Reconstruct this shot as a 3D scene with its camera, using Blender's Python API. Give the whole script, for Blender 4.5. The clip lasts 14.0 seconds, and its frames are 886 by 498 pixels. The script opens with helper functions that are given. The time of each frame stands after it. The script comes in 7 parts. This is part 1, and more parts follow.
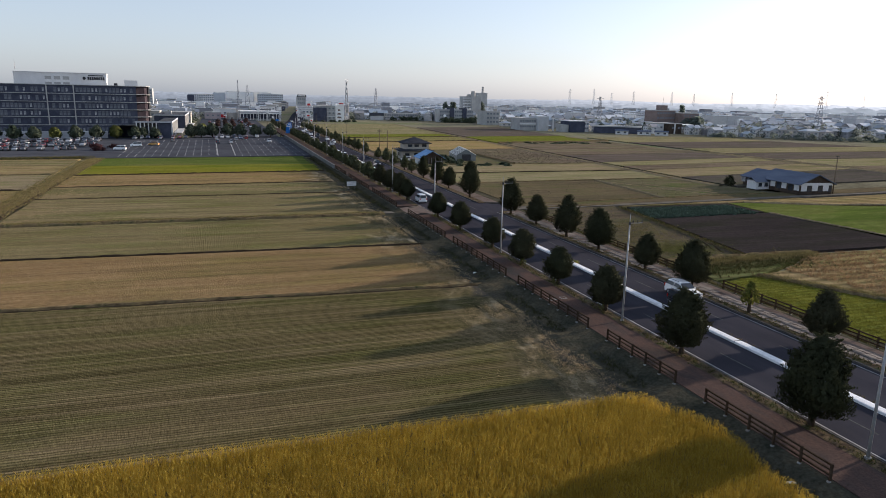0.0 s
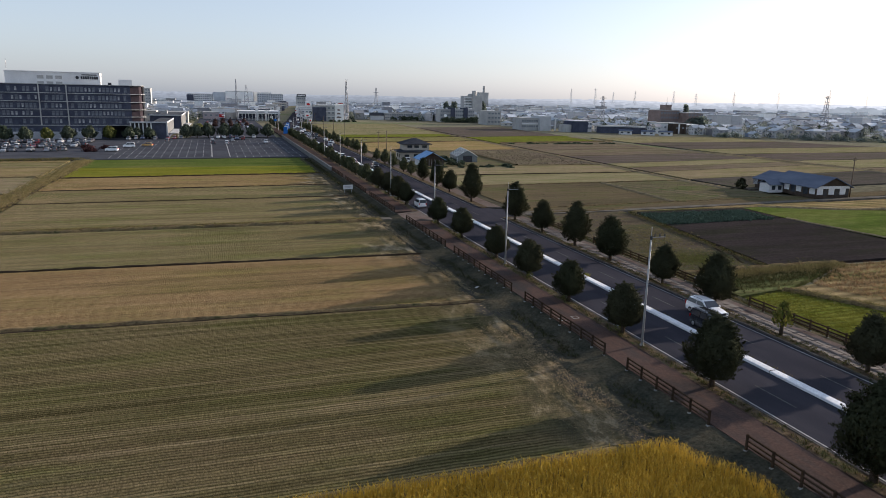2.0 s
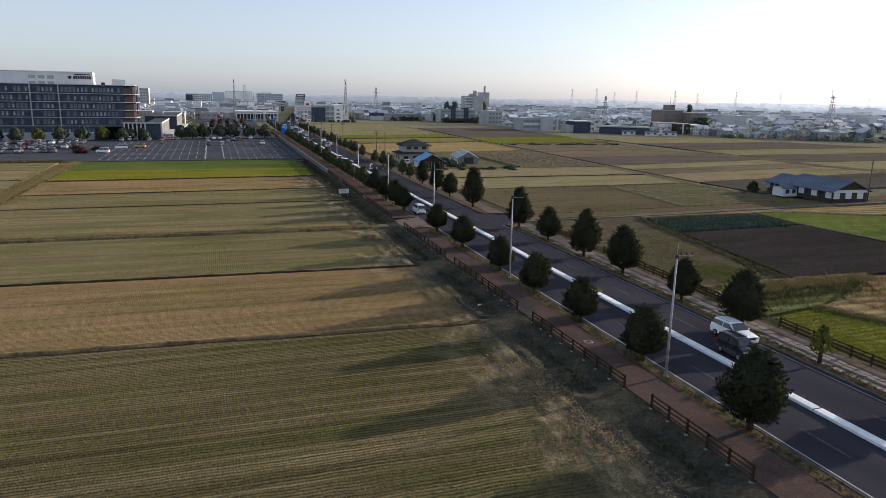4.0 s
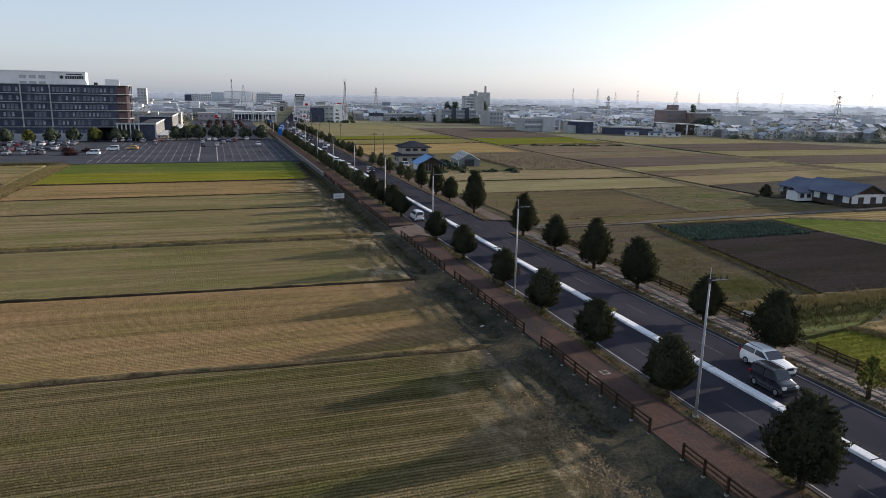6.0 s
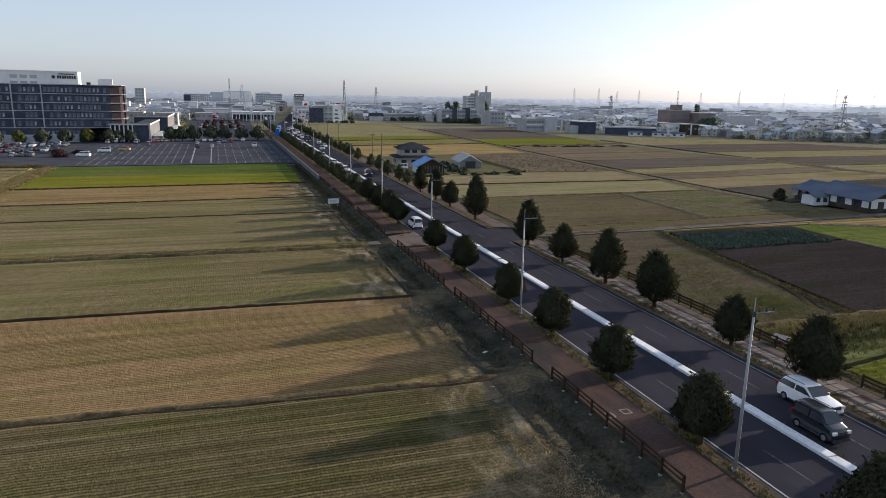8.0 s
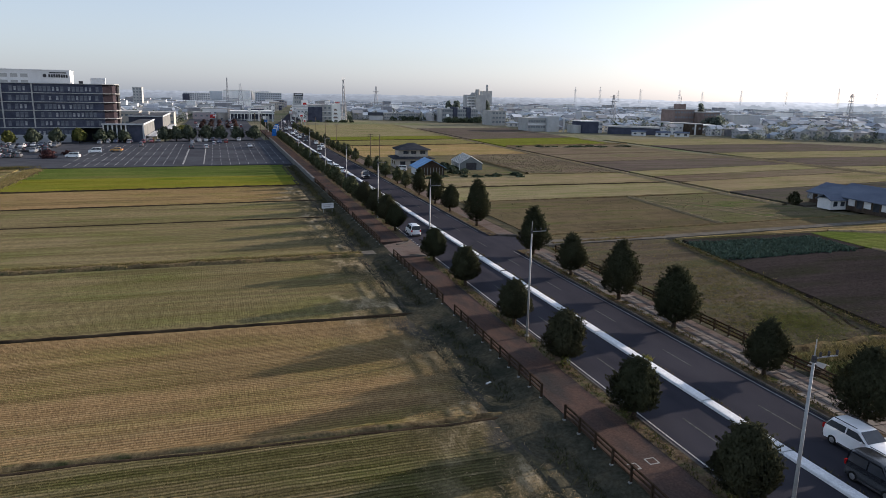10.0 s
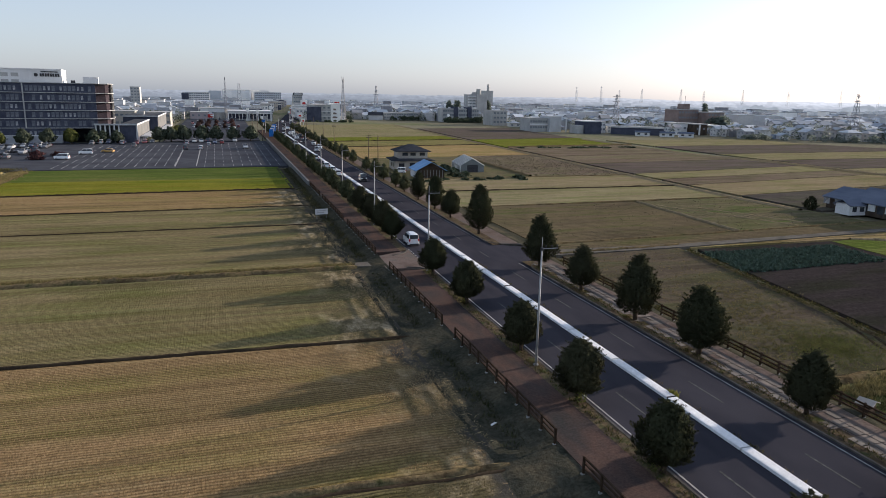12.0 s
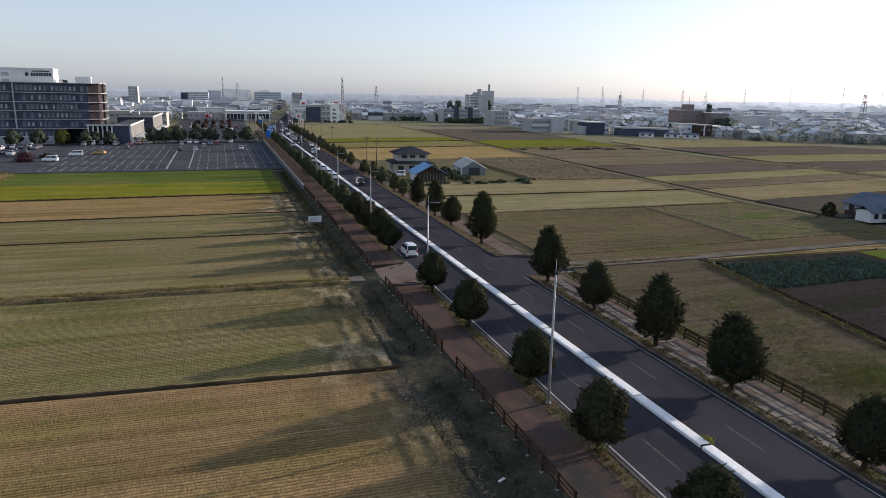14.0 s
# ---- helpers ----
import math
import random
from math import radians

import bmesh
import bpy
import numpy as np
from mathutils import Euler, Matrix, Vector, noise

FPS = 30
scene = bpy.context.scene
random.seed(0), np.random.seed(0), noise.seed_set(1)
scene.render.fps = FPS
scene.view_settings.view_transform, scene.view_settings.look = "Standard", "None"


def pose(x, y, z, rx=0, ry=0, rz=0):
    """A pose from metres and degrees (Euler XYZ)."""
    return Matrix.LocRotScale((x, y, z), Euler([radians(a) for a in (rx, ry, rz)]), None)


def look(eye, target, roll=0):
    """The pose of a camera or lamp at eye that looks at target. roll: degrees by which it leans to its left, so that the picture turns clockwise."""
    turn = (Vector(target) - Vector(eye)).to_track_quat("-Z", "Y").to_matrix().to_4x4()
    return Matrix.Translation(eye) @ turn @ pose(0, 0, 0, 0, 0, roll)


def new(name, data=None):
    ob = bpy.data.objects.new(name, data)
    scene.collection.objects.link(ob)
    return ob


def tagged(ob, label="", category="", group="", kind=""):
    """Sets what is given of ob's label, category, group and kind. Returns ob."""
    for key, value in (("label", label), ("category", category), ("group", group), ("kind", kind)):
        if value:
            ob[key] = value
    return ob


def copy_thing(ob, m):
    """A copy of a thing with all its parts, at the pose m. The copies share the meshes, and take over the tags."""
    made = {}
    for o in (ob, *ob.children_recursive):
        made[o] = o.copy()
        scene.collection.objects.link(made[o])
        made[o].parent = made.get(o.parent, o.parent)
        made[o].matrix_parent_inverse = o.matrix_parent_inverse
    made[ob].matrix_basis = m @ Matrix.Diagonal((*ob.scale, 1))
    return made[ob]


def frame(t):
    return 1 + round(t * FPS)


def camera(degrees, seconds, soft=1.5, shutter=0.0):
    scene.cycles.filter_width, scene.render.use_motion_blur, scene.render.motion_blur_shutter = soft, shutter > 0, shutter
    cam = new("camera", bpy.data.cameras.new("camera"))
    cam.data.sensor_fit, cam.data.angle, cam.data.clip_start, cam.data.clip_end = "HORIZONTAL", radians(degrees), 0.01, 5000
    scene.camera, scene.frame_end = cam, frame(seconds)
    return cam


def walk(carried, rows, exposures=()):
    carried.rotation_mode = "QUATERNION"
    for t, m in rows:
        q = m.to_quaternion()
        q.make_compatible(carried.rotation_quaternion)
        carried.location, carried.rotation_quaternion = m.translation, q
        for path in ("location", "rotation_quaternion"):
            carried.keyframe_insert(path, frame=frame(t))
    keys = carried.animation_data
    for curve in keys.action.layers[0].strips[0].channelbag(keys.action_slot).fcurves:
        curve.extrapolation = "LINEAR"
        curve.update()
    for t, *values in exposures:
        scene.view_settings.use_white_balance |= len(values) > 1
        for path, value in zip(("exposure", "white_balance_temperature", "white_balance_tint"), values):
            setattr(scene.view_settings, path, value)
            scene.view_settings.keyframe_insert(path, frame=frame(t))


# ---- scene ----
cam = camera(66.08, 14.0, soft=0.75)
PATH = [
    (0, (-43.722, 9.733, 21.311), (-43.1086, 11.5855, 20.8752), 1.177),
    (3, (-40.345, 19.526, 21.327), (-39.7352, 21.3801, 20.8895), 1.146),
    (5.5, (-37.487, 27.629, 21.368), (-36.8795, 29.4835, 20.9308), 1.120),
    (8, (-34.658, 35.675, 21.460), (-34.0533, 37.5301, 21.0219), 1.075),
    (10.5, (-31.890, 43.537, 21.541), (-31.2876, 45.3921, 21.0997), 1.075),
    (14, (-28.179, 54.814, 21.731), (-27.5798, 56.6697, 21.2889), 1.153),
]
walk(cam, [(t, look(eye, target, roll)) for t, eye, target, roll in PATH],
     exposures=[(0, 0.85, 5900, 16), (14, 0.85, 5900, 16)])

# ---- daylight: low sun ahead to the right, hazy sky ----
SUN_EL, SUN_AZ = radians(11.5), radians(79)      # azimuth from +Y towards +X
world = bpy.data.worlds.new("world")
scene.world = world
world.use_nodes = True
wt = world.node_tree
sky = wt.nodes.new("ShaderNodeTexSky")
sky.sky_type = "NISHITA"
sky.sun_disc = False
sky.sun_elevation, sky.sun_rotation = SUN_EL, SUN_AZ
sky.dust_density, sky.air_density, sky.ozone_density = 1.1, 1.0, 1.6
pale = wt.nodes.new("ShaderNodeHueSaturation")
pale.inputs["Saturation"].default_value = 0.6
wt.links.new(sky.outputs[0], pale.inputs["Color"])
haze = wt.nodes.new("ShaderNodeMix")
haze.data_type = "RGBA"
haze.inputs[0].default_value = 0.5
haze.inputs[7].default_value = (1.55, 1.80, 2.06, 1)      # thin even haze over the whole sky
wt.links.new(pale.outputs[0], haze.inputs[6])
wt.links.new(haze.outputs[2], wt.nodes["Background"].inputs[0])
wt.nodes["Background"].inputs[1].default_value = 0.15
sun = new("sun", bpy.data.lights.new("sun", "SUN"))
sun.data.energy, sun.data.angle, sun.data.color = 5.0, radians(0.6), (1.0, 0.83, 0.62)
sun_dir = Vector((math.sin(SUN_AZ) * math.cos(SUN_EL), math.cos(SUN_AZ) * math.cos(SUN_EL), math.sin(SUN_EL)))
sun.matrix_world = look(sun_dir * 100, (0, 0, 0))

# ---- materials ----
def nodes_of(name):
    m = bpy.data.materials.new(name)
    m.use_nodes = True
    nt = m.node_tree
    return m, nt, nt.nodes["Principled BSDF"]


def ramp_of(nt, source, stops, constant=False):
    r = nt.nodes.new("ShaderNodeValToRGB")
    e = r.color_ramp.elements
    if constant:
        r.color_ramp.interpolation = "CONSTANT"
    while len(e) < len(stops):
        e.new(0.5)
    for i, (p, c) in enumerate(stops):
        e[i].position, e[i].color = p, (*c, 1)
    nt.links.new(source, r.inputs[0])
    return r.outputs[0]


def mix_of(nt, kind, factor, a, b):
    n = nt.nodes.new("ShaderNodeMix")
    n.data_type, n.blend_type = "RGBA", kind
    for value, socket in ((factor, n.inputs[0]), (a, n.inputs[6]), (b, n.inputs[7])):
        if isinstance(value, (int, float)):
            socket.default_value = value
        elif isinstance(value, tuple):
            socket.default_value = (*value, 1)
        else:
            nt.links.new(value, socket)
    return n.outputs[2]


def noise_of(nt, coord, scale, stretch=(1, 1, 1), detail=4.0, rough=0.6):
    mp = nt.nodes.new("ShaderNodeMapping")
    mp.inputs["Scale"].default_value = stretch
    nt.links.new(coord, mp.inputs[0])
    n = nt.nodes.new("ShaderNodeTexNoise")
    n.inputs["Scale"].default_value, n.inputs["Detail"].default_value, n.inputs["Roughness"].default_value = scale, detail, rough
    nt.links.new(mp.outputs[0], n.inputs[0])
    return n.outputs[0]


def mat(name, c1, c2, big=0.2, fine=6.0, stretch=(1, 1, 1), rough=0.9, bump=0.3, depth=0.03, metal=0.0,
        rows=0.0, row_dark=0.35, head=False, c3=None, speckle=0.5, varied=0.0, spec=0.0):
    """Two-scale surface: large patches c1..c2 (and c3), fine grain, optional rows (metres apart, along x)."""
    m, nt, b = nodes_of(name)
    tc = nt.nodes.new("ShaderNodeTexCoord").outputs["Object"]
    large = noise_of(nt, tc, big, stretch, 3.0, 0.65)
    stops = [(0.36, c1), (0.64, c2)] if c3 is None else [(0.34, c1), (0.52, c2), (0.68, c3)]
    col = ramp_of(nt, large, stops)
    grain = noise_of(nt, tc, fine, (1, 1, 1), 5.0, 0.7)
    g = ramp_of(nt, grain, [(0.3, (1 - speckle,) * 3), (0.7, (1 + speckle * 0.55,) * 3)])
    col = mix_of(nt, "MULTIPLY", 1.0, col, g)
    height = grain
    if rows:
        w = nt.nodes.new("ShaderNodeTexWave")
        w.bands_direction = "Y"
        w.inputs["Scale"].default_value = 0.314 / rows
        w.inputs["Distortion"].default_value, w.inputs["Detail"].default_value = 5.0, 4.0
        w.inputs["Detail Scale"].default_value = 0.4
        nt.links.new(tc, w.inputs[0])
        streak = noise_of(nt, tc, 1.0, (0.03, 1.1, 1), 2.0, 0.5)
        sr = ramp_of(nt, streak, [(0.3, (0.7,) * 3), (0.7, (1.28,) * 3)])
        col = mix_of(nt, "MULTIPLY", min(0.85, row_dark * 2.8), col, sr)
        # thin lines of dry straw along the rows
        thin = noise_of(nt, tc, 1.0, (0.03, 2.4, 1), 4.0, 0.65)
        straw = ramp_of(nt, thin, [(0.5, (0, 0, 0)), (0.7, (0.75 * min(1, row_dark / 0.25),) * 3)])
        pale = tuple(min(0.5, k * 1.55 + 0.02) for k in (c3 or c2))
        col = mix_of(nt, "MIX", straw, col, pale)
        green = noise_of(nt, tc, 0.16, (0.35, 1.5, 1), 3.0, 0.6)
        gr = ramp_of(nt, green, [(0.45, (1, 1, 1)), (0.7, (0.76, 0.9, 0.66))])
        col = mix_of(nt, "MULTIPLY", 1.0, col, gr)
        wr = ramp_of(nt, w.outputs[1], [(0.2, (1 - row_dark * 1.25,) * 3), (0.65, (1 + row_dark * 0.6,) * 3)])
        col = mix_of(nt, "MULTIPLY", 1.0, col, wr)
    if head:
        sep = nt.nodes.new("ShaderNodeSeparateXYZ")
        nt.links.new(tc, sep.inputs[0])
        # ground torn up where the harvester turned: mud, weeds and matted straw
        wide = noise_of(nt, tc, 0.12, (0.8, 0.5, 1), 4.0, 0.6)
        ax = nt.nodes.new("ShaderNodeMath")
        ax.operation = "MULTIPLY_ADD"
        ax.inputs[1].default_value = 26.0
        nt.links.new(wide, ax.inputs[0])
        nt.links.new(sep.outputs[0], ax.inputs[2])
        mx = nt.nodes.new("ShaderNodeMapRange")
        mx.inputs[1].default_value, mx.inputs[2].default_value, mx.inputs[4].default_value = -9.5, -3.5, 0.9
        nt.links.new(ax.outputs[0], mx.inputs[0])
        torn = noise_of(nt, tc, 0.42, (1.0, 0.55, 1), 7.0, 0.68)
        turf = ramp_of(nt, torn, [(0.34, (0.05, 0.05, 0.032)), (0.46, (0.085, 0.075, 0.045)), (0.53, (0.16, 0.128, 0.076)), (0.6, (0.33, 0.27, 0.175))])
        turf = mix_of(nt, "MULTIPLY", 1.0, turf, g)
        col = mix_of(nt, "MIX", mx.outputs[0], col, turf)
        # Ragged soil band by the bank; the shade there is put into its tone.
        rag = noise_of(nt, tc, 0.22, (0.7, 0.5, 1), 5.0, 0.65)
        ad = nt.nodes.new("ShaderNodeMath")
        ad.operation = "MULTIPLY_ADD"
        ad.inputs[1].default_value = 14.0
        nt.links.new(rag, ad.inputs[0])
        nt.links.new(sep.outputs[0], ad.inputs[2])
        mr = nt.nodes.new("ShaderNodeMapRange")
        mr.inputs[1].default_value, mr.inputs[2].default_value = -9.3, -7.8
        nt.links.new(ad.outputs[0], mr.inputs[0])
        soil = ramp_of(nt, grain, [(0.3, (0.045, 0.043, 0.036)), (0.6, (0.062, 0.058, 0.048)), (0.8, (0.088, 0.078, 0.06))])
        col = mix_of(nt, "MIX", mr.outputs[0], col, soil)
    if varied:
        oi = nt.nodes.new("ShaderNodeObjectInfo").outputs["Random"]
        vr = ramp_of(nt, oi, [(0.0, (1 - varied,) * 3), (1.0, (1 + varied,) * 3)])
        col = mix_of(nt, "MULTIPLY", 1.0, col, vr)
    nt.links.new(col, b.inputs["Base Color"])
    b.inputs["Roughness"].default_value, b.inputs["Metallic"].default_value = rough, metal
    b.inputs["Specular IOR Level"].default_value = spec
    if bump:
        bp = nt.nodes.new("ShaderNodeBump")
        bp.inputs["Strength"].default_value, bp.inputs["Distance"].default_value = bump, depth
        nt.links.new(height, bp.inputs["Height"])
        nt.links.new(bp.outputs[0], b.inputs["Normal"])
    return m


def leafy(name, dark, mid, light, rough=0.55, through_light=0.25):
    """Foliage and blades, each one a shade of its own."""
    m, nt, b = nodes_of(name)
    isl = nt.nodes.new("ShaderNodeNewGeometry").outputs["Random Per Island"]
    col = ramp_of(nt, isl, [(0.0, dark), (0.55, mid), (1.0, light)])
    tc = nt.nodes.new("ShaderNodeTexCoord").outputs["Object"]
    big = ramp_of(nt, noise_of(nt, tc, 0.6, (1, 1, 1), 3.0), [(0.3, (0.75,) * 3), (0.7, (1.2,) * 3)])
    col = mix_of(nt, "MULTIPLY", 1.0, col, big)
    oi = nt.nodes.new("ShaderNodeObjectInfo").outputs["Random"]
    col = mix_of(nt, "MULTIPLY", 1.0, col, ramp_of(nt, oi, [(0.0, (0.85, 0.9, 0.85)), (1.0, (1.15, 1.1, 1.1))]))
    nt.links.new(col, b.inputs["Base Color"])
    b.inputs["Roughness"].default_value = rough
    b.inputs["Specular IOR Level"].default_value = 0.0
    tr = nt.nodes.new("ShaderNodeBsdfTranslucent")
    nt.links.new(col, tr.inputs[0])
    ms = nt.nodes.new("ShaderNodeMixShader")
    ms.inputs[0].default_value = through_light
    nt.links.new(b.outputs[0], ms.inputs[1])
    nt.links.new(tr.outputs[0], ms.inputs[2])
    nt.links.new(ms.outputs[0], nt.nodes["Material Output"].inputs[0])
    return m


def paints(name, colours, rough=0.3, metal=0.0, coat=0.0, by_island=False):
    """One paint out of several for each object, or for each loose piece."""
    m, nt, b = nodes_of(name)
    if by_island:
        r = nt.nodes.new("ShaderNodeNewGeometry").outputs["Random Per Island"]
    else:
        r = nt.nodes.new("ShaderNodeObjectInfo").outputs["Random"]
    n = len(colours)
    col = ramp_of(nt, r, [(i / n, c) for i, c in enumerate(colours)], constant=True)
    tc = nt.nodes.new("ShaderNodeTexCoord").outputs["Object"]
    g = ramp_of(nt, noise_of(nt, tc, 0.7, (1, 1, 1), 5.0), [(0.3, (0.82,) * 3), (0.7, (1.08,) * 3)])
    nt.links.new(mix_of(nt, "MULTIPLY", 1.0, col, g), b.inputs["Base Color"])
    b.inputs["Roughness"].default_value, b.inputs["Metallic"].default_value = rough, metal
    b.inputs["Coat Weight"].default_value = coat
    return m


M_GROUND = mat("ground_soil", (0.1352, 0.1242, 0.0844), (0.2080, 0.1944, 0.1350), 0.01, 0.6, c3=(0.1456, 0.1620, 0.0788), bump=0.2)
M_ASPHALT = mat("asphalt", (0.0370, 0.0368, 0.0455), (0.0520, 0.0508, 0.0605), 0.25, 14, (0.7820, 0.2645, 0.7820), 0.85, 0.25, 0.01, speckle=0.25)
# Asphalt lifted and blued to stand in for distance haze.
M_LOT = mat("parking_asphalt", (0.055, 0.058, 0.068), (0.082, 0.086, 0.097), 0.08, 5, rough=0.85, bump=0.1, speckle=0.25)
M_TRACK = mat("worn_concrete_track", (0.105, 0.096, 0.082), (0.16, 0.146, 0.124), 0.4, 8, rough=0.9, speckle=0.35)
M_DASH = mat("worn_lane_paint", (0.0576, 0.0576, 0.0576), (0.1296, 0.1296, 0.1260), 1.5, 9, rough=0.8, bump=0.1, speckle=0.35)
M_EDGE = mat("worn_edge_paint", (0.2, 0.2, 0.2), (0.3, 0.3, 0.295), 1.5, 9, rough=0.8, bump=0.1, speckle=0.35)
M_BAY = mat("bay_paint", (0.3, 0.3, 0.3), (0.48, 0.48, 0.47), 1.5, 9, rough=0.8, bump=0.1, speckle=0.35)
M_LINE = mat("road_paint", (0.2976, 0.2976, 0.2880), (0.3840, 0.3840, 0.3744), 1.2, 9, rough=0.7, bump=0.1, speckle=0.35)
M_MEDIAN = mat("white_median_concrete", (0.6510, 0.6603, 0.6696), (0.7812, 0.7905, 0.7998), 0.5, 7, rough=0.6, bump=0.15, speckle=0.2, varied=0.06)
M_DRAMP = mat("dark_ramp_concrete", (0.0605, 0.0579, 0.0543), (0.1026, 0.0966, 0.0894), 0.5, 8, rough=0.9, speckle=0.4)
M_KERB = mat("kerb_concrete", (0.068, 0.064, 0.058), (0.115, 0.108, 0.1), 0.7, 8, rough=0.85, speckle=0.3)
# Grey patches are part bare asphalt, part tree shade put into the colour.
M_RED = mat("reddish_sidewalk", (0.046, 0.044, 0.043), (0.09, 0.061, 0.051), 0.32, 7, (0.8, 0.3, 0.85), rough=0.9, speckle=0.35, c3=(0.06, 0.053, 0.05), bump=0.2)
M_PAVE = mat("greyish_pink_paving", (0.104, 0.080, 0.068), (0.152, 0.120, 0.104), 0.4, 6, rough=0.9, speckle=0.35, c3=(0.120, 0.108, 0.096))
M_SOIL = mat("planting_soil", (0.06, 0.045, 0.032), (0.12, 0.092, 0.06), 0.8, 5, speckle=0.5, c3=(0.06, 0.07, 0.03), bump=0.6, depth=0.08)
M_VERGE = mat("grassy_verge", (0.034, 0.036, 0.027), (0.058, 0.056, 0.041), 0.35, 4, speckle=0.5, c3=(0.088, 0.075, 0.05), bump=0.6, depth=0.08)
M_PATH = mat("weedy_path_soil", (0.0870, 0.0715, 0.0375), (0.1740, 0.1235, 0.0750), 0.5, 4, speckle=0.5, c3=(0.1015, 0.0975, 0.0438), bump=0.7, depth=0.1)
M_STRAW = mat("trampled_straw", (0.18, 0.14, 0.08), (0.28, 0.22, 0.13), 0.5, 4, speckle=0.5, c3=(0.2, 0.15, 0.09), bump=0.7, depth=0.1)
M_BUND = mat("dry_grass_ridge", (0.09, 0.065, 0.035), (0.17, 0.13, 0.07), 0.6, 4, speckle=0.55, c3=(0.07, 0.07, 0.03), bump=0.8, depth=0.1)
M_DITCH = mat("dark_ditch_soil", (0.035, 0.026, 0.018), (0.06, 0.045, 0.03), 0.5, 5, speckle=0.4)


def field_mat(name, a, b, c, rows=0.6, dark=0.3, big=0.07, head=False):
    return mat(name, a, b, big, 3.5, (0.22, 1.0, 1), 0.95, 0.8, 0.09, rows=rows, row_dark=dark, head=head, c3=c, speckle=0.45)


F_GREEN = field_mat("green_stubble", (0.0790, 0.0680, 0.0300), (0.1120, 0.0920, 0.0430), (0.1520, 0.1150, 0.0620), rows=0.33, dark=0.3, head=True)
F_TAN = field_mat("golden_stubble", (0.2050, 0.1375, 0.0640), (0.2560, 0.1750, 0.0860), (0.1790, 0.1300, 0.0600), rows=0.33, dark=0.24, head=True)
F_PALE = field_mat("pale_stubble", (0.1679, 0.1343, 0.0636), (0.2121, 0.1687, 0.0875), (0.1237, 0.1122, 0.0478), rows=0.33, dark=0.26, head=True)
F_TANE = field_mat("pale_tan_stubble", (0.2, 0.158, 0.095), (0.245, 0.195, 0.12), (0.185, 0.155, 0.088), rows=0.8, dark=0.16)
F_OLIVEE = field_mat("yellow_olive_stubble", (0.17, 0.15, 0.06), (0.215, 0.18, 0.08), (0.15, 0.14, 0.055), rows=0.8, dark=0.2)
F_OLIVE = field_mat("olive_stubble", (0.152, 0.125, 0.062), (0.196, 0.155, 0.084), (0.13, 0.115, 0.053), rows=0.33, dark=0.26, head=True)
F_YG = field_mat("yellow_green_crop", (0.150, 0.143, 0.019), (0.190, 0.172, 0.027), (0.112, 0.131, 0.022), rows=0.9, dark=0.15)
F_YGE = field_mat("olive_green_crop", (0.125, 0.135, 0.025), (0.16, 0.16, 0.032), (0.105, 0.12, 0.024), rows=0.9, dark=0.2)
F_GRASS = field_mat("green_grass_crop", (0.0712, 0.0968, 0.0242), (0.1045, 0.1276, 0.0330), (0.1235, 0.1232, 0.0396), rows=0.9, dark=0.15)
# Brown soil of farther fields, lightened to carry distance haze.
F_BROWN = field_mat("brown_weedy_soil", (0.13, 0.097, 0.073), (0.174, 0.134, 0.1), (0.15, 0.13, 0.08), rows=1.2, dark=0.22)
F_BROWNN = field_mat("olive_brown_stubble", (0.092, 0.074, 0.047), (0.13, 0.102, 0.063), (0.108, 0.098, 0.05), rows=1.0, dark=0.12, big=0.12)
F_WEEDG = field_mat("greenish_weeds", (0.075, 0.088, 0.032), (0.13, 0.122, 0.055), (0.09, 0.105, 0.036), rows=2.5, dark=0.2, big=0.15)
F_DARK = field_mat("dark_tilled_soil", (0.029, 0.025, 0.025), (0.04, 0.034, 0.033), (0.035, 0.03, 0.029), rows=1.4, dark=0.03)
# Far tilled soils, haze put into their lighter tone likewise.
F_MUD = field_mat("brown_tilled_soil", (0.096, 0.076, 0.067), (0.127, 0.103, 0.089), (0.11, 0.09, 0.075), rows=1.4, dark=0.14)
F_MUDD = field_mat("dark_brown_soil", (0.07, 0.061, 0.055), (0.095, 0.082, 0.072), (0.085, 0.078, 0.058), rows=1.4, dark=0.13)
F_ORANGE = field_mat("orange_stubble", (0.26, 0.175, 0.08), (0.31, 0.22, 0.11), (0.22, 0.17, 0.075), rows=1.2, dark=0.15)
F_WEED = field_mat("mixed_weeds", (0.095, 0.088, 0.05), (0.145, 0.12, 0.076), (0.092, 0.106, 0.042), rows=2.5, dark=0.04, big=0.22)
F_FALLOW = field_mat("grey_brown_fallow", (0.068, 0.056, 0.041), (0.108, 0.087, 0.063), (0.078, 0.078, 0.04), rows=1.6, dark=0.05, big=0.2)
F_DRY = field_mat("dry_tan_grass", (0.2070, 0.1495, 0.0747), (0.2760, 0.2070, 0.1092), (0.1495, 0.1207, 0.0517), rows=2.0, dark=0.25, big=0.2)
F_STRIP = field_mat("yellowish_stubble", (0.195, 0.165, 0.09), (0.24, 0.205, 0.12), (0.17, 0.152, 0.08), rows=1.0, dark=0.16)

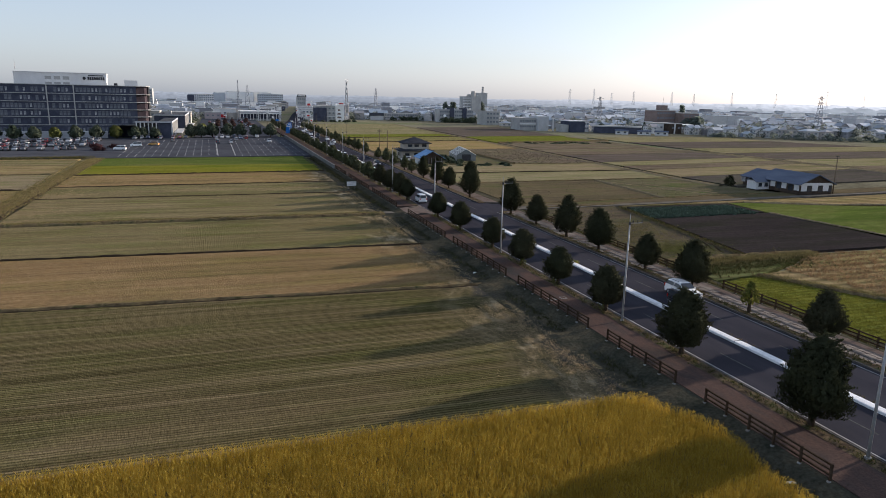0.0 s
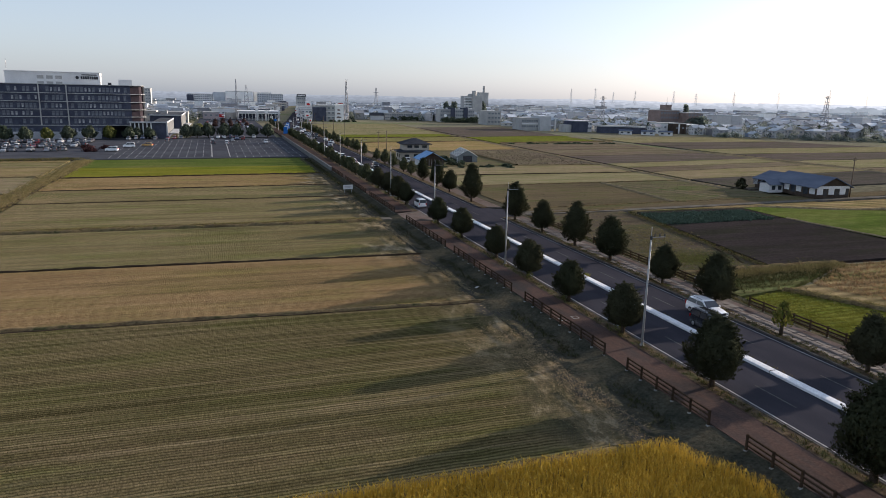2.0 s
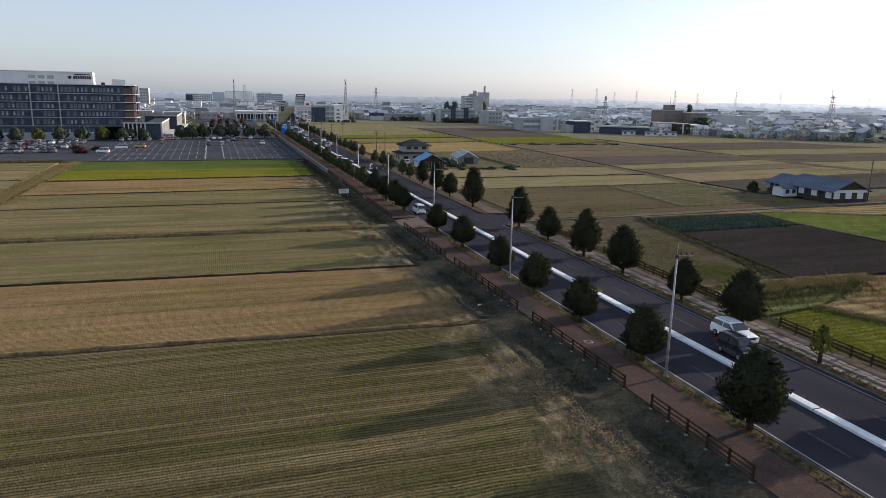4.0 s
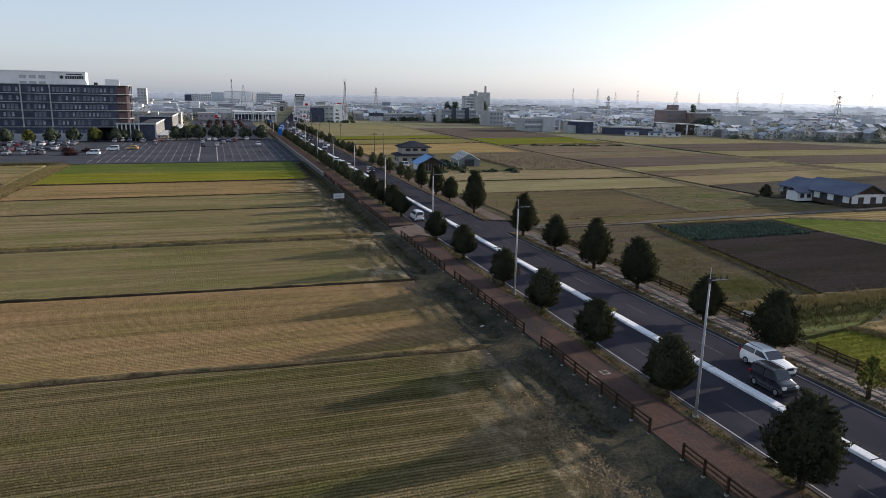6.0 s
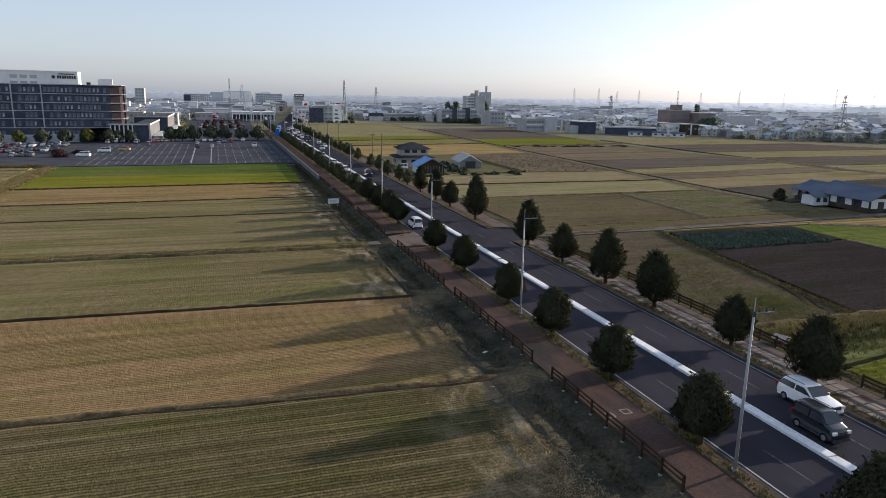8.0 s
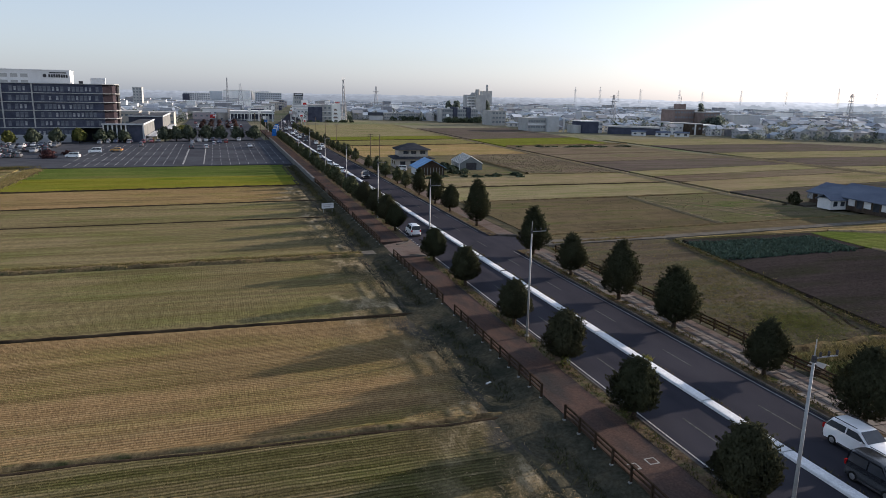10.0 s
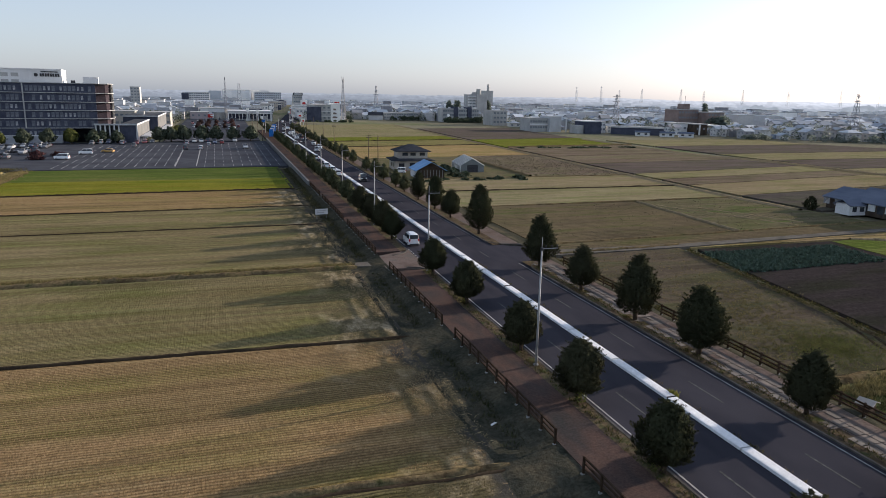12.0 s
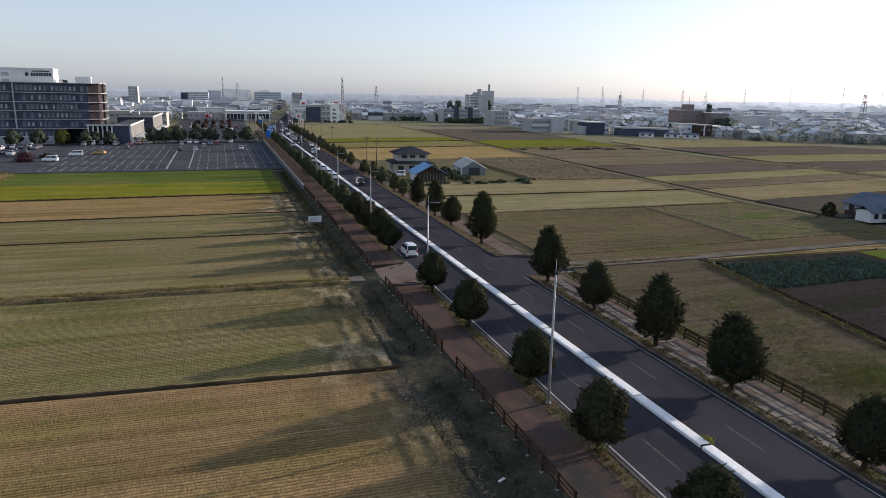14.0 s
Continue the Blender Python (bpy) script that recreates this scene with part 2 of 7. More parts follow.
# Leaf darks lifted to carry haze, row and far trees most.
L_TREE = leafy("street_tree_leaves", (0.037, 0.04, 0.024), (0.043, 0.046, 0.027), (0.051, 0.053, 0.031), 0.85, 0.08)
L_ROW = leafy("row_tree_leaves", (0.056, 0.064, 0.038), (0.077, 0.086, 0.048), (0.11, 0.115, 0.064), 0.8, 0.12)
L_FAR = leafy("far_tree_leaves", (0.055, 0.068, 0.048), (0.08, 0.095, 0.065), (0.115, 0.13, 0.085), 0.8, 0.1)
# Leaves paled to grey: distance haze put into the town trees' colour.
L_HAZE = leafy("haze_grey_leaves", (0.12, 0.145, 0.128), (0.16, 0.187, 0.165), (0.21, 0.235, 0.205), 0.9, 0.45)
L_AUTUMN = leafy("yellowing_tree_leaves", (0.07, 0.09, 0.025), (0.13, 0.14, 0.035), (0.22, 0.2, 0.05), 0.6, 0.25)
L_RICE = leafy("ripe_rice_blades", (0.320, 0.192, 0.0240), (0.425, 0.266, 0.0365), (0.510, 0.332, 0.052), 0.8, 0.35)
L_EAR = leafy("rice_ears", (0.335, 0.220, 0.033), (0.410, 0.282, 0.046), (0.470, 0.335, 0.066), 0.9, 0.3)
L_STUBG = leafy("green_stubble_blades", (0.083, 0.079, 0.035), (0.114, 0.101, 0.048), (0.165, 0.138, 0.076), 0.9, 0.25)
L_STUBT = leafy("straw_stubble_blades", (0.155, 0.105, 0.052), (0.215, 0.147, 0.078), (0.27, 0.195, 0.115), 0.9, 0.25)
L_GOLD = leafy("yellowish_tree_leaves", (0.07, 0.085, 0.03), (0.11, 0.12, 0.04), (0.15, 0.15, 0.05), 0.7, 0.2)
L_STRAWS = leafy("loose_straw_blades", (0.22, 0.165, 0.09), (0.32, 0.245, 0.14), (0.42, 0.33, 0.2), 0.9, 0.2)
L_LOT = leafy("car_park_leaves", (0.055, 0.069, 0.05), (0.075, 0.092, 0.066), (0.1, 0.117, 0.082), 0.75, 0.15)
L_DRYG = leafy("pale_olive_grass", (0.1, 0.09, 0.04), (0.16, 0.14, 0.06), (0.24, 0.2, 0.1), 0.9, 0.2)
L_DRY = leafy("dry_weed_blades", (0.0694, 0.0646, 0.0449), (0.1156, 0.1034, 0.0748), (0.1965, 0.1744, 0.1346), 0.9, 0.15)
L_BANK = leafy("dark_bank_grass", (0.0330, 0.0406, 0.0192), (0.0600, 0.0609, 0.0320), (0.1125, 0.0957, 0.0576), 0.9, 0.12)
L_WEED = leafy("weed_blades", (0.035, 0.045, 0.016), (0.08, 0.075, 0.03), (0.18, 0.14, 0.07), 0.9, 0.15)
L_CABB = leafy("cabbage_leaves", (0.036, 0.06, 0.047), (0.055, 0.085, 0.068), (0.08, 0.115, 0.095), 0.6, 0.1)
M_BARK = mat("bark", (0.06, 0.045, 0.033), (0.1, 0.08, 0.06), 2, 20, (1, 1, 0.3), bump=0.5)
M_POLE = mat("galvanised_pole", (0.2880, 0.2960, 0.3040), (0.3680, 0.3760, 0.3840), 0.8, 10, rough=0.55, bump=0.05, metal=0.2, speckle=0.15)
M_UPOLE = mat("brown_utility_pole", (0.13, 0.1, 0.075), (0.18, 0.14, 0.1), 0.8, 10, rough=0.8, bump=0.05)
M_IRON = mat("dark_fitting", (0.05, 0.05, 0.055), (0.08, 0.08, 0.085), 2, 10, rough=0.5, bump=0)
M_FENCE = mat("brown_fence_timber", (0.042, 0.029, 0.02), (0.07, 0.05, 0.036), 1.5, 14, rough=0.75, bump=0.2, speckle=0.35, varied=0.15)
M_FOOT = mat("concrete_footing", (0.240, 0.240, 0.228), (0.300, 0.300, 0.288), 2, 9, rough=0.9)
M_GLASS = mat("window_glass", (0.0260, 0.0325, 0.0390), (0.0455, 0.0520, 0.0650), 0.4, 3, rough=0.12, bump=0, speckle=0.1, spec=0.6)
M_HWIN = mat("tinted_window_glass", (0.1, 0.112, 0.14), (0.17, 0.185, 0.215), 0.5, 3, rough=0.25, bump=0, speckle=0.25, spec=0.5)
# Far panes lifted to pale grey-blue, distance haze put into the colour.
M_FARWIN = mat("haze_tinted_window", (0.1250, 0.1438, 0.1688), (0.1875, 0.2063, 0.2313), 0.4, 3, rough=0.3, bump=0, speckle=0.1, spec=0.4)
M_BLIND = mat("pale_window_blind", (0.22, 0.23, 0.25), (0.42, 0.425, 0.43), 0.4, 3, rough=0.5, bump=0)
M_TYRE = mat("tyre_rubber", (0.018, 0.018, 0.018), (0.028, 0.028, 0.028), 3, 20, rough=0.85, bump=0)
M_RIM = mat("alloy_rim", (0.4, 0.4, 0.42), (0.5, 0.5, 0.52), 3, 20, rough=0.35, bump=0, metal=0.8)
M_LAMP = mat("lamp_glass", (0.6, 0.6, 0.6), (0.75, 0.75, 0.75), 3, 10, rough=0.15, bump=0)
M_TAIL = mat("red_tail_lamp", (0.3, 0.012, 0.012), (0.4, 0.02, 0.02), 3, 10, rough=0.25, bump=0)
M_CARS = paints("car_paints", [(0.5, 0.5, 0.5), (0.16, 0.165, 0.175), (0.3, 0.31, 0.33), (0.025, 0.025, 0.03), (0.58, 0.58, 0.58), (0.05, 0.055, 0.07),
                               (0.045, 0.06, 0.11), (0.4, 0.41, 0.43), (0.12, 0.12, 0.13), (0.2, 0.03, 0.035)], 0.28, 0.1, 0.6)
M_WHITECAR = paints("white_car_paint", [(0.78, 0.79, 0.8)], 0.25, 0.0, 0.6)
M_DARKCAR = paints("dark_car_paint", [(0.0135, 0.0158, 0.0203)], 0.25, 0.1, 0.6)
M_SILVER = paints("silver_car_paint", [(0.45, 0.47, 0.5)], 0.3, 0.4, 0.6)
# Town colours kept pale and bluish, distance haze put into walls and roofs.
M_WALL = paints("town_walls", [(0.4, 0.41, 0.43), (0.54, 0.53, 0.52), (0.64, 0.64, 0.64), (0.44, 0.42, 0.4), (0.32, 0.32, 0.33), (0.4, 0.39, 0.38), (0.58, 0.55, 0.5)], 0.85)
M_ROOF = paints("town_roofs", [(0.32, 0.35, 0.385), (0.25, 0.275, 0.3), (0.38, 0.41, 0.44), (0.21, 0.23, 0.25), (0.42, 0.445, 0.47), (0.29, 0.275, 0.27), (0.27, 0.315, 0.36)], 0.5)
M_WALLI = paints("haze_pale_far_walls", [(0.52, 0.52, 0.52), (0.74, 0.74, 0.73), (0.36, 0.35, 0.34), (0.5, 0.5, 0.51), (0.26, 0.26, 0.28), (0.82, 0.82, 0.81)], 0.85, by_island=True)
M_ROOFI = paints("haze_grey_far_roofs", [(0.38, 0.415, 0.445), (0.2, 0.225, 0.25), (0.5, 0.53, 0.55), (0.17, 0.19, 0.21), (0.64, 0.66, 0.68), (0.3, 0.295, 0.29), (0.24, 0.27, 0.31)], 0.5, by_island=True)
M_BITS = paints("pale_bits", [(0.78, 0.78, 0.78), (0.4, 0.4, 0.42), (0.84, 0.84, 0.83), (0.14, 0.14, 0.15), (0.5, 0.47, 0.42), (0.2, 0.25, 0.34)], 0.6, by_island=True)
# Dark tile tinted bluer and lighter for sky reflection and distance haze.
M_HOSP = mat("sky_tinted_dark_tile", (0.054, 0.061, 0.088), (0.084, 0.091, 0.124), 0.3, 4, rough=0.5, bump=0.05, speckle=0.2)
M_HOSPB = mat("warm_brown_panel", (0.045, 0.037, 0.043), (0.062, 0.051, 0.058), 0.3, 4, rough=0.6, bump=0.05, speckle=0.2)
M_WHITE = mat("white_render", (0.5875, 0.5875, 0.5875), (0.6912, 0.6912, 0.6826), 0.15, 3, (0.8500, 0.8500, 0.4320), 0.7, 0.05, speckle=0.12)
M_GREY = mat("grey_concrete", (0.3436, 0.3436, 0.3335), (0.4514, 0.4514, 0.4339), 0.15, 3, (0.8075, 0.8075, 0.5016), 0.85, 0.1, speckle=0.2)
M_BRIGHT = mat("bright_white_paint", (0.8, 0.79, 0.76), (0.88, 0.87, 0.84), 0.2, 3, rough=0.7, bump=0.05, speckle=0.08)
M_BEIGE = mat("beige_render", (0.3634, 0.3375, 0.2992), (0.4356, 0.4050, 0.3562), 0.2, 3, (0.8500, 0.8500, 0.3800), 0.85, 0.1, speckle=0.15)
M_BROWNB = mat("brown_brick_render", (0.2, 0.155, 0.14), (0.26, 0.2, 0.18), 0.3, 4, rough=0.85, speckle=0.2)
M_WALLP = mat("pale_grey_wall", (0.42, 0.43, 0.44), (0.52, 0.53, 0.54), 0.2, 3, rough=0.85, bump=0.05, speckle=0.15)
M_PINK = mat("pinkish_wall", (0.36, 0.31, 0.31), (0.44, 0.38, 0.38), 0.2, 3, rough=0.85, bump=0.05, speckle=0.15)
# Far block walls paled to blue-grey to carry distance haze.
M_FARBLOCK = mat("haze_blue_grey_wall", (0.42, 0.455, 0.49), (0.5, 0.535, 0.57), 0.1, 2, rough=0.85, bump=0.05, speckle=0.15)
M_TILE = mat("dark_grey_roof_tile", (0.036, 0.040, 0.048), (0.060, 0.063, 0.072), 0.5, 6, rough=0.5, bump=0.3, speckle=0.25)
M_FELT = mat("grey_roof_felt", (0.075, 0.08, 0.088), (0.105, 0.11, 0.118), 0.2, 4, rough=0.85, bump=0.1, speckle=0.25)
M_CLAD = mat("grey_metal_cladding", (0.14, 0.142, 0.14), (0.18, 0.182, 0.178), 0.2, 4, rough=0.7, bump=0.05, speckle=0.2)
M_BLUEROOF = mat("blue_grey_sheet_roof", (0.1040, 0.1214, 0.1632), (0.1430, 0.1637, 0.2108), 0.4, 5, (0.8500, 0.2640, 0.8500), 0.6, 0.1, speckle=0.2)
M_BLUE = mat("blue_sheet_roof", (0.17, 0.3, 0.5), (0.24, 0.38, 0.58), 0.4, 5, rough=0.5, bump=0.1, speckle=0.2)
M_TIMBER = mat("dark_timber_cladding", (0.05, 0.038, 0.03), (0.09, 0.07, 0.055), 0.6, 8, (1, 1, 0.2), 0.85, 0.2, speckle=0.3)
M_STEEL = mat("galvanised_lattice", (0.3, 0.3, 0.31), (0.4, 0.4, 0.41), 0.6, 8, rough=0.5, bump=0, metal=0.3)
# Steel lightened: distance haze put into the far pylons' colour.
M_FARSTEEL = mat("haze_pale_steel", (0.66, 0.67, 0.68), (0.76, 0.77, 0.78), 0.6, 8, rough=0.6, bump=0)
M_FILM = mat("greenhouse_film", (0.1663, 0.1822, 0.1822), (0.2182, 0.2297, 0.2261), 0.5, 4, rough=0.35, bump=0.2, speckle=0.25)
M_SIGNB = mat("blue_sign_face", (0.03, 0.16, 0.5), (0.05, 0.2, 0.58), 0.5, 4, rough=0.4, bump=0)
M_REDS = mat("red_sign_face", (0.45, 0.03, 0.03), (0.55, 0.05, 0.05), 0.5, 4, rough=0.4, bump=0)
M_YELLOW = paints("orange_car_paint", [(0.5, 0.28, 0.06)], 0.3, 0, 0.5)


# ---- mesh building ----
class MB:
    """Collects boxes, prisms and faces for one mesh."""

    def __init__(self):
        self.v, self.f = [], []

    def face(self, *pts):
        n = len(self.v)
        self.v += [tuple(p) for p in pts]
        self.f.append(tuple(range(n, n + len(pts))))
        return self

    def prism(self, poly, z0, z1, inset=0.0):
        """Upright prism on a counter-clockwise outline; inset shrinks the top."""
        n, k = len(self.v), len(poly)
        cx, cy = sum(p[0] for p in poly) / k, sum(p[1] for p in poly) / k
        self.v += [(x, y, z0) for x, y in poly]
        self.v += [(x + (cx - x) * inset, y + (cy - y) * inset, z1) for x, y in poly]
        self.f.append(tuple(range(n + k - 1, n - 1, -1)))
        self.f.append(tuple(range(n + k, n + 2 * k)))
        for i in range(k):
            j = (i + 1) % k
            self.f.append((n + i, n + j, n + k + j, n + k + i))
        return self

    def box(self, x0, x1, y0, y1, z0, z1, inset=0.0):
        return self.prism([(x0, y0), (x1, y0), (x1, y1), (x0, y1)], z0, z1, inset)

    def tube(self, a, b, r0, r1, sides=8):
        a, b = Vector(a), Vector(b)
        d = (b - a).normalized()
        u = d.orthogonal().normalized()
        w = d.cross(u)
        n = len(self.v)
        for p, r in ((a, r0), (b, r1)):
            for i in range(sides):
                t = 2 * math.pi * i / sides
                self.v.append(tuple(p + u * (r * math.cos(t)) + w * (r * math.sin(t))))
        for i in range(sides):
            j = (i + 1) % sides
            self.f.append((n + i, n + j, n + sides + j, n + sides + i))
        self.f.append(tuple(range(n + sides - 1, n - 1, -1)))
        self.f.append(tuple(range(n + sides, n + 2 * sides)))
        return self

    def gable(self, x0, x1, y0, y1, z0, h, along="y", over=0.5, t=0.2):
        """A pitched roof slab with thickness."""
        if along == "y":
            xm = (x0 + x1) / 2
            prof = [(x0 - over, z0 - over * 2 * h / (x1 - x0)), (xm, z0 + h), (x1 + over, z0 - over * 2 * h / (x1 - x0))]
            ring = [(p, q) for p, q in prof] + [(p, q - t) for p, q in reversed(prof)]
            ends = [[(p, y, q) for p, q in ring] for y in (y0 - over, y1 + over)]
        else:
            ym = (y0 + y1) / 2
            prof = [(y0 - over, z0 - over * 2 * h / (y1 - y0)), (ym, z0 + h), (y1 + over, z0 - over * 2 * h / (y1 - y0))]
            ring = [(p, q) for p, q in prof] + [(p, q - t) for p, q in reversed(prof)]
            ends = [[(x, p, q) for p, q in ring] for x in (x1 + over, x0 - over)]
        n, k = len(self.v), 6
        self.v += ends[0] + ends[1]
        for i in range(k):
            j = (i + 1) % k
            self.f.append((n + i, n + j, n + k + j, n + k + i))
        for a in (0, k):
            self.f += [(n + a, n + a + 1, n + a + 4, n + a + 5), (n + a + 1, n + a + 2, n + a + 3, n + a + 4)]
        return self

    def hip(self, x0, x1, y0, y1, z0, h, over=0.6, t=0.18):
        x0, x1, y0, y1 = x0 - over, x1 + over, y0 - over, y1 + over
        r = min(x1 - x0, y1 - y0) / 2
        if x1 - x0 >= y1 - y0:
            a, b = (x0 + r, (y0 + y1) / 2, z0 + h), (x1 - r, (y0 + y1) / 2, z0 + h)
            lo = [(x0, y0, z0), (x1, y0, z0), (x1, y1, z0), (x0, y1, z0)]
            faces = [(0, 1, 5, 4), (1, 2, 5), (2, 3, 4, 5), (3, 0, 4)]
        else:
            a, b = ((x0 + x1) / 2, y0 + r, z0 + h), ((x0 + x1) / 2, y1 - r, z0 + h)
            lo = [(x0, y0, z0), (x1, y0, z0), (x1, y1, z0), (x0, y1, z0)]
            faces = [(0, 1, 4), (1, 2, 5, 4), (2, 3, 5), (3, 0, 4, 5)]
        n = len(self.v)
        self.v += lo + [a, b]
        self.f += [tuple(n + i for i in f) for f in faces]
        self.box(x0, x1, y0, y1, z0 - t, z0 - 0.002)
        return self

    def mesh(self, name, material, smooth=False):
        me = bpy.data.meshes.new(name)
        me.from_pydata(self.v, [], self.f)
        me.materials.append(material)
        if smooth:
            me.shade_smooth()
        me.update()
        return me


def part(name, shape, material, parent, label="", smooth=False):
    me = shape.mesh(name, material, smooth) if isinstance(shape, MB) else shape
    ob = new(name, me)
    ob.parent = parent
    if label:
        tagged(ob, label)
    return ob


def thing(name, label, category, group="", kind="", at=None):
    ob = new(name)
    ob.empty_display_size = 0.2
    if at is not None:
        ob.matrix_basis = at
    return tagged(ob, label, category, group, kind)


def solid(name, shape, material, label, category="", kind="structure", group="", smooth=False):
    return tagged(new(name, shape.mesh(name, material, smooth)), label, category or name.replace("_", " "), group, kind)


def grid_mesh(name, xs, ys, height, material):
    """A sheet of quads over xs and ys with z from height(x, y)."""
    v = [(x, y, height(x, y)) for y in ys for x in xs]
    nx = len(xs)
    f = [(j * nx + i, j * nx + i + 1, (j + 1) * nx + i + 1, (j + 1) * nx + i) for j in range(len(ys) - 1) for i in range(nx - 1)]
    me = bpy.data.meshes.new(name)
    me.from_pydata(v, [], f)
    me.materials.append(material)
    me.shade_smooth()
    return me


def steps(a, b, d):
    n = max(1, round((b - a) / d))
    return [a + (b - a) * i / n for i in range(n + 1)]


def blades(name, spots, material, count, height, width, lean, rng, spread=0.1):
    """Tufts of thin triangles at spots (n x 3): one mesh."""
    n = len(spots)
    base = np.repeat(spots, count, axis=0)
    k = n * count
    base = base + np.c_[rng.normal(0, spread, k), rng.normal(0, spread, k), np.zeros(k)]
    ang = rng.uniform(0, 2 * math.pi, k)
    h = height * rng.uniform(0.6, 1.15, k)
    w = width * rng.uniform(0.6, 1.3, k)
    off = np.c_[np.cos(ang) * w, np.sin(ang) * w, np.zeros(k)]
    tip = base + np.c_[rng.normal(0, lean, k) * h, rng.normal(0, lean, k) * h, h]
    v = np.empty((k, 3, 3))
    v[:, 0], v[:, 1], v[:, 2] = base - off, base + off, tip
    return tri_mesh(name, v.reshape(-1, 3), 3, material)


def tri_mesh(name, verts, corners, material):
    me = bpy.data.meshes.new(name)
    n = len(verts) // corners
    me.vertices.add(len(verts))
    me.vertices.foreach_set("co", np.asarray(verts, dtype=np.float32).ravel())
    me.loops.add(len(verts))
    me.loops.foreach_set("vertex_index", np.arange(len(verts), dtype=np.int32))
    me.polygons.add(n)
    me.polygons.foreach_set("loop_start", np.arange(0, len(verts), corners, dtype=np.int32))
    me.polygons.foreach_set("loop_total", np.full(n, corners, dtype=np.int32))
    me.materials.append(material)
    me.update()
    me.validate()
    return me


# ---- ground, road, pavements ----
FIELD_Z = -0.45
G = -0.85
solid("ground", MB().face((-4500, -600, G), (4500, -600, G), (4500, 4600, G), (-4500, 4600, G)), M_GROUND,
      "flat farmland ground of bare soil and grass", "ground")

road = MB().box(-6.1, 6.1, -70, 420, -0.6, 0.0)
FAR_ROAD = [(0, 420), (3, 450), (14, 520), (38, 710), (110, 1200), (190, 1700)]
for (xa, ya), (xb, yb) in zip(FAR_ROAD, FAR_ROAD[1:]):
    road.prism([(xa - 6.1, ya), (xa + 6.1, ya), (xb + 6.1, yb), (xb - 6.1, yb)], -0.6, 0.0)
road.prism([(6.05, 124.5), (7.5, 127.5), (11, 129.6), (11, 134.6), (8.2, 136.2), (6.05, 140)], -0.6, -0.004)
solid("apron", MB().prism([(-11.2, 128.6), (-8.5, 128.0), (-6.05, 127.0), (-6.05, 139.5), (-7.4, 136.9), (-11.2, 135.2)], -0.6, 0.012), M_PAVE, "worn pinkish concrete apron at the lane mouth", "pavement")
solid("side_lane", MB().prism([(10.6, 130.2), (34, 129.4), (100, 129.0), (180, 129), (180, 131.0), (100, 130.9), (34, 131.2), (10.6, 133.6)], -0.84, -0.3), M_TRACK, "narrow worn grey lane between fields", "lane")
solid("road", road, M_ASPHALT, "dark grey asphalt road with four lanes", "road")

lane_lines = thing("lane_markings", "white painted lane dashes and edge lines on asphalt", "road marking", kind="structure")
dash = MB().box(-0.075, 0.075, 0, 4.0, 0.001, 0.006).mesh("dash", M_DASH)
for sx in (-3.2, 3.2):
    for k in range(-6, 32):
        o = part("dash", dash, M_DASH, lane_lines)
        o.location = (sx, 85.2 + 11.3 * k, 0)
for sx in (-5.72, 5.72):
    for y0, y1 in ((-60, 126.5), (140.5, 480)):
        part("edge_line", MB().box(sx - 0.06, sx + 0.06, y0, y1, 0.001, 0.006), M_LINE if sx < 0 else M_EDGE, lane_lines)
stop_dash = MB().box(-0.1, 0.1, 0, 0.5, 0.001, 0.006).mesh("dash", M_LINE)
for k in range(9):
    part("dash", stop_dash, M_LINE, lane_lines).location = (-5.9, 128.6 + k * 1.1, 0)

# the white raised divider, cast in lengths with open joints
median = thing("median_divider", "white concrete median divider in long cast lengths", "median", kind="structure")
seg = MB()
for yA, yB in ((0.012, 7.488),):
    prof = [(-0.42, 0.0), (-0.4, 0.17), (-0.34, 0.2), (0.34, 0.2), (0.4, 0.17), (0.42, 0.0)]
    n = len(seg.v)
    seg.v += [(x, yA, z) for x, z in prof] + [(x, yB, z) for x, z in prof]
    for i in range(5):
        seg.f.append((n + i + 6, n + i, n + i + 1, n + i + 7)[::-1])
    seg.f += [tuple(range(n, n + 6)), tuple(range(n + 11, n + 5, -1))]
seg_mesh = seg.mesh("divider_length", M_MEDIAN)
for k in range(-8, 44):
    y = 64.4 + 7.5 * k
    part("divider_length", seg_mesh, M_MEDIAN, median).location = (0, y, 0)
# Dark strip added to stand for the dark open gap between lengths.
joint = MB().box(-0.36, 0.36, -0.04, 0.04, 0.0, 0.208).mesh("joint_marker", M_IRON)
for k in (-5, -1, 3, 7, 11):
    part("joint_marker", joint, M_IRON, median, "dark strip standing for the open joint gap").location = (0, 64.4 + 7.5 * k, 0)


def kerb(name, pts, w=0.16, h=0.14):
    b = MB()
    for (x0, y0), (x1, y1) in zip(pts, pts[1:]):
        d = Vector((x1 - x0, y1 - y0)).normalized()
        nx, ny = -d.y * w / 2, d.x * w / 2
        b.prism([(x0 - nx, y0 - ny), (x1 - nx, y1 - ny), (x1 + nx, y1 + ny), (x0 + nx, y0 + ny)], -0.3, h)
    return solid(name, b, M_KERB, "weathered concrete kerb along the road edge", "kerb")


def arc(cx, cy, r, a0, a1, n=8):
    return [(cx + r * math.cos(radians(a0 + (a1 - a0) * i / n)), cy + r * math.sin(radians(a0 + (a1 - a0) * i / n))) for i in range(n + 1)]


kerb("kerb_west_near", [(-6.18, -60), (-6.18, 125.5)] + arc(-9.2, 125.5, 3.0, 0, 80))
kerb("kerb_west_far", arc(-9.4, 138.2, 3.2, -80, 0) + [(-6.18, 420)])
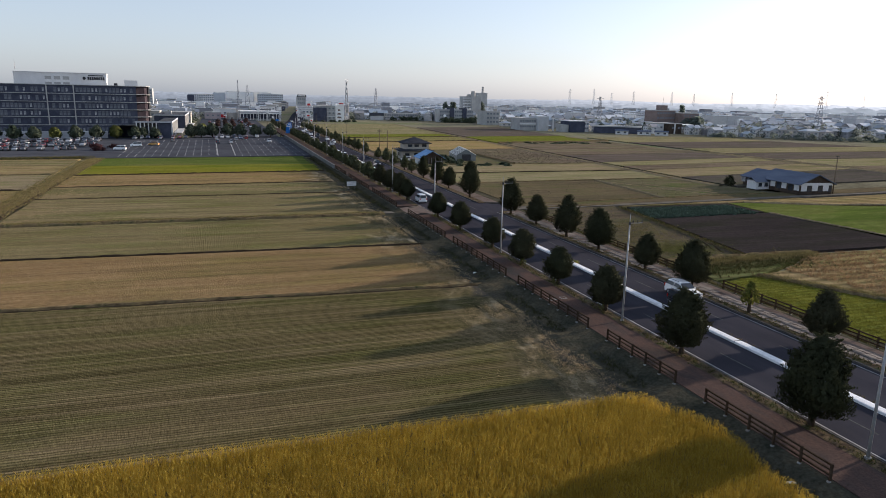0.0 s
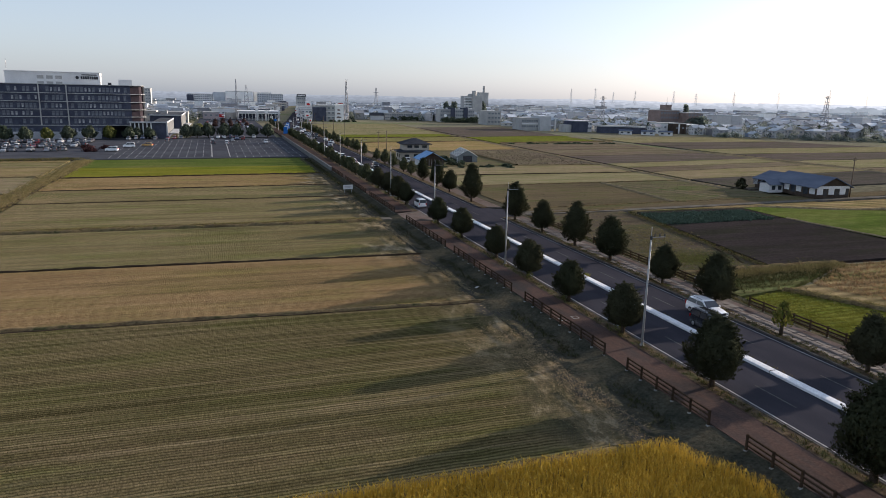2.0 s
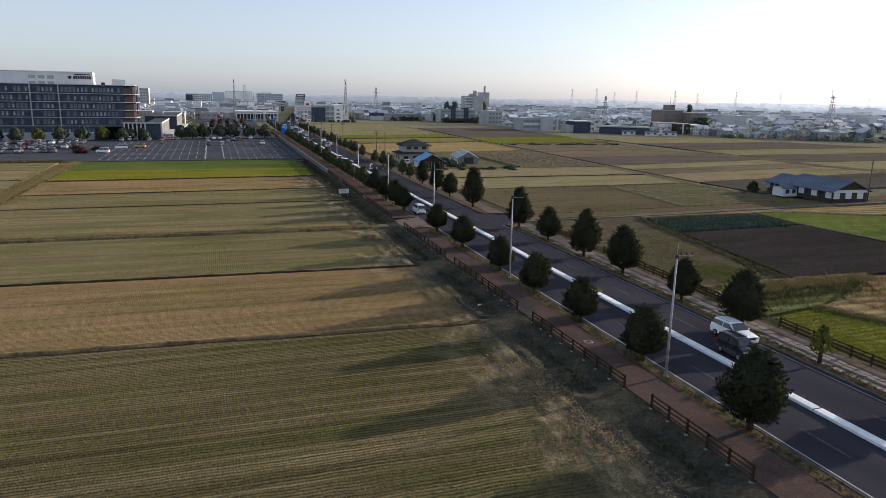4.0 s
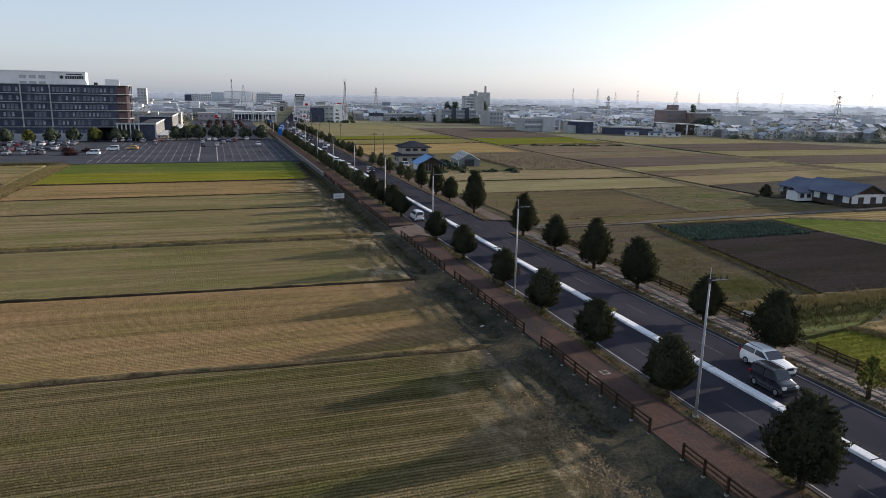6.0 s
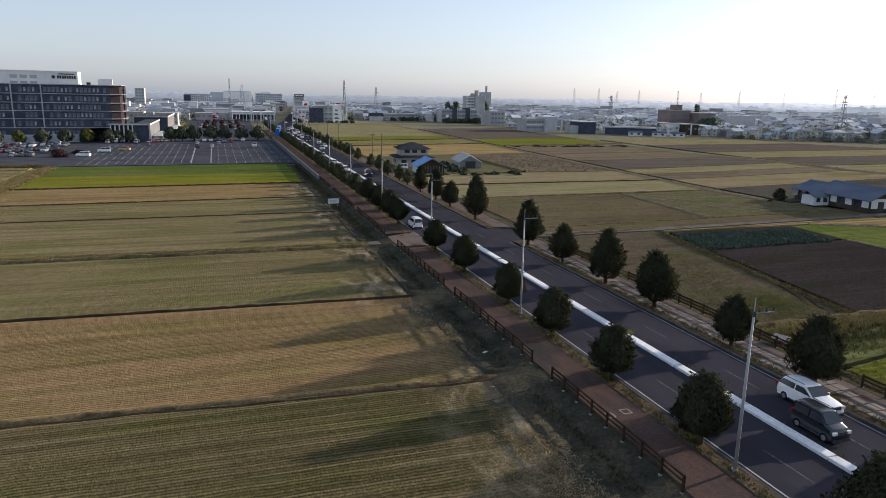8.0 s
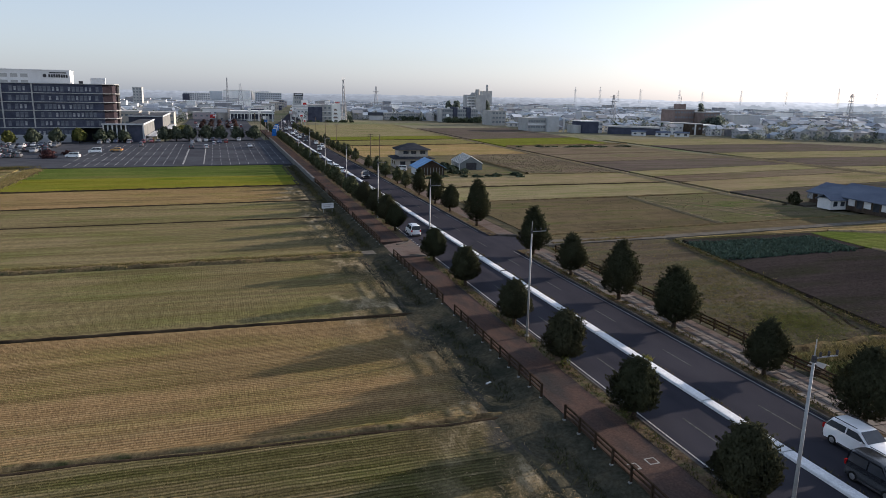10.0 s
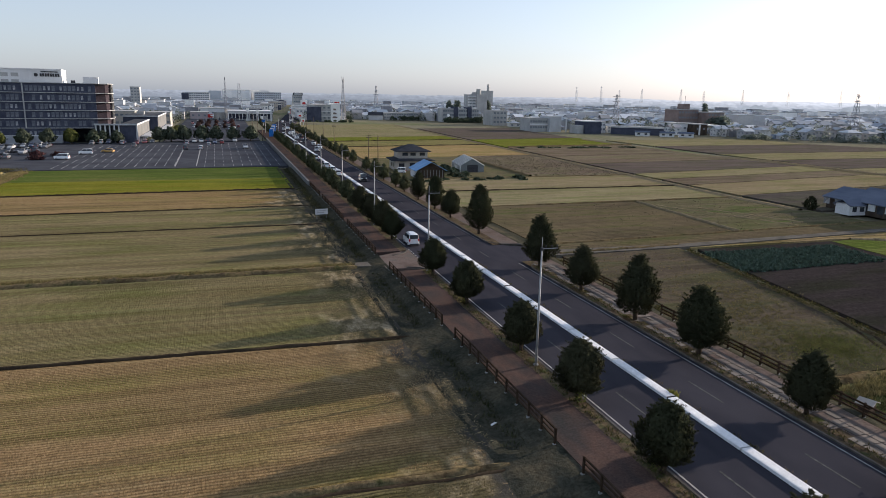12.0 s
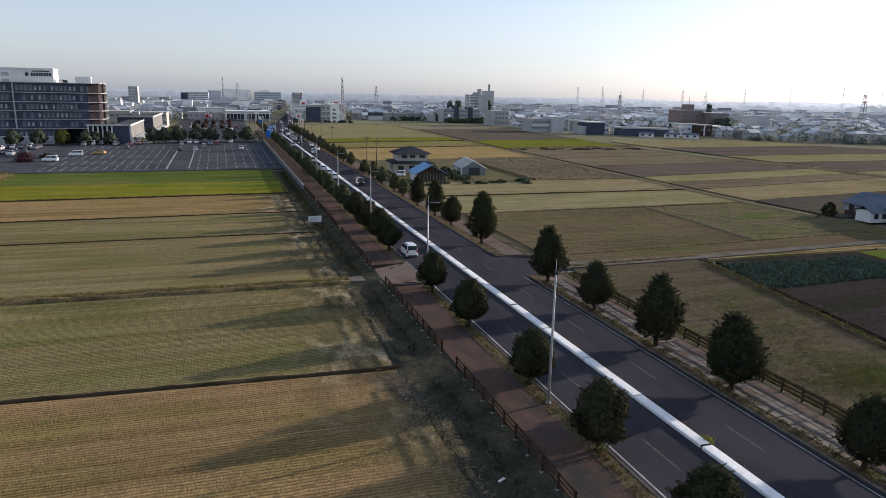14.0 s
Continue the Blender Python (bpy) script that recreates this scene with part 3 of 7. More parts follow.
kerb("kerb_east_near", [(6.18, -60), (6.18, 123)] + arc(9.4, 123, 3.2, 180, 100) + [(9.3, 128.3), (10.5, 128.6)])
kerb("kerb_east_far", [(12, 135.9), (9.4, 136.6)] + arc(9.4, 140, 3.2, 260, 180) + [(6.18, 420)])

for nm, y0, y1 in (("near", -60, 126.8), ("far", 137.0, 420)):
    solid("pavement_west_" + nm, MB().box(-10.75, -7.35, y0, y1, -0.6, 0.1), M_RED, "reddish asphalt sidewalk, tree shade painted into its grey patches", "pavement")
    solid("pavement_east_" + nm, MB().box(7.75, 10.3, y0, y1, -0.6, 0.1), M_PAVE, "pinkish grey paved sidewalk with dirt patches", "pavement")
    tagged(new("planting_strip_west", grid_mesh("planting_strip", [-7.36, -7.1, -6.7, -6.25], steps(y0, y1, 1.5),
           lambda x, y: 0.11 + 0.07 * noise.noise((x * 2, y * 0.9, 0)), M_SOIL)), "soil planting strip with sparse weeds beside the kerb", "planting strip", "", "structure")
    tagged(new("planting_strip_east", grid_mesh("planting_strip", [6.25, 6.7, 7.3, 7.76], steps(y0, y1, 1.5),
           lambda x, y: 0.11 + 0.07 * noise.noise((x * 2, y * 0.9, 4)), M_SOIL)), "soil planting strip with fallen leaves beside the kerb", "planting strip", "", "structure")


def slabs(y0, y1):
    """Worn square slabs with open dirt joints, each a little out of level."""
    r = random.Random(15)
    b = MB()
    y = y0
    while y < y1:
        for x in (7.82, 8.66, 9.5):
            if r.random() < 0.9:
                h = 0.118 + r.uniform(0, 0.02)
                b.box(x, x + 0.76, y, y + 1.05, 0.09, h, 0.01)
        y += 1.15
    return b


M_SLAB = paints("worn_slab_paving", [(0.095, 0.074, 0.062), (0.112, 0.089, 0.075), (0.08, 0.064, 0.055), (0.1, 0.085, 0.074), (0.07, 0.058, 0.05)], 0.9, by_island=True)
tagged(part("paving_slabs", slabs(32, 126.4), M_SLAB, bpy.data.objects["pavement_east_near"]), "worn pinkish paving slabs with dirt joints", kind="stuff")


def west_bank(x, y):
    t = min(1.0, max(0.0, (-10.7 - x) / 2.6))
    gap = min(abs(y - c) for c in (49.2, 62.4, 81.9, 105.1, 132.0))
    flat = 1.0 if gap < 2.0 else max(0.0, 1 - (gap - 2.0) / 1.2)
    z = 0.08 - t * t * (3 - 2 * t) * 0.75
    if x < -13.2:
        z = -0.67 + min(1, (-13.2 - x) / 1.8) * 0.24
    z = z * (1 - flat) + flat * (0.05 - 0.5 * min(1, max(0, (-11 - x) / 4.5)))
    if x < -15.0:
        z = FIELD_Z + 0.02 + 0.035 * noise.noise((x * 0.25, y * 0.16, 11)) - 0.05 * (-15.0 - x)
        return z + 0.02 * noise.noise((x * 0.9, y * 0.8, 2))
    return z + 0.09 * noise.noise((x * 0.8, y * 0.6, 2))


def east_bank(x, y):
    t = min(1.0, max(0.0, (x - 10.5) / 2.2))
    return 0.07 - t * t * (3 - 2 * t) * 0.55 + 0.09 * noise.noise((x * 0.8, y * 0.5, 7))


tagged(new("verge_west", grid_mesh("verge", [-15.3, -15.15, -14.8, -14.2, -13.6, -13, -12.4, -11.8, -11.3, -10.74], steps(20, 246, 1.2), west_bank, M_VERGE)),
       "weedy grass bank falling from sidewalk to fields", "verge", "", "structure")
for y0, y1 in ((-40, 129.0), (135.2, 330)):
    tagged(new("verge_east", grid_mesh("verge", [10.28, 10.7, 11.2, 11.8, 12.4, 13.0, 13.6], steps(y0, y1, 1.5), east_bank, M_VERGE)),
           "dry weedy bank beside the sidewalk", "verge", "", "structure")
def slope(yc):
    """A low ramp falling from the sidewalk edge into the field."""
    b = MB()
    top = [(-14.9, yc - 0.8, -0.42), (-13.0, yc - 1.1, -0.2), (-10.8, yc - 1.5, 0.085), (-10.8, yc + 1.5, 0.085), (-13.0, yc + 1.1, -0.2), (-14.9, yc + 0.8, -0.42)]
    b.v += top + [(x, y, -0.8) for x, y, z in top]
    b.f += [(0, 1, 4, 5), (1, 2, 3, 4), (6, 7, 1, 0), (7, 8, 2, 1), (8, 9, 3, 2), (9, 10, 4, 3), (10, 11, 5, 4), (11, 6, 0, 5)]
    return b


for yc in (49.2, 62.4, 81.9, 105.1):
    solid("field_access_ramp", slope(yc), M_DRAMP, "short grey earth ramp leading into the field", "ramp")
solid("farm_track", MB().prism([(-62, 135.4), (-27, 132.9), (-14.5, 131.4), (-14.5, 133.2), (-27, 134.0), (-62, 136.2)], -0.8, -0.3).prism([(-14.52, 131.4), (-11.1, 130.9), (-11.1, 133.4), (-14.52, 133.2)], -0.8, -0.14), M_TRACK,
      "pale worn farm track beside the stubble field", "track")


def low(p, k=1.02):
    """Field-level places spread out from the camera to fit its view onto lower fields."""
    return (-36 + (p[0] + 36) * k, 30 + (p[1] - 30) * k)


def field(quad, material, label, z=FIELD_Z):
    """A field sheet with earth thickness; quad counter-clockwise."""
    b = MB().prism(quad, -0.84, z)
    return solid("field", b, material, label, "field")


# fields west of the road: edges at the road end and at the far end
XR, XL = -14.6, -79.0
WEST = [(51.2, 52.2, 82.6, 87.8, F_GREEN, "mown rice field with greenish stubble rows"),
        (83.3, 88.6, 105.5, 111.1, F_TAN, "harvested rice field with golden stubble rows"),
        (106.3, 111.9, 131.0, 135.4, F_PALE, "harvested rice field with pale greenish stubble"),
        (133.9, 138.2, 161.5, 165.7, F_OLIVE, "harvested rice field with olive brown stubble"),
        (162.1, 166.3, 180.7, 184.0, F_OLIVE, "harvested rice field with olive stubble"),
        (181.3, 184.6, 203.9, 207.1, F_TAN, "harvested rice field with tan stubble"),
        (204.9, 208.1, 224.0, 231.0, F_YG, "bright yellow green crop field"),
        (224.0, 231.0, 249.8, 254.6, F_GRASS, "green grassy crop field beside the car park")]
for r0, l0, r1, l1, m, lab in WEST:
    field([(XL, l0), (XR, r0), (XR, r1), (XL, l1)], m, lab)
for y0, y1, m, lab in ((40, 105, F_OLIVE, "harvested olive stubble field"), (106, 181, F_TAN, "harvested tan stubble field"),
                       (182, 211, F_TANE, "harvested tan stubble field with dry edge"), (212, 234, F_DRY, "dry tan grass field"), (234.6, 248, F_OLIVE, "olive harvested field"),
                       (249, 268, F_DRY, "dry weedy waste ground beside the car park")):
    field([(-230, y0 + 8), (-84.5, y0), (-84.5, y1), (-230, y1 + 8)], m, lab)


def ridge(name, pts, w, h, material, label, z=FIELD_Z, seed=0, wob=0.25):
    """A low uneven earth ridge along a line."""
    v, f = [], []
    offs = (-1.0, -0.55, -0.1, 0.35, 1.0)
    hs = (-0.25, 0.7, 1.0, 0.75, -0.25)
    line = []
    for (x0, y0), (x1, y1) in zip(pts, pts[1:]):
        n = max(1, int(math.hypot(x1 - x0, y1 - y0) / 0.9))
        line += [(x0 + (x1 - x0) * i / n, y0 + (y1 - y0) * i / n, (x1 - x0), (y1 - y0)) for i in range(n)]
    line.append((*pts[-1], pts[-1][0] - pts[-2][0], pts[-1][1] - pts[-2][1]))
    for x, y, dx, dy in line:
        d = math.hypot(dx, dy)
        nx, ny = -dy / d, dx / d
        k = noise.noise((x * 0.35, y * 0.35, seed)) * wob
        for o, hh in zip(offs, hs):
            a = 1 + 0.7 * noise.noise((x * 0.9 + o, y * 0.9, seed + 5))
            v.append((x + nx * (o * w * 0.5 + k), y + ny * (o * w * 0.5 + k), z + h * hh * a))
    for j in range(len(line) - 1):
        for i in range(4):
            f.append((j * 5 + i, j * 5 + i + 1, j * 5 + i + 6, j * 5 + i + 5)[::-1])
    me = bpy.data.meshes.new(name)
    me.from_pydata(v, [], f)
    me.materials.append(material)
    me.shade_smooth()
    return tagged(new(name, me), label, "field ridge", "", "structure")


def west_line(r, l):
    return [(XL, l), (XR + 0.2, r)]


ridge("field_ridge", west_line(50.9, 51.9), 0.7, 0.1, M_BUND, "low dry earth ridge between fields", seed=1)
ridge("field_ridge", west_line(82.95, 88.2), 0.8, 0.2, M_BUND, "low dry earth ridge between fields", seed=2)
ridge("field_ridge", west_line(105.9, 111.5), 0.52, 0.17, M_DITCH, "dark earth ridge between fields", seed=3)
ridge("field_ridge", west_line(131.6, 136.0), 1.3, 0.42, M_BUND, "thick dry grass ridge between fields", seed=4, wob=0.5)
ridge("field_ridge", west_line(133.1, 137.5), 1.4, 0.3, M_BUND, "grassy ridge between fields", seed=14, wob=0.5)
ridge("field_ridge", west_line(161.8, 166.0), 0.55, 0.13, M_DITCH, "low dark ridge between fields", seed=5)
ridge("field_ridge", west_line(181.0, 184.3), 0.62, 0.16, M_DITCH, "low dark ridge between fields", seed=6)
ridge("field_ridge", west_line(204.4, 207.6), 0.85, 0.24, M_DITCH, "dark earth ridge beside the crop", seed=7)
ridge("field_ditch", west_line(82.35, 87.6), 0.4, 0.07, M_DITCH, "dark narrow ditch beside the ridge", seed=12)
ridge("field_path", [(-82.5, 100), (-82.3, 155), (-81, 205), (-79.8, 252)], 4.2, 0.3, M_PATH, "dry weedy path with a dark ditch", seed=8, wob=0.8)
ridge("field_ditch", [(-79.6, 100), (-80.2, 155), (-79.2, 205), (-78.2, 250)], 1.0, 0.12, M_DITCH, "dark narrow ditch beside the path", seed=9)
ridge("field_ridge", [(-230, 190), (-85, 181.6)], 0.8, 0.25, M_DITCH, "low dark ridge between fields", seed=10)
ridge("field_ridge", [(-230, 220), (-85, 211.6)], 1.2, 0.3, M_BUND, "dry ridge between fields", seed=11)

# fields east of the road
EAST = [([(12.8, 30), (40, 30), (27.2, 60.5), (19.5, 75.6), (12.8, 74.6)], F_YGE, "bright yellow green crop field with rows"),
        ([(28.0, 60.5), (41, 30), (120, 30), (120, 78), (36, 83.2), (24.5, 77.0), (20.3, 76.2)], F_DRY, "dry tan grass field"),
        ([(12.8, 75.4), (19.6, 76.3), (24.5, 78), (36, 84), (26.4, 85.2), (12.8, 85)], F_WEEDG, "patchy weeds between fields"),
        ([(12.8, 85.8), (25.0, 86.0), (30.9, 126.0), (31.0, 127.5), (12.8, 128.0)], F_FALLOW, "olive weedy field beside the road"),
        ([(26.6, 85.4), (51, 84.3), (57.5, 89.2), (55.2, 113.3), (31.0, 114.2)], F_DARK, "dark bare tilled soil plot"),
        ([(56.4, 88.4), (90, 88), (90, 111), (72, 117.5), (60, 124.5), (56, 124.5), (55.6, 113)], F_GRASS, "green grassy plot"),
        ([(31.4, 114.8), (55.3, 114), (55.8, 124.6), (33.2, 126.2)], F_DARK, "dark soil under the cabbage rows"),
        ([(58, 125.5), (61, 125.1), (73, 118.3), (100, 110), (160, 110), (160, 124.8), (77, 126), (76, 128.9), (33, 128.9), (32.8, 127.2)], F_DRY, "dry grass beside the lane"),
        ([(12.8, 135.2), (47.4, 134.8), (48.6, 165.2), (12.8, 167.6)], F_BROWNN, "brown weedy harvested field"),
        ([(48.2, 134.8), (75.6, 134.8), (73.4, 164.4), (49.4, 165.0)], F_WEED, "patchy green and brown plot"),
        ([(12.8, 168.4), (72.8, 165.2), (72.6, 182.8), (12.8, 188.2)], F_STRIP, "yellowish harvested field"),
        ([(12.8, 189), (72.5, 183.8), (72.8, 203.4), (12.8, 210)], F_TANE, "pale tan harvested field"),
        ([(12.8, 211), (45, 207), (45, 262), (12.8, 262)], F_WEED, "grassy yard ground round the house"),
        ([(45.4, 207), (73, 204.2), (73, 262), (45.4, 262)], F_BROWN, "brown weedy fallow field"),
        ([(12.8, 262.6), (73, 262.6), (73, 306), (12.8, 306)], F_ORANGE, "orange tan harvested field"),
        ([(12.8, 306.6), (73, 306.6), (73, 334), (12.8, 334)], F_OLIVEE, "olive harvested field"),
        ([(12.8, 334.6), (73, 334.6), (73, 358), (12.8, 358)], F_YGE, "yellow green crop field"),
        ([(12.8, 358.6), (73, 358.6), (73, 470), (12.8, 470)], F_STRIP, "yellowish harvested field"),
        ([(76.6, 146), (140, 146), (140, 169.5), (75.6, 166)], F_MUDD, "dark bare soil field behind the farmhouse"),
        ([(75.6, 166.6), (140, 170.2), (137, 187), (75.4, 183)], F_TANE, "pale tan harvested field"),
        ([(75.4, 183.6), (137, 187.6), (136, 197.4), (75.4, 194)], F_BROWN, "brown bare field"),
        ([(75.4, 194.6), (136, 198), (135, 210), (75.4, 206)], F_STRIP, "yellow green strip field"),
        ([(75.4, 206.6), (135, 210.6), (131, 232), (75.4, 232)], F_MUD, "dark tilled field"),
        ([(75.4, 232.6), (131, 232.6), (130, 256), (75.4, 256)], F_BROWN, "brown fallow field"),
        ([(75.4, 256.6), (130, 256.6), (129, 292), (75.4, 292)], F_BROWN, "brown weedy fallow field"),
        ([(75.4, 292.6), (129, 292.6), (128, 334), (75.4, 334)], F_YGE, "green grassy field strip"),
        ([(75.4, 334.6), (128, 334.6), (128, 420), (75.4, 420)], F_MUD, "dark soil field before the town"),
        ([(146, 120), (330, 100), (330, 168), (144, 176)], F_BROWN, "brown fallow field"),
        ([(144, 177), (330, 169), (330, 196), (142, 200)], F_STRIP, "yellowish field"),
        ([(142, 201), (330, 197), (300, 222), (140, 226)], F_MUD, "dark soil field"),
        ([(140, 227), (298, 223), (240, 244), (138, 249)], F_STRIP, "pale harvested field"),
        ([(138, 250), (238, 245), (214, 278), (136, 284)], F_MUD, "dark soil field"),
        ([(136, 285), (212, 279), (206, 312), (134, 318)], F_STRIP, "yellow green field by the town")]
for poly, m, lab in EAST:
    field([low(p) for p in poly], m, lab)
field([(12.8, 131.9), (34, 131.25), (180, 131.05), (180, 137.4), (77, 137.2), (12.8, 137.7)], F_BROWNN, "weedy brown margin beside the lane", -0.47)
E_RIDGES = [([(25.1, 85.5), (31.1, 125.6)], 0.7, 0.22, M_BUND), ([(12.8, 85.4), (36, 84.4)], 1.4, 0.4, M_BUND), ([(19.4, 76), (40.5, 30)], 1.2, 0.35, M_BUND),
            ([(47.8, 134.8), (49, 165)], 0.8, 0.25, M_STRAW), ([(12.8, 168), (72.8, 164.8)], 0.7, 0.2, M_BUND), ([(12.8, 188.6), (72.6, 183.3)], 0.6, 0.2, M_DITCH),
            ([(12.8, 210.4), (73, 203.8)], 0.9, 0.25, M_BUND), ([(55.6, 113), (57.8, 89)], 0.7, 0.2, M_STRAW), ([(12.8, 306.3), (73, 306.3)], 1.2, 0.3, M_DITCH),
            ([(12.8, 334.3), (73, 334.3)], 1.0, 0.3, M_DITCH), ([(75.4, 292.3), (130, 292.3)], 1.6, 0.6, M_BUND), ([(12.8, 128.9), (32, 128.9)], 0.9, 0.35, M_BUND),
            ([(45.2, 207), (45.2, 262)], 1.5, 0.5, M_BUND), ([(60, 125), (73, 118), (100, 110.5)], 0.8, 0.25, M_STRAW), ([(12.8, 134.9), (75, 134.7)], 0.6, 0.2, M_BUND)]
for i, (pts, w, h, m) in enumerate(E_RIDGES):
    ridge("field_ridge", [low(p) for p in pts], w, h, m, "dry grassy ridge between fields", seed=30 + i, wob=0.4)
ridge("field_path", [(75.2, 150), (73.9, 166), (74, 204), (74.2, 300), (74.4, 470)], 2.2, 0.3, M_STRAW, "pale dirt farm path between fields", seed=60)
ridge("field_path", [(148, 110), (143.5, 195), (140.3, 225), (131.2, 253), (129, 330)], 2.6, 0.3, M_STRAW, "pale dirt farm path between fields", seed=61)
for x0, y0, x1, y1 in ((52, 163, 63, 138), (58, 158, 66, 140)):
    ridge("tyre_track", [(x0, y0), (x1, y1)], 0.8, 0.1, M_STRAW, "pale tyre track across the plot", seed=int(x0))

# ---- rice, stubble and weeds ----
rng = np.random.default_rng(5)


def inside(poly, p):
    x, y = p[:, 0], p[:, 1]
    c = np.zeros(len(p), bool)
    for (x0, y0), (x1, y1) in zip(poly, poly[1:] + poly[:1]):
        c ^= ((y0 > y) != (y1 > y)) & (x < (x1 - x0) * (y - y0) / (y1 - y0 + 1e-12) + x0)
    return c


def scatter(poly, dx, dy, jitter=0.35):
    xs, ys = [p[0] for p in poly], [p[1] for p in poly]
    gx, gy = np.meshgrid(np.arange(min(xs), max(xs), dx), np.arange(min(ys), max(ys), dy))
    p = np.c_[gx.ravel(), gy.ravel()]
    p = p + rng.normal(0, jitter, p.shape) * (dx, dy)
    return p[inside(poly, p)]


RICE = [(-80, 26), (-12.9, 26), (-13.5, 38.5), (-12.7, 41.5), (-12.5, 44.4), (-13.3, 46.4), (-14.2, 47.7), (-14.6, 49.6), (-15.6, 50.0), (-33.5, 50.5), (-80, 51.5)]
rice_mass = tagged(new("rice_crop", None), "uncut ripe golden rice standing in the field", "rice", "", "stuff")
solid("field", MB().prism(RICE, -0.84, FIELD_Z - 0.05), M_SOIL, "dark wet soil under the standing rice", "field")
rp = scatter(RICE, 0.2, 0.2)
rp = rp[(rp[:, 0] > -68) & (rp[:, 1] > 32)]
rp3 = np.c_[rp, np.full(len(rp), FIELD_Z + 0.02) + 0.05 * np.sin(rp[:, 0] * 0.7) * np.sin(rp[:, 1] * 0.9 + 1)]
part("rice_stalks", blades("rice_stalks", rp3, L_RICE, 7, 0.8, 0.018, 0.16, rng, 0.08), L_RICE, rice_mass)
# drooping ears at the top of the crop
ep = np.repeat(rp3, 4, axis=0) + np.c_[rng.normal(0, 0.09, (4 * len(rp3), 2)), rng.uniform(0.6, 0.76, 4 * len(rp3))]
part("rice_ears", blades("rice_ears", ep, L_EAR, 1, 0.17, 0.02, 0.7, rng, 0.02), L_EAR, rice_mass)


def stubble(name, quad, material, label, dy, dx=0.22, h=0.1, cnt=3):
    p = scatter(quad, dx, dy, 0.14)
    p = p[p[:, 0] < -15.4 + 1.3 * np.sin(p[:, 1] * 0.45) * np.sin(p[:, 1] * 0.17 + 1)]
    p3 = np.c_[p, np.full(len(p), FIELD_Z - 0.01)]
    tagged(new(name, blades(name, p3, material, cnt, h, 0.03, 0.35, rng, 0.035)), label, "stubble", "", "stuff")


stubble("rice_stubble", [(-75, 52.6), (-15, 51.6), (-15, 82.2), (-75, 87)], L_STUBG, "rows of greenish cut rice stubble", 0.32)
stubble("rice_stubble", [(-78, 88.9), (-15, 83.8), (-15, 105.2), (-78, 110.6)], L_STUBT, "rows of golden cut rice stubble", 0.32)
stubble("rice_stubble", [(-78, 112.4), (-15, 106.6), (-15, 130.6), (-78, 135)], L_STUBG, "rows of pale greenish cut rice stubble", 0.36, 0.26)


def weeds(name, line, n, sx, h, material, label, z=FIELD_Z, cnt=5):
    """Loose weeds scattered along a line."""
    pts = []
    for (x0, y0), (x1, y1) in zip(line, line[1:]):
        t = rng.uniform(0, 1, n)
        pts.append(np.c_[x0 + (x1 - x0) * t, y0 + (y1 - y0) * t] + rng.normal(0, sx, (n, 2)))
    p = np.concatenate(pts)
    p3 = np.c_[p, np.full(len(p), z)]
    tagged(new(name, blades(name, p3, material, cnt, h, 0.035, 0.45, rng, 0.12)), label, "weeds", "", "stuff")


weeds("verge_weeds", [(-12.2, 25), (-12.2, 128)], 2400, 0.7, 0.28, L_BANK, "tangled weeds on the roadside bank", -0.55)
weeds("verge_weeds", [(-12.4, 136), (-12.4, 245)], 2200, 0.7, 0.4, L_BANK, "tangled weeds on the roadside bank", -0.55)
weeds("verge_weeds", [(11.9, 30), (11.9, 128)], 2600, 0.5, 0.35, L_WEED, "dry weeds along the fence", -0.35)
weeds("ridge_weeds", [low((25.1, 85.5)), low((31.1, 125.6))], 650, 0.3, 0.22, L_WEED, "dry straw weeds on the ridge", -0.25)
weeds("fallow_weeds", [(15, 90), (25, 112)], 1500, 3.2, 0.2, L_DRYG, "dry weed clumps over the fallow field", -0.47)
weeds("ridge_weeds", [(13, 81), (34, 83)], 1500, 2.0, 0.3, L_WEED, "clumps of weeds between fields", -0.45)
weeds("ridge_weeds", [(14, 84.2), (37, 84.2)], 1500, 0.7, 0.45, L_DRYG, "pale dry grass on the thick ridge", -0.4)
weeds("ridge_weeds", [(20.5, 76.6), (29, 61), (41, 38)], 800, 0.5, 0.4, L_DRYG, "pale dry grass beside the crop", -0.4)
weeds("ridge_weeds", [(-78, 136.8), (-15, 132.4)], 3000, 0.5, 0.3, L_DRYG, "dry grass on the thick ridge", -0.25)
weeds("lot_weeds", [(-190, 263.5), (-82, 256.5)], 3200, 1.3, 0.8, L_WEED, "dark weedy growth along the car park edge", -0.45)
for cy, n in ((150, 900), (172, 800), (194, 900)):
    p = np.c_[rng.normal(-75.5, 2.6, n), cy + rng.normal(0, 5.5, n)]
    tagged(new("straw_swath", blades("straw_swath", np.c_[p, np.full(n, FIELD_Z)], L_STRAWS, 5, 0.07, 0.03, 2.5, rng, 0.5)), "loose pale straw at the field end", "straw", "", "stuff")
weeds("path_weeds", [(-82.3, 140), (-81, 205), (-79.8, 252)], 2600, 1.3, 0.4, L_DRYG, "dry weeds on the path", -0.3)
weeds("strip_weeds", [(-6.9, 30), (-6.9, 126)], 700, 0.2, 0.22, L_WEED, "small weeds in the planting strip", 0.1)
weeds("strip_weeds", [(7.0, 30), (7.0, 124)], 900, 0.3, 0.22, L_WEED, "small weeds in the planting strip", 0.1)
weeds("kerb_weeds", [(0.6, 40), (0.6, 130)], 220, 0.12, 0.2, L_WEED, "small weeds along the median foot", 0.0)
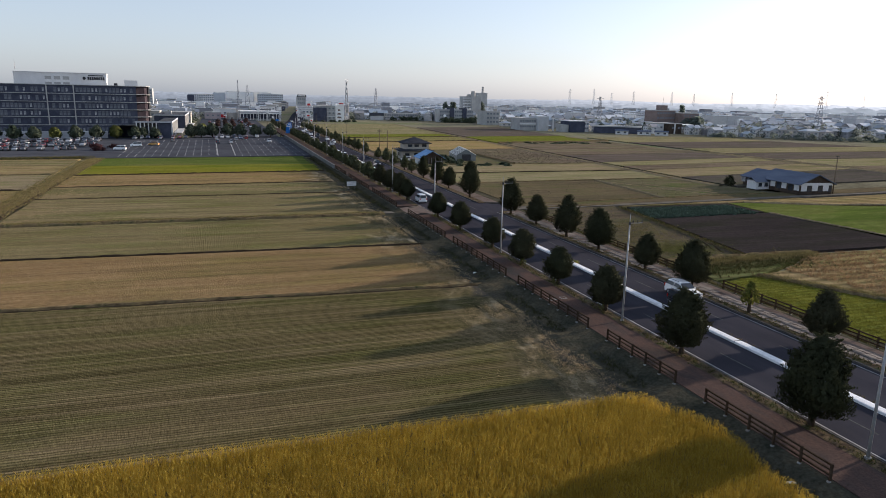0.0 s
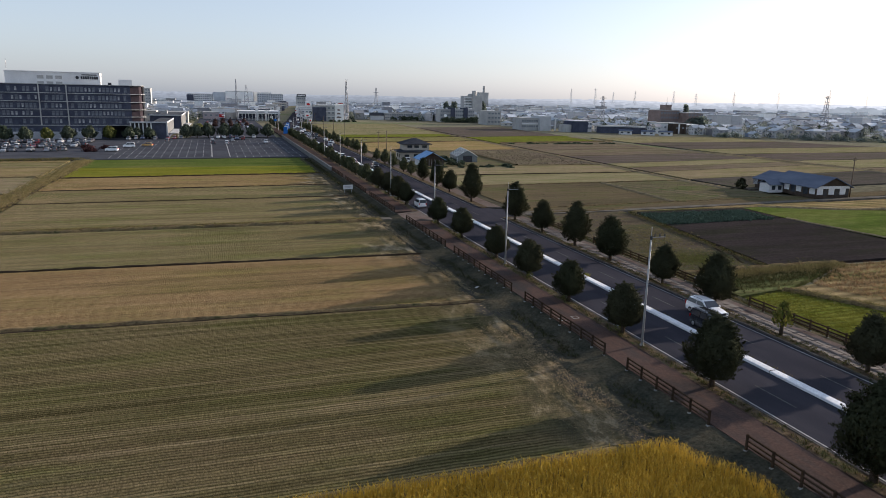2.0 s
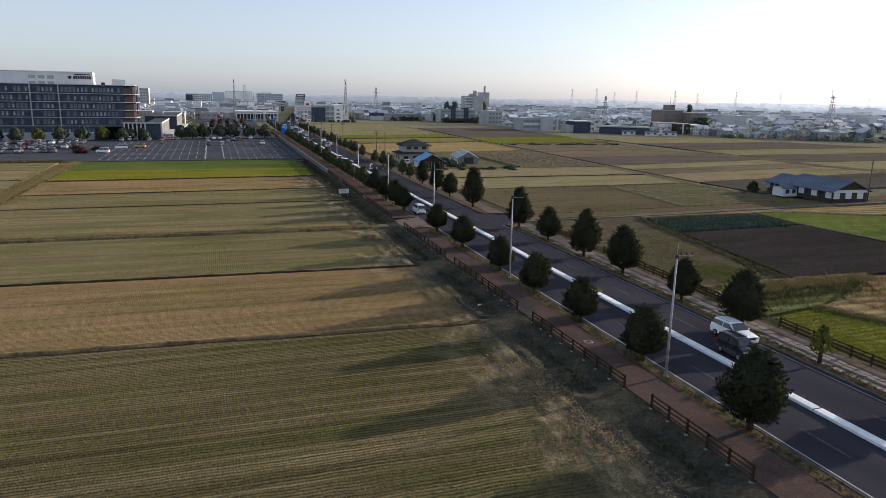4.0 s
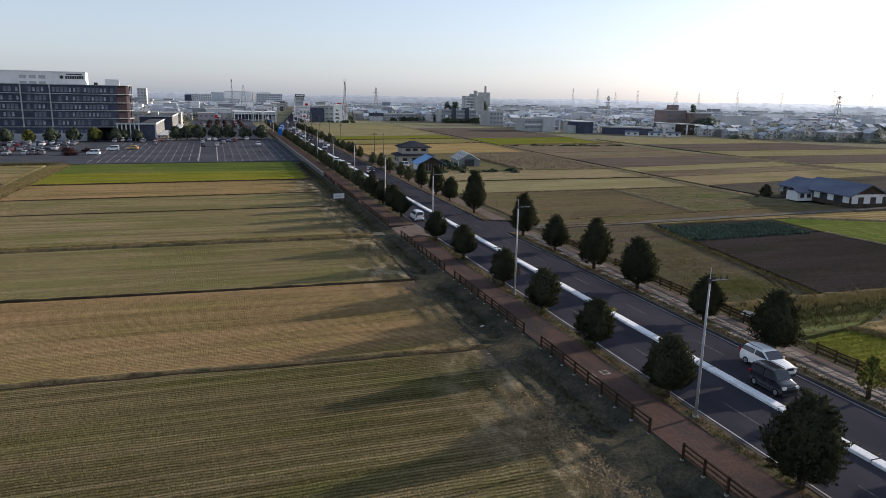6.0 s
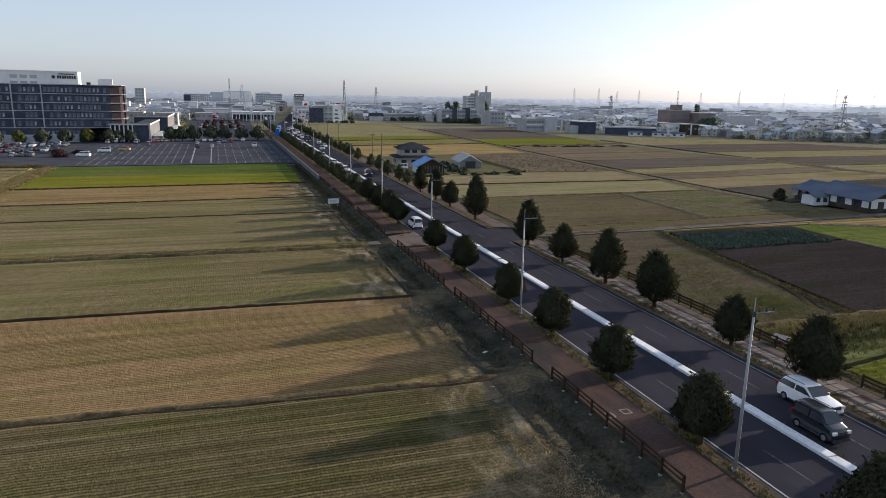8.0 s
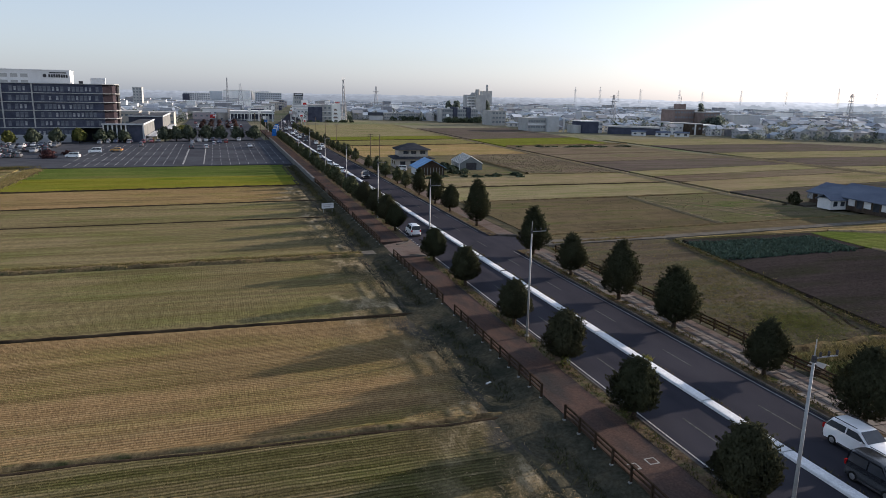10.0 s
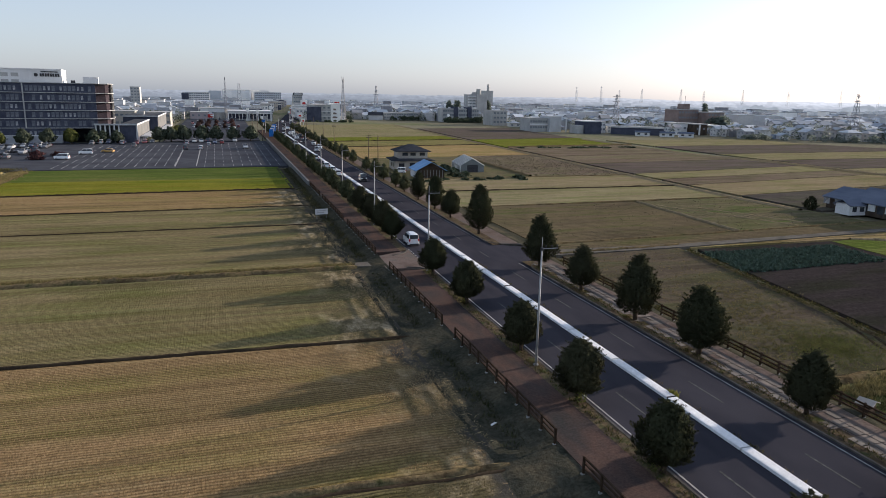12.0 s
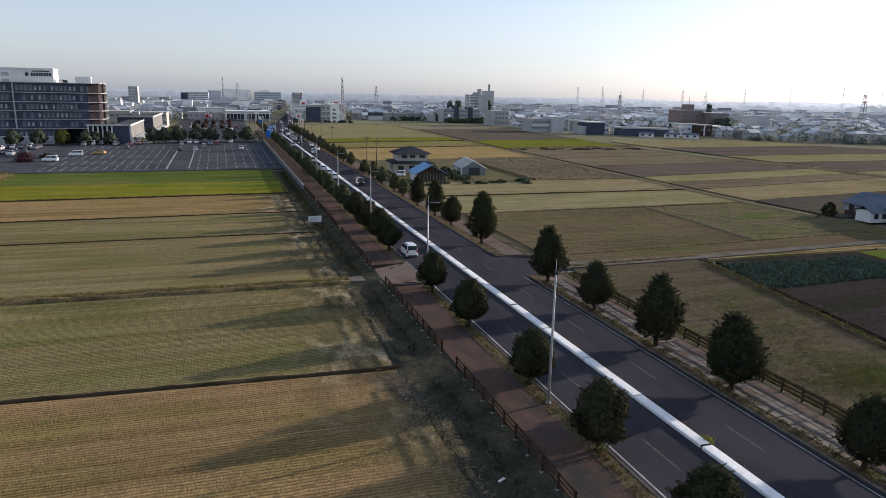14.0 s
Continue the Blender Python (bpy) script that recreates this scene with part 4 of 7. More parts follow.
weeds("median_weeds", [(0.55, 87.6), (0.55, 88.3)], 26, 0.1, 0.42, L_AUTUMN, "green weed clump at a median joint", 0.0)
weeds("median_weeds", [(0.5, 64.2), (0.5, 64.6)], 14, 0.1, 0.3, L_WEED, "small weed at a median joint", 0.0)
cab = scatter([(31.8, 115.2), (55, 114.4), (55.4, 124.2), (33.4, 125.8)], 0.45, 0.8, 0.12)
cab3 = np.c_[cab, np.full(len(cab), FIELD_Z)]
tagged(new("cabbage_rows", blades("cabbage_rows", cab3, L_CABB, 10, 0.36, 0.17, 0.6, rng, 0.14)), "rows of dark bluish green cabbages", "cabbage", "", "stuff")
for cx, cy, r0, r1, a0, a1, n in ((-14.5, 67, 2, 7, 95, 215, 1100), (-14.5, 56, 2, 5, 100, 200, 500), (-14, 93, 2, 6, 110, 210, 700), (-14.5, 118, 2, 6, 100, 205, 700), (-16, 145, 3, 8, 110, 210, 600)):
    turns = rng.integers(0, 6, n) / 5.0
    an, ra = np.radians(rng.uniform(a0, a1, n)), r0 + (r1 - r0) * turns + rng.normal(0, 0.35, n)
    p = np.c_[cx + np.cos(an) * ra, cy + np.sin(an) * ra * 1.2]
    tagged(new("straw_swath", blades("straw_swath", np.c_[p, np.full(n, FIELD_Z)], L_STRAWS, 4, 0.055, 0.014, 2.5, rng, 0.3)),
           "curved swaths of loose straw on the headland", "straw", "", "stuff")


def tufts(name, poly, n, h, material, label, cnt=4, spread=0.2):
    q = np.array([low(p) for p in poly])
    p = np.c_[rng.uniform(q[:, 0].min(), q[:, 0].max(), n), rng.uniform(q[:, 1].min(), q[:, 1].max(), n)]
    p = p[inside([tuple(a) for a in q], p)]
    tagged(new(name, blades(name, np.c_[p, np.full(len(p), FIELD_Z)], material, cnt, h, 0.05, 0.6, rng, spread)), label, "weeds", "", "stuff")


tufts("fallow_weeds", [(12.8, 85.8), (25.2, 86.0), (32.2, 128.8), (12.8, 128.8)], 900, 0.12, L_DRYG, "scattered dry weeds on the fallow field")
tufts("fallow_weeds", [(12.8, 135.2), (47.4, 134.8), (48.6, 165.2), (12.8, 167.6)], 450, 0.12, L_DRY, "scattered weeds on the brown field")
tufts("fallow_weeds", [(48.2, 134.8), (75.6, 134.8), (73.4, 164.4), (49.4, 165.0)], 500, 0.14, L_DRY, "scattered weeds on the patchy plot")
tufts("grass_clumps", [(28.0, 60.5), (41, 40), (70, 60), (70, 81), (36, 83.2), (24.5, 77.0)], 8000, 0.4, L_STUBT, "dry tan grass clumps")
tufts("crop_blades", [(12.8, 40), (36, 40), (27.2, 60.5), (19.5, 75.6), (12.8, 74.6)], 14000, 0.12, leafy("yellow_green_blades", (0.1, 0.11, 0.018), (0.14, 0.145, 0.024), (0.18, 0.175, 0.035), 0.9, 0.3), "short yellow green crop blades")
tufts("fallow_weeds", [(45.4, 207), (73, 204.2), (73, 262), (45.4, 262)], 2000, 0.3, L_DRY, "scattered weeds on the fallow field")
for x, y, sx, sy, n in ((-16.2, 68, 1.1, 4.0, 420), (-15.8, 57, 0.8, 3.0, 220), (-15.6, 94, 0.8, 4.5, 300), (-15.5, 120, 0.8, 5.0, 300), (-15.4, 148, 0.8, 7.0, 260)):
    p = np.c_[rng.normal(x, sx, n), rng.normal(y, sy, n)]
    p = p[p[:, 0] < -14.4]
    tagged(new("loose_straw", blades("loose_straw", np.c_[p, np.full(len(p), FIELD_Z + 0.03)], L_STRAWS, 6, 0.08, 0.025, 2.5, rng, 0.25)),
           "matted scraps of straw at the field edge", "straw", "", "stuff")
# trampled straw where the harvester turned
for x, y, sx, sy, k in ((-18, 70, 3.2, 6, 1), (-16.2, 58, 1.6, 6, 2), (-17, 95, 2.0, 6, 3), (-16.6, 118, 1.8, 8, 4), (-16, 145, 1.6, 9, 5), (-72, 140, 6, 5, 6), (-74, 165, 5, 8, 7)):
    p = np.c_[rng.normal(x, sx, 420), rng.normal(y, sy, 420)]
    p = p[(p[:, 0] < -14.2) & (p[:, 0] > -79)]
    tagged(new("loose_straw", blades("loose_straw", np.c_[p, np.full(len(p), FIELD_Z)], L_STRAWS, 4, 0.06, 0.014, 2.5, rng, 0.35)),
           "trampled loose straw at the field edge", "straw", "", "stuff")

def road_x(y):
    for (xa, ya), (xb, yb) in zip(FAR_ROAD, FAR_ROAD[1:]):
        if ya <= y <= yb:
            return xa + (xb - xa) * (y - ya) / (yb - ya)
    return 0.0


# ---- street trees ----
def crown_mesh(name, h0, h1, rad, leaves, size, material, seed, point=0.5, lumps=0.5):
    """A crown of separate leaf sprays on upright shoots: egg shaped, ragged, with gaps at its edge."""
    r = np.random.default_rng(seed)
    n = leaves
    m = 60 if leaves < 3000 else 240
    ph = r.uniform(0, 6, 6)

    def spot(t, ang, deep):
        prof = np.sin(np.pi * np.clip(t, 0, 1) ** 0.66) ** 0.62 * (1 - point * t * t) + 0.04
        lump = 1 + lumps * 0.3 * (np.sin(3 * ang + ph[0] + 5 * t) + np.sin(5 * ang + ph[1] - 7 * t) * 0.7 + np.sin(9 * t + ph[2] + 2 * ang) * 0.6)
        rr = rad * prof * lump * deep
        return np.c_[np.cos(ang) * rr, np.sin(ang) * rr, h0 + (h1 - h0) * t]

    # upright shoots on the outside, coarser sprays filling the inside
    tc, ac = r.beta(1.25, 1.35, m), r.uniform(0, 2 * math.pi, m)
    tc[0], tc[1], tc[2] = 0.93, 0.9, 0.86
    cc = spot(tc, ac, r.uniform(0.62, 0.92, m))
    aim = np.c_[np.cos(ac), np.sin(ac), r.uniform(0.1, 1.1, m)] + r.normal(0, 0.25, (m, 3))
    aim *= (rad * r.uniform(0.14, 0.34, m) / np.linalg.norm(aim, axis=1))[:, None]
    k = r.integers(0, m, n)
    off = r.normal(0, 1, (n, 3))
    off /= np.linalg.norm(off, axis=1)[:, None]
    along = r.uniform(0, 1, n) ** 1.2
    c = cc[k] + aim[k] * along[:, None] + off * (rad * 0.13 * (1.15 - along) * r.uniform(0.2, 1, n))[:, None]
    fill = r.random(n) < 0.4
    ti, ai = r.beta(1.4, 1.5, n), r.uniform(0, 2 * math.pi, n)
    c[fill] = spot(ti, ai, 0.93 - 0.5 * r.beta(1, 1.6, n))[fill]
    mid = np.array((0, 0, (h0 + h1) / 2))
    out = off * 0.35 + (c - mid) / rad * 0.9 + r.normal(0, 0.22, (n, 3))
    out /= np.linalg.norm(out, axis=1)[:, None]
    ref = np.array((0, 0, 1.0)) + out * 0.35 + r.normal(0, 0.45, (n, 3))
    w = np.cross(out, ref)
    w /= np.linalg.norm(w, axis=1)[:, None] + 1e-9
    u = np.cross(w, out)
    s = (size * r.uniform(0.6, 1.35, n) * np.where(fill, 1.5, 1.0))[:, None]
    v = np.empty((n, 4, 3))
    v[:, 0], v[:, 1], v[:, 2], v[:, 3] = c - u * s, c - w * s * 0.5 - out * s * 0.2, c + u * s, c + w * s * 0.5 - out * s * 0.2
    return tri_mesh(name, v.reshape(-1, 3), 4, material)


def trunk_shape(h0, h1, rad, r0, seed):
    r = random.Random(seed)
    b = MB()
    p, q = Vector((0, 0, -0.05)), Vector((r.uniform(-0.08, 0.08), r.uniform(-0.08, 0.08), h0 + 0.3))
    b.tube(p, q, r0 * 1.25, r0, 9)
    top = Vector((r.uniform(-0.1, 0.1), r.uniform(-0.1, 0.1), h0 + (h1 - h0) * 0.8))
    b.tube(q, top, r0, r0 * 0.3, 7)
    for k in range(7):
        t = 0.05 + 0.1 * k
        s = q.lerp(top, t)
        a = k * 2.4 + r.uniform(-0.4, 0.4)
        reach = rad * (0.75 - 0.5 * t)
        e = s + Vector((math.cos(a) * reach, math.sin(a) * reach, 0.5 + 0.5 * reach))
        b.tube(s, e, r0 * 0.42, r0 * 0.1, 5)
    return b


def tree_kind(kind, h, rad, leaves, size, material, seed, low=0.9, point=0.5, label="", group="street trees"):
    t = thing("street_tree" if group == "street trees" else "tree", label, "tree", group)
    part("trunk", trunk_shape(low, h, rad, 0.11 + 0.012 * h, seed), M_BARK, t, smooth=True)
    part("crown", crown_mesh("crown", low - 0.2, h, rad, leaves, size, material, seed, point), material, t)
    return t


def turned(x, y, z, rz, s=1.0, sz=None):
    return Matrix.Translation((x, y, z)) @ Matrix.Rotation(rz, 4, "Z") @ Matrix.Diagonal((s, s, sz or s, 1))


def place(first, spots):
    """Put a built thing at the first spot and copies at the others."""
    for i, m in enumerate(spots):
        if i == 0:
            first.matrix_basis = m
        else:
            c = copy_thing(first, m)
            c.matrix_basis = m


rt = random.Random(11)
round_low = tree_kind("round", 4.6, 1.72, 24000, 0.066, L_TREE, 1, 0.95, 0.16, "dense dark green rounded street tree in planting strip")
tagged(part("sprouts", crown_mesh("sprouts", 0.05, 1.15, 0.5, 260, 0.075, L_GOLD, 61, 0.2), L_GOLD, round_low), "light green sprouts at the trunk foot", kind="stuff").location = (0.25, -0.3, 0)
ovate = tree_kind("ovate", 5.7, 2.05, 27000, 0.07, L_TREE, 2, 0.95, 0.3, "dense dark green egg shaped street tree")
conic = tree_kind("conic", 6.6, 2.15, 27000, 0.073, L_TREE, 3, 0.9, 0.45, "dense dark green pointed street tree beside the sidewalk")
tall = tree_kind("tall", 8.0, 2.15, 28000, 0.076, L_TREE, 4, 1.0, 0.26, "tall dense dark green street tree")
small = tree_kind("thin", 3.3, 1.0, 800, 0.12, L_AUTUMN, 5, 1.0, 0.6, "small sparse young street tree")
W = -6.65
place(round_low, [turned(W, y, 0.1, rt.uniform(0, 6), s) for y, s in
                  ((68.3, 1.05), (78.6, 0.98), (88.6, 1.02), (98.6, 0.98), (112.2, 1.02), (124.0, 0.98), (144.5, 0.95), (150.2, 1.1), (158.5, 1.05), (168, 1.05))])
place(ovate, [turned(W, 42.2, 0.1, 1, 1.12), turned(W, 56.0, 0.1, 3, 1.0), turned(7.3, 54.6, 0.1, 2, 0.85), turned(7.3, 72.9, 0.1, 5, 1.0),
              turned(7.3, 81.8, 0.1, 0.4, 0.82), turned(7.3, 93.2, 0.1, 4, 1.06), turned(7.2, 113.0, 0.1, 2.2, 0.9), turned(7.2, 158.6, 0.1, 1.2, 0.88), turned(W, 28, 0.1, 1, 1.05)])
place(conic, [turned(7.3, 102.6, 0.1, 0.3, 1.0), turned(7.3, 123.8, 0.1, 2.0, 1.02), turned(7.3, 38, 0.1, 2.0, 0.9)])
place(tall, [turned(7.1, 144.6, 0.1, 0.0, 1.0), turned(7.1, 167.5, 0.1, 2.0, 0.82), turned(7.1, 178.6, 0.1, 3.0, 0.75)])
place(small, [turned(7.2, 63.6, 0.1, 0)])

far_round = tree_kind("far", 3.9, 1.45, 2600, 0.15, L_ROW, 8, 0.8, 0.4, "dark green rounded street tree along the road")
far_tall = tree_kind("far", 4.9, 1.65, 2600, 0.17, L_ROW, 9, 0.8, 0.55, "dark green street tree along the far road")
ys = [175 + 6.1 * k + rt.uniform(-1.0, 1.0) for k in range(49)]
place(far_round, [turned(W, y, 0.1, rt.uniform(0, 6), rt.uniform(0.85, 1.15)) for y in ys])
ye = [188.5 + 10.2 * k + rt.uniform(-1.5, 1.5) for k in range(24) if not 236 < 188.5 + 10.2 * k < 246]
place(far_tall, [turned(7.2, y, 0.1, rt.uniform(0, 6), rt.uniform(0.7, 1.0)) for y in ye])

lot_tree = tree_kind("lot", 5.3, 2.7, 1800, 0.3, L_LOT, 21, 0.9, 0.3, "rounded green tree along the car park", "car park trees")
lot_gold = tree_kind("lot", 5.2, 2.6, 1600, 0.3, L_GOLD, 22, 0.9, 0.3, "yellowing rounded tree along the car park", "car park trees")
spots, gold = [], []
for k in range(14):
    x = -175 + k * 7.6
    (gold if k in (9, 12) else spots).append(turned(x, 338 + 0.085 * (x + 175) + rt.uniform(-1, 1), -0.3, rt.uniform(0, 6), rt.uniform(1.0, 1.25)))
for x in (-73, -68):
    spots.append(turned(x, 347.5, -0.3, x, 0.95))
for x in (-17.6, -24.5, -31.3, -36.7, -43.6, -48.5, -53):
    spots.append(turned(x, 349 + rt.uniform(-1, 1), -0.3, rt.uniform(0, 6), rt.uniform(1.1, 1.32)))
for k in range(9):
    gold.append(turned(-51.5 + 0.5 * k, 358 + k * 7.5, -0.3, rt.uniform(0, 6), rt.uniform(0.6, 0.8)))
place(lot_tree, spots)
place(lot_gold, gold)
red_tree = tree_kind("lot", 4.4, 2.0, 600, 0.4, leafy("brownish_leaves", (0.06, 0.04, 0.038), (0.085, 0.052, 0.048), (0.115, 0.07, 0.062)), 23, 0.9, 0.3,
                     "brownish autumn tree in the car park", "car park trees")
place(red_tree, [turned(-40 + 4.4 * (k % 5), 440 + 44 * (k // 5), -0.3, k, rt.uniform(0.65, 0.9)) for k in range(10)])


# ---- roadside fences ----
def fence(x, y0, y1, side):
    """Timber-look guard fence: posts on small footings, three rails."""
    f = thing("roadside_fence", "dark brown three rail roadside fence on concrete footings", "fence", "roadside fences", at=pose(x, y0, 0.05))
    n = max(1, round((y1 - y0) / 2.0))
    d = (y1 - y0) / n
    for k in range(n + 1):
        part("post", FENCE_POST, M_FENCE, f).location = (0, k * d, 0)
        part("footing", FENCE_FOOT, M_FOOT, f, "small pale concrete footing").location = (-0.05 * side, k * d, 0)
    for z in (0.36, 0.68, 1.0):
        part("rail", MB().box(-0.045 + side * 0.05, 0.045 + side * 0.05, -0.05, y1 - y0 + 0.05, z - 0.055, z + 0.055), M_FENCE, f)
    return f


FENCE_POST = MB().box(-0.065, 0.065, -0.065, 0.065, -0.15, 1.1).box(-0.05, 0.05, -0.05, 0.05, 1.1, 1.13, 0.3).mesh("post", M_FENCE)
FENCE_FOOT = MB().box(-0.1, 0.1, -0.1, 0.1, -0.3, 0.05, 0.15).mesh("footing", M_FOOT)
for y0, y1 in ((20, 33), (36.6, 47.4), (50.9, 60.7), (64.1, 80.2), (83.6, 103.4), (106.8, 128.4), (136, 158), (161, 186), (189, 206)):
    fence(-11.05, y0, y1, 1)
for y0, y1 in ((22, 72), (74.5, 104), (106.5, 124.5)):
    fence(10.75, y0, y1, -1)


# ---- poles ----
def lamp_pole():
    p = thing("street_pole", "tall pale grey steel pole with short crossarm", "pole", "street poles")
    part("pole", MB().tube((0, 0, -0.1), (0, 0, 9.9), 0.11, 0.065, 12), M_POLE, p, smooth=True)
    part("tip", MB().tube((0, 0, 9.9), (0, 0, 10.7), 0.03, 0.025, 8), M_POLE, p, "thin rod above the crossarm")
    part("base_flange", MB().tube((0, 0, 0), (0, 0, 0.12), 0.22, 0.2, 12), M_FOOT, p)
    part("crossarm", MB().box(-0.1, 1.4, -0.025, 0.025, 9.75, 9.81), M_STEEL, p, "thin steel crossarm")
    for x in (0.35, 0.85, 1.35):
        part("insulator", MB().tube((x, 0, 9.82), (x, 0, 10.02), 0.06, 0.045, 8).tube((x, 0, 9.98), (x, 0, 10.06), 0.08, 0.03, 8), M_IRON, p, "small dark insulator")
    part("clamp", MB().tube((0, 0, 9.6), (0, 0, 9.9), 0.12, 0.12, 10), M_IRON, p)
    return p


place(lamp_pole(), [turned(-6.75, 37.8 if k == 1 else 4.3 + 30.35 * k, 0.1, 0) for k in range(12)])


def utility_pole():
    p = thing("utility_pole", "brown utility pole with two crossarms", "pole", "utility poles")
    part("pole", MB().tube((0, 0, -0.6), (0, 0, 9.5), 0.16, 0.1, 10), M_UPOLE, p, smooth=True)
    for z in (8.6, 9.1):
        part("crossarm", MB().box(-0.8, 0.8, -0.05, 0.05, z, z + 0.1), M_IRON, p)
    return p


place(utility_pole(), [turned(10.2, 241, 0, 0), turned(12.0, 237, 0, 1.2), turned(9.8, 300, 0, 0), turned(10.2, 330, 0, 0.3), turned(11, 365, 0, 0), turned(91.5, 132, -0.3, 0.3),
                       turned(-12.5, 352, 0, 0), turned(-12.5, 385, 0, 0), turned(-13, 425, 0, 0.4), turned(13, 410, 0, 0.4)])

# ---- roadside sign ----
board = thing("field_signboard", "white signboard on two posts beside the field", "sign", at=pose(-13.9, 166.4, -0.45, 0, 0, 8))
for x in (-0.85, 0.85):
    part("post", MB().tube((x, 0, 0), (x, 0, 1.75), 0.05, 0.05, 8), M_POLE, board)
part("panel", MB().box(-1.15, 1.15, -0.09, -0.05, 0.8, 1.8), M_WHITE, board, "white panel with grey lettering bars")
for k in range(2):
    part("text_bar", MB().box(-0.8, 0.75 - 0.3 * k, -0.1, -0.092, 1.4 - k * 0.32, 1.53 - k * 0.32), M_GREY, board)
mailbox = thing("field_shed_box", "small cream box cover by the fence", "box", at=pose(12.4, 81.4, -0.4, 0, 0, 20))
part("box", MB().box(-0.5, 0.5, -0.4, 0.4, 0, 0.8), M_TIMBER, mailbox)
part("lid", MB().gable(-0.6, 0.6, -0.5, 0.5, 0.85, 0.25, "y", 0.1, 0.06), M_BEIGE, mailbox)
scrap = solid("white_debris", MB().box(-0.3, 0.3, -0.08, 0.08, 0, 0.06, 0.2), M_WHITE, "small white plastic debris on the bank", "debris", "thing")
scrap.matrix_basis = pose(-13.3, 88.2, -0.5, 0, 0, 30)
copy_thing(scrap, pose(-12.6, 37.8, -0.45, 0, 0, -20))


def cover(x, y):
    c = thing("utility_cover", "pale framed square utility cover in the sidewalk", "cover", "utility covers", at=pose(x, y, 0.1))
    part("frame", MB().box(-0.36, 0.36, -0.36, 0.36, 0.0, 0.008), M_FOOT, c)
    part("plate", MB().box(-0.26, 0.26, -0.26, 0.26, 0.009, 0.014), M_RED, c)


cover(-8.6, 73.6)
cover(-10.0, 73.4)

# ---- cars ----
def car_kind(label, L, Wd, H, prof, paint, hood, group="parked cars", rims=True):
    """prof: side outline (y from the tail, z) of the cabin; lower body and cabin are lofted, narrower at the roof."""
    c = thing("car", label, "car", group)
    body = MB()
    rings = []
    for x, k, zk in ((-Wd / 2, 0.94, -0.05), (-Wd / 2 + 0.06, 0.965, -0.01), (-Wd / 2 + 0.3, 0.99, 0.02), (0, 1.005, 0.035), (Wd / 2 - 0.3, 0.99, 0.02), (Wd / 2 - 0.06, 0.965, -0.01), (Wd / 2, 0.94, -0.05)):
        rings.append([(x * (0.8 if z > hood + 0.25 else (0.96 if z > hood - 0.1 else 1.0)), (y - L / 2) * k, z + (zk if z > 0.5 else 0)) for y, z in prof])
    n, k = len(body.v), len(prof)
    for r in rings:
        body.v += r
    for a in range(6):
        for i in range(k):
            j = (i + 1) % k
            body.f.append((n + a * k + i, n + (a + 1) * k + i, n + (a + 1) * k + j, n + a * k + j))
    body.f += [tuple(range(n, n + k)), tuple(range(n + 7 * k - 1, n + 6 * k - 1, -1))]
    part("body", body, paint, c, smooth=True).data.set_sharp_from_angle(angle=radians(32))
    rear_low, rear_top, front_top, front_low = (prof[q] for q in (2, 3, 5, 6))
    wide = lambda z: Wd / 2 * (0.8 if z > hood + 0.25 else 0.96)  # noqa: E731

    def slope_glass(name, lo, hi, out):
        q = [(lo[0] + (hi[0] - lo[0]) * t - L / 2 + out * 0.03, lo[1] + (hi[1] - lo[1]) * t + 0.02, 0.96 + (0.8 - 0.96) * t) for t in (0.1, 0.93)]
        pts = [(-Wd / 2 * q[0][2] * 0.9, q[0][0], q[0][1]), (Wd / 2 * q[0][2] * 0.9, q[0][0], q[0][1]), (Wd / 2 * q[1][2] * 0.92, q[1][0], q[1][1]), (-Wd / 2 * q[1][2] * 0.92, q[1][0], q[1][1])]
        part(name, MB().face(*(pts if out < 0 else pts[::-1])), M_GLASS, c)

    slope_glass("windscreen", front_low, front_top, 1)
    slope_glass("rear_window", rear_low, rear_top, -1)
    for s_ in (-1, 1):
        lo, hi = hood + 0.1, H - 0.16
        xa, xb = s_ * (Wd / 2 * 0.945 + 0.02), s_ * (Wd / 2 * 0.825 + 0.02)
        ya, yb = rear_low[0] - L / 2 + 0.15, front_low[0] - L / 2 - 0.12
        yc, yd = front_top[0] - L / 2 - 0.05, rear_top[0] - L / 2 + 0.12
        ym = (ya + yb) / 2
        part("side_window", MB().face((xa, ya, lo), (xa, ym - 0.05, lo), (xb, ym - 0.05, hi), (xb, yd, hi)), M_GLASS, c)
        part("side_window", MB().face((xa, ym + 0.05, lo), (xa, yb, lo), (xb, yc, hi), (xb, ym + 0.05, hi)), M_GLASS, c)
    ymin = -L / 2
    if rims:
        part("grille", MB().box(-Wd * 0.24, Wd * 0.24, L / 2 - 0.06, L / 2 + 0.02, hood - 0.34, hood - 0.14), M_IRON, c, "black grille")
        part("lower_bumper", MB().box(-Wd * 0.42, Wd * 0.42, L / 2 - 0.12, L / 2 + 0.015, 0.22, 0.4), M_IRON, c, "dark lower bumper")
        part("rear_bumper", MB().box(-Wd * 0.42, Wd * 0.42, -L / 2 - 0.015, -L / 2 + 0.12, 0.25, 0.42), M_IRON, c, "dark lower bumper")
        for s_ in (-1, 1):
            part("mirror", MB().box(s_ * Wd * 0.56 - 0.09, s_ * Wd * 0.56 + 0.09, front_low[0] - L / 2 - 0.42, front_low[0] - L / 2 - 0.3, hood + 0.02, hood + 0.16), paint, c)
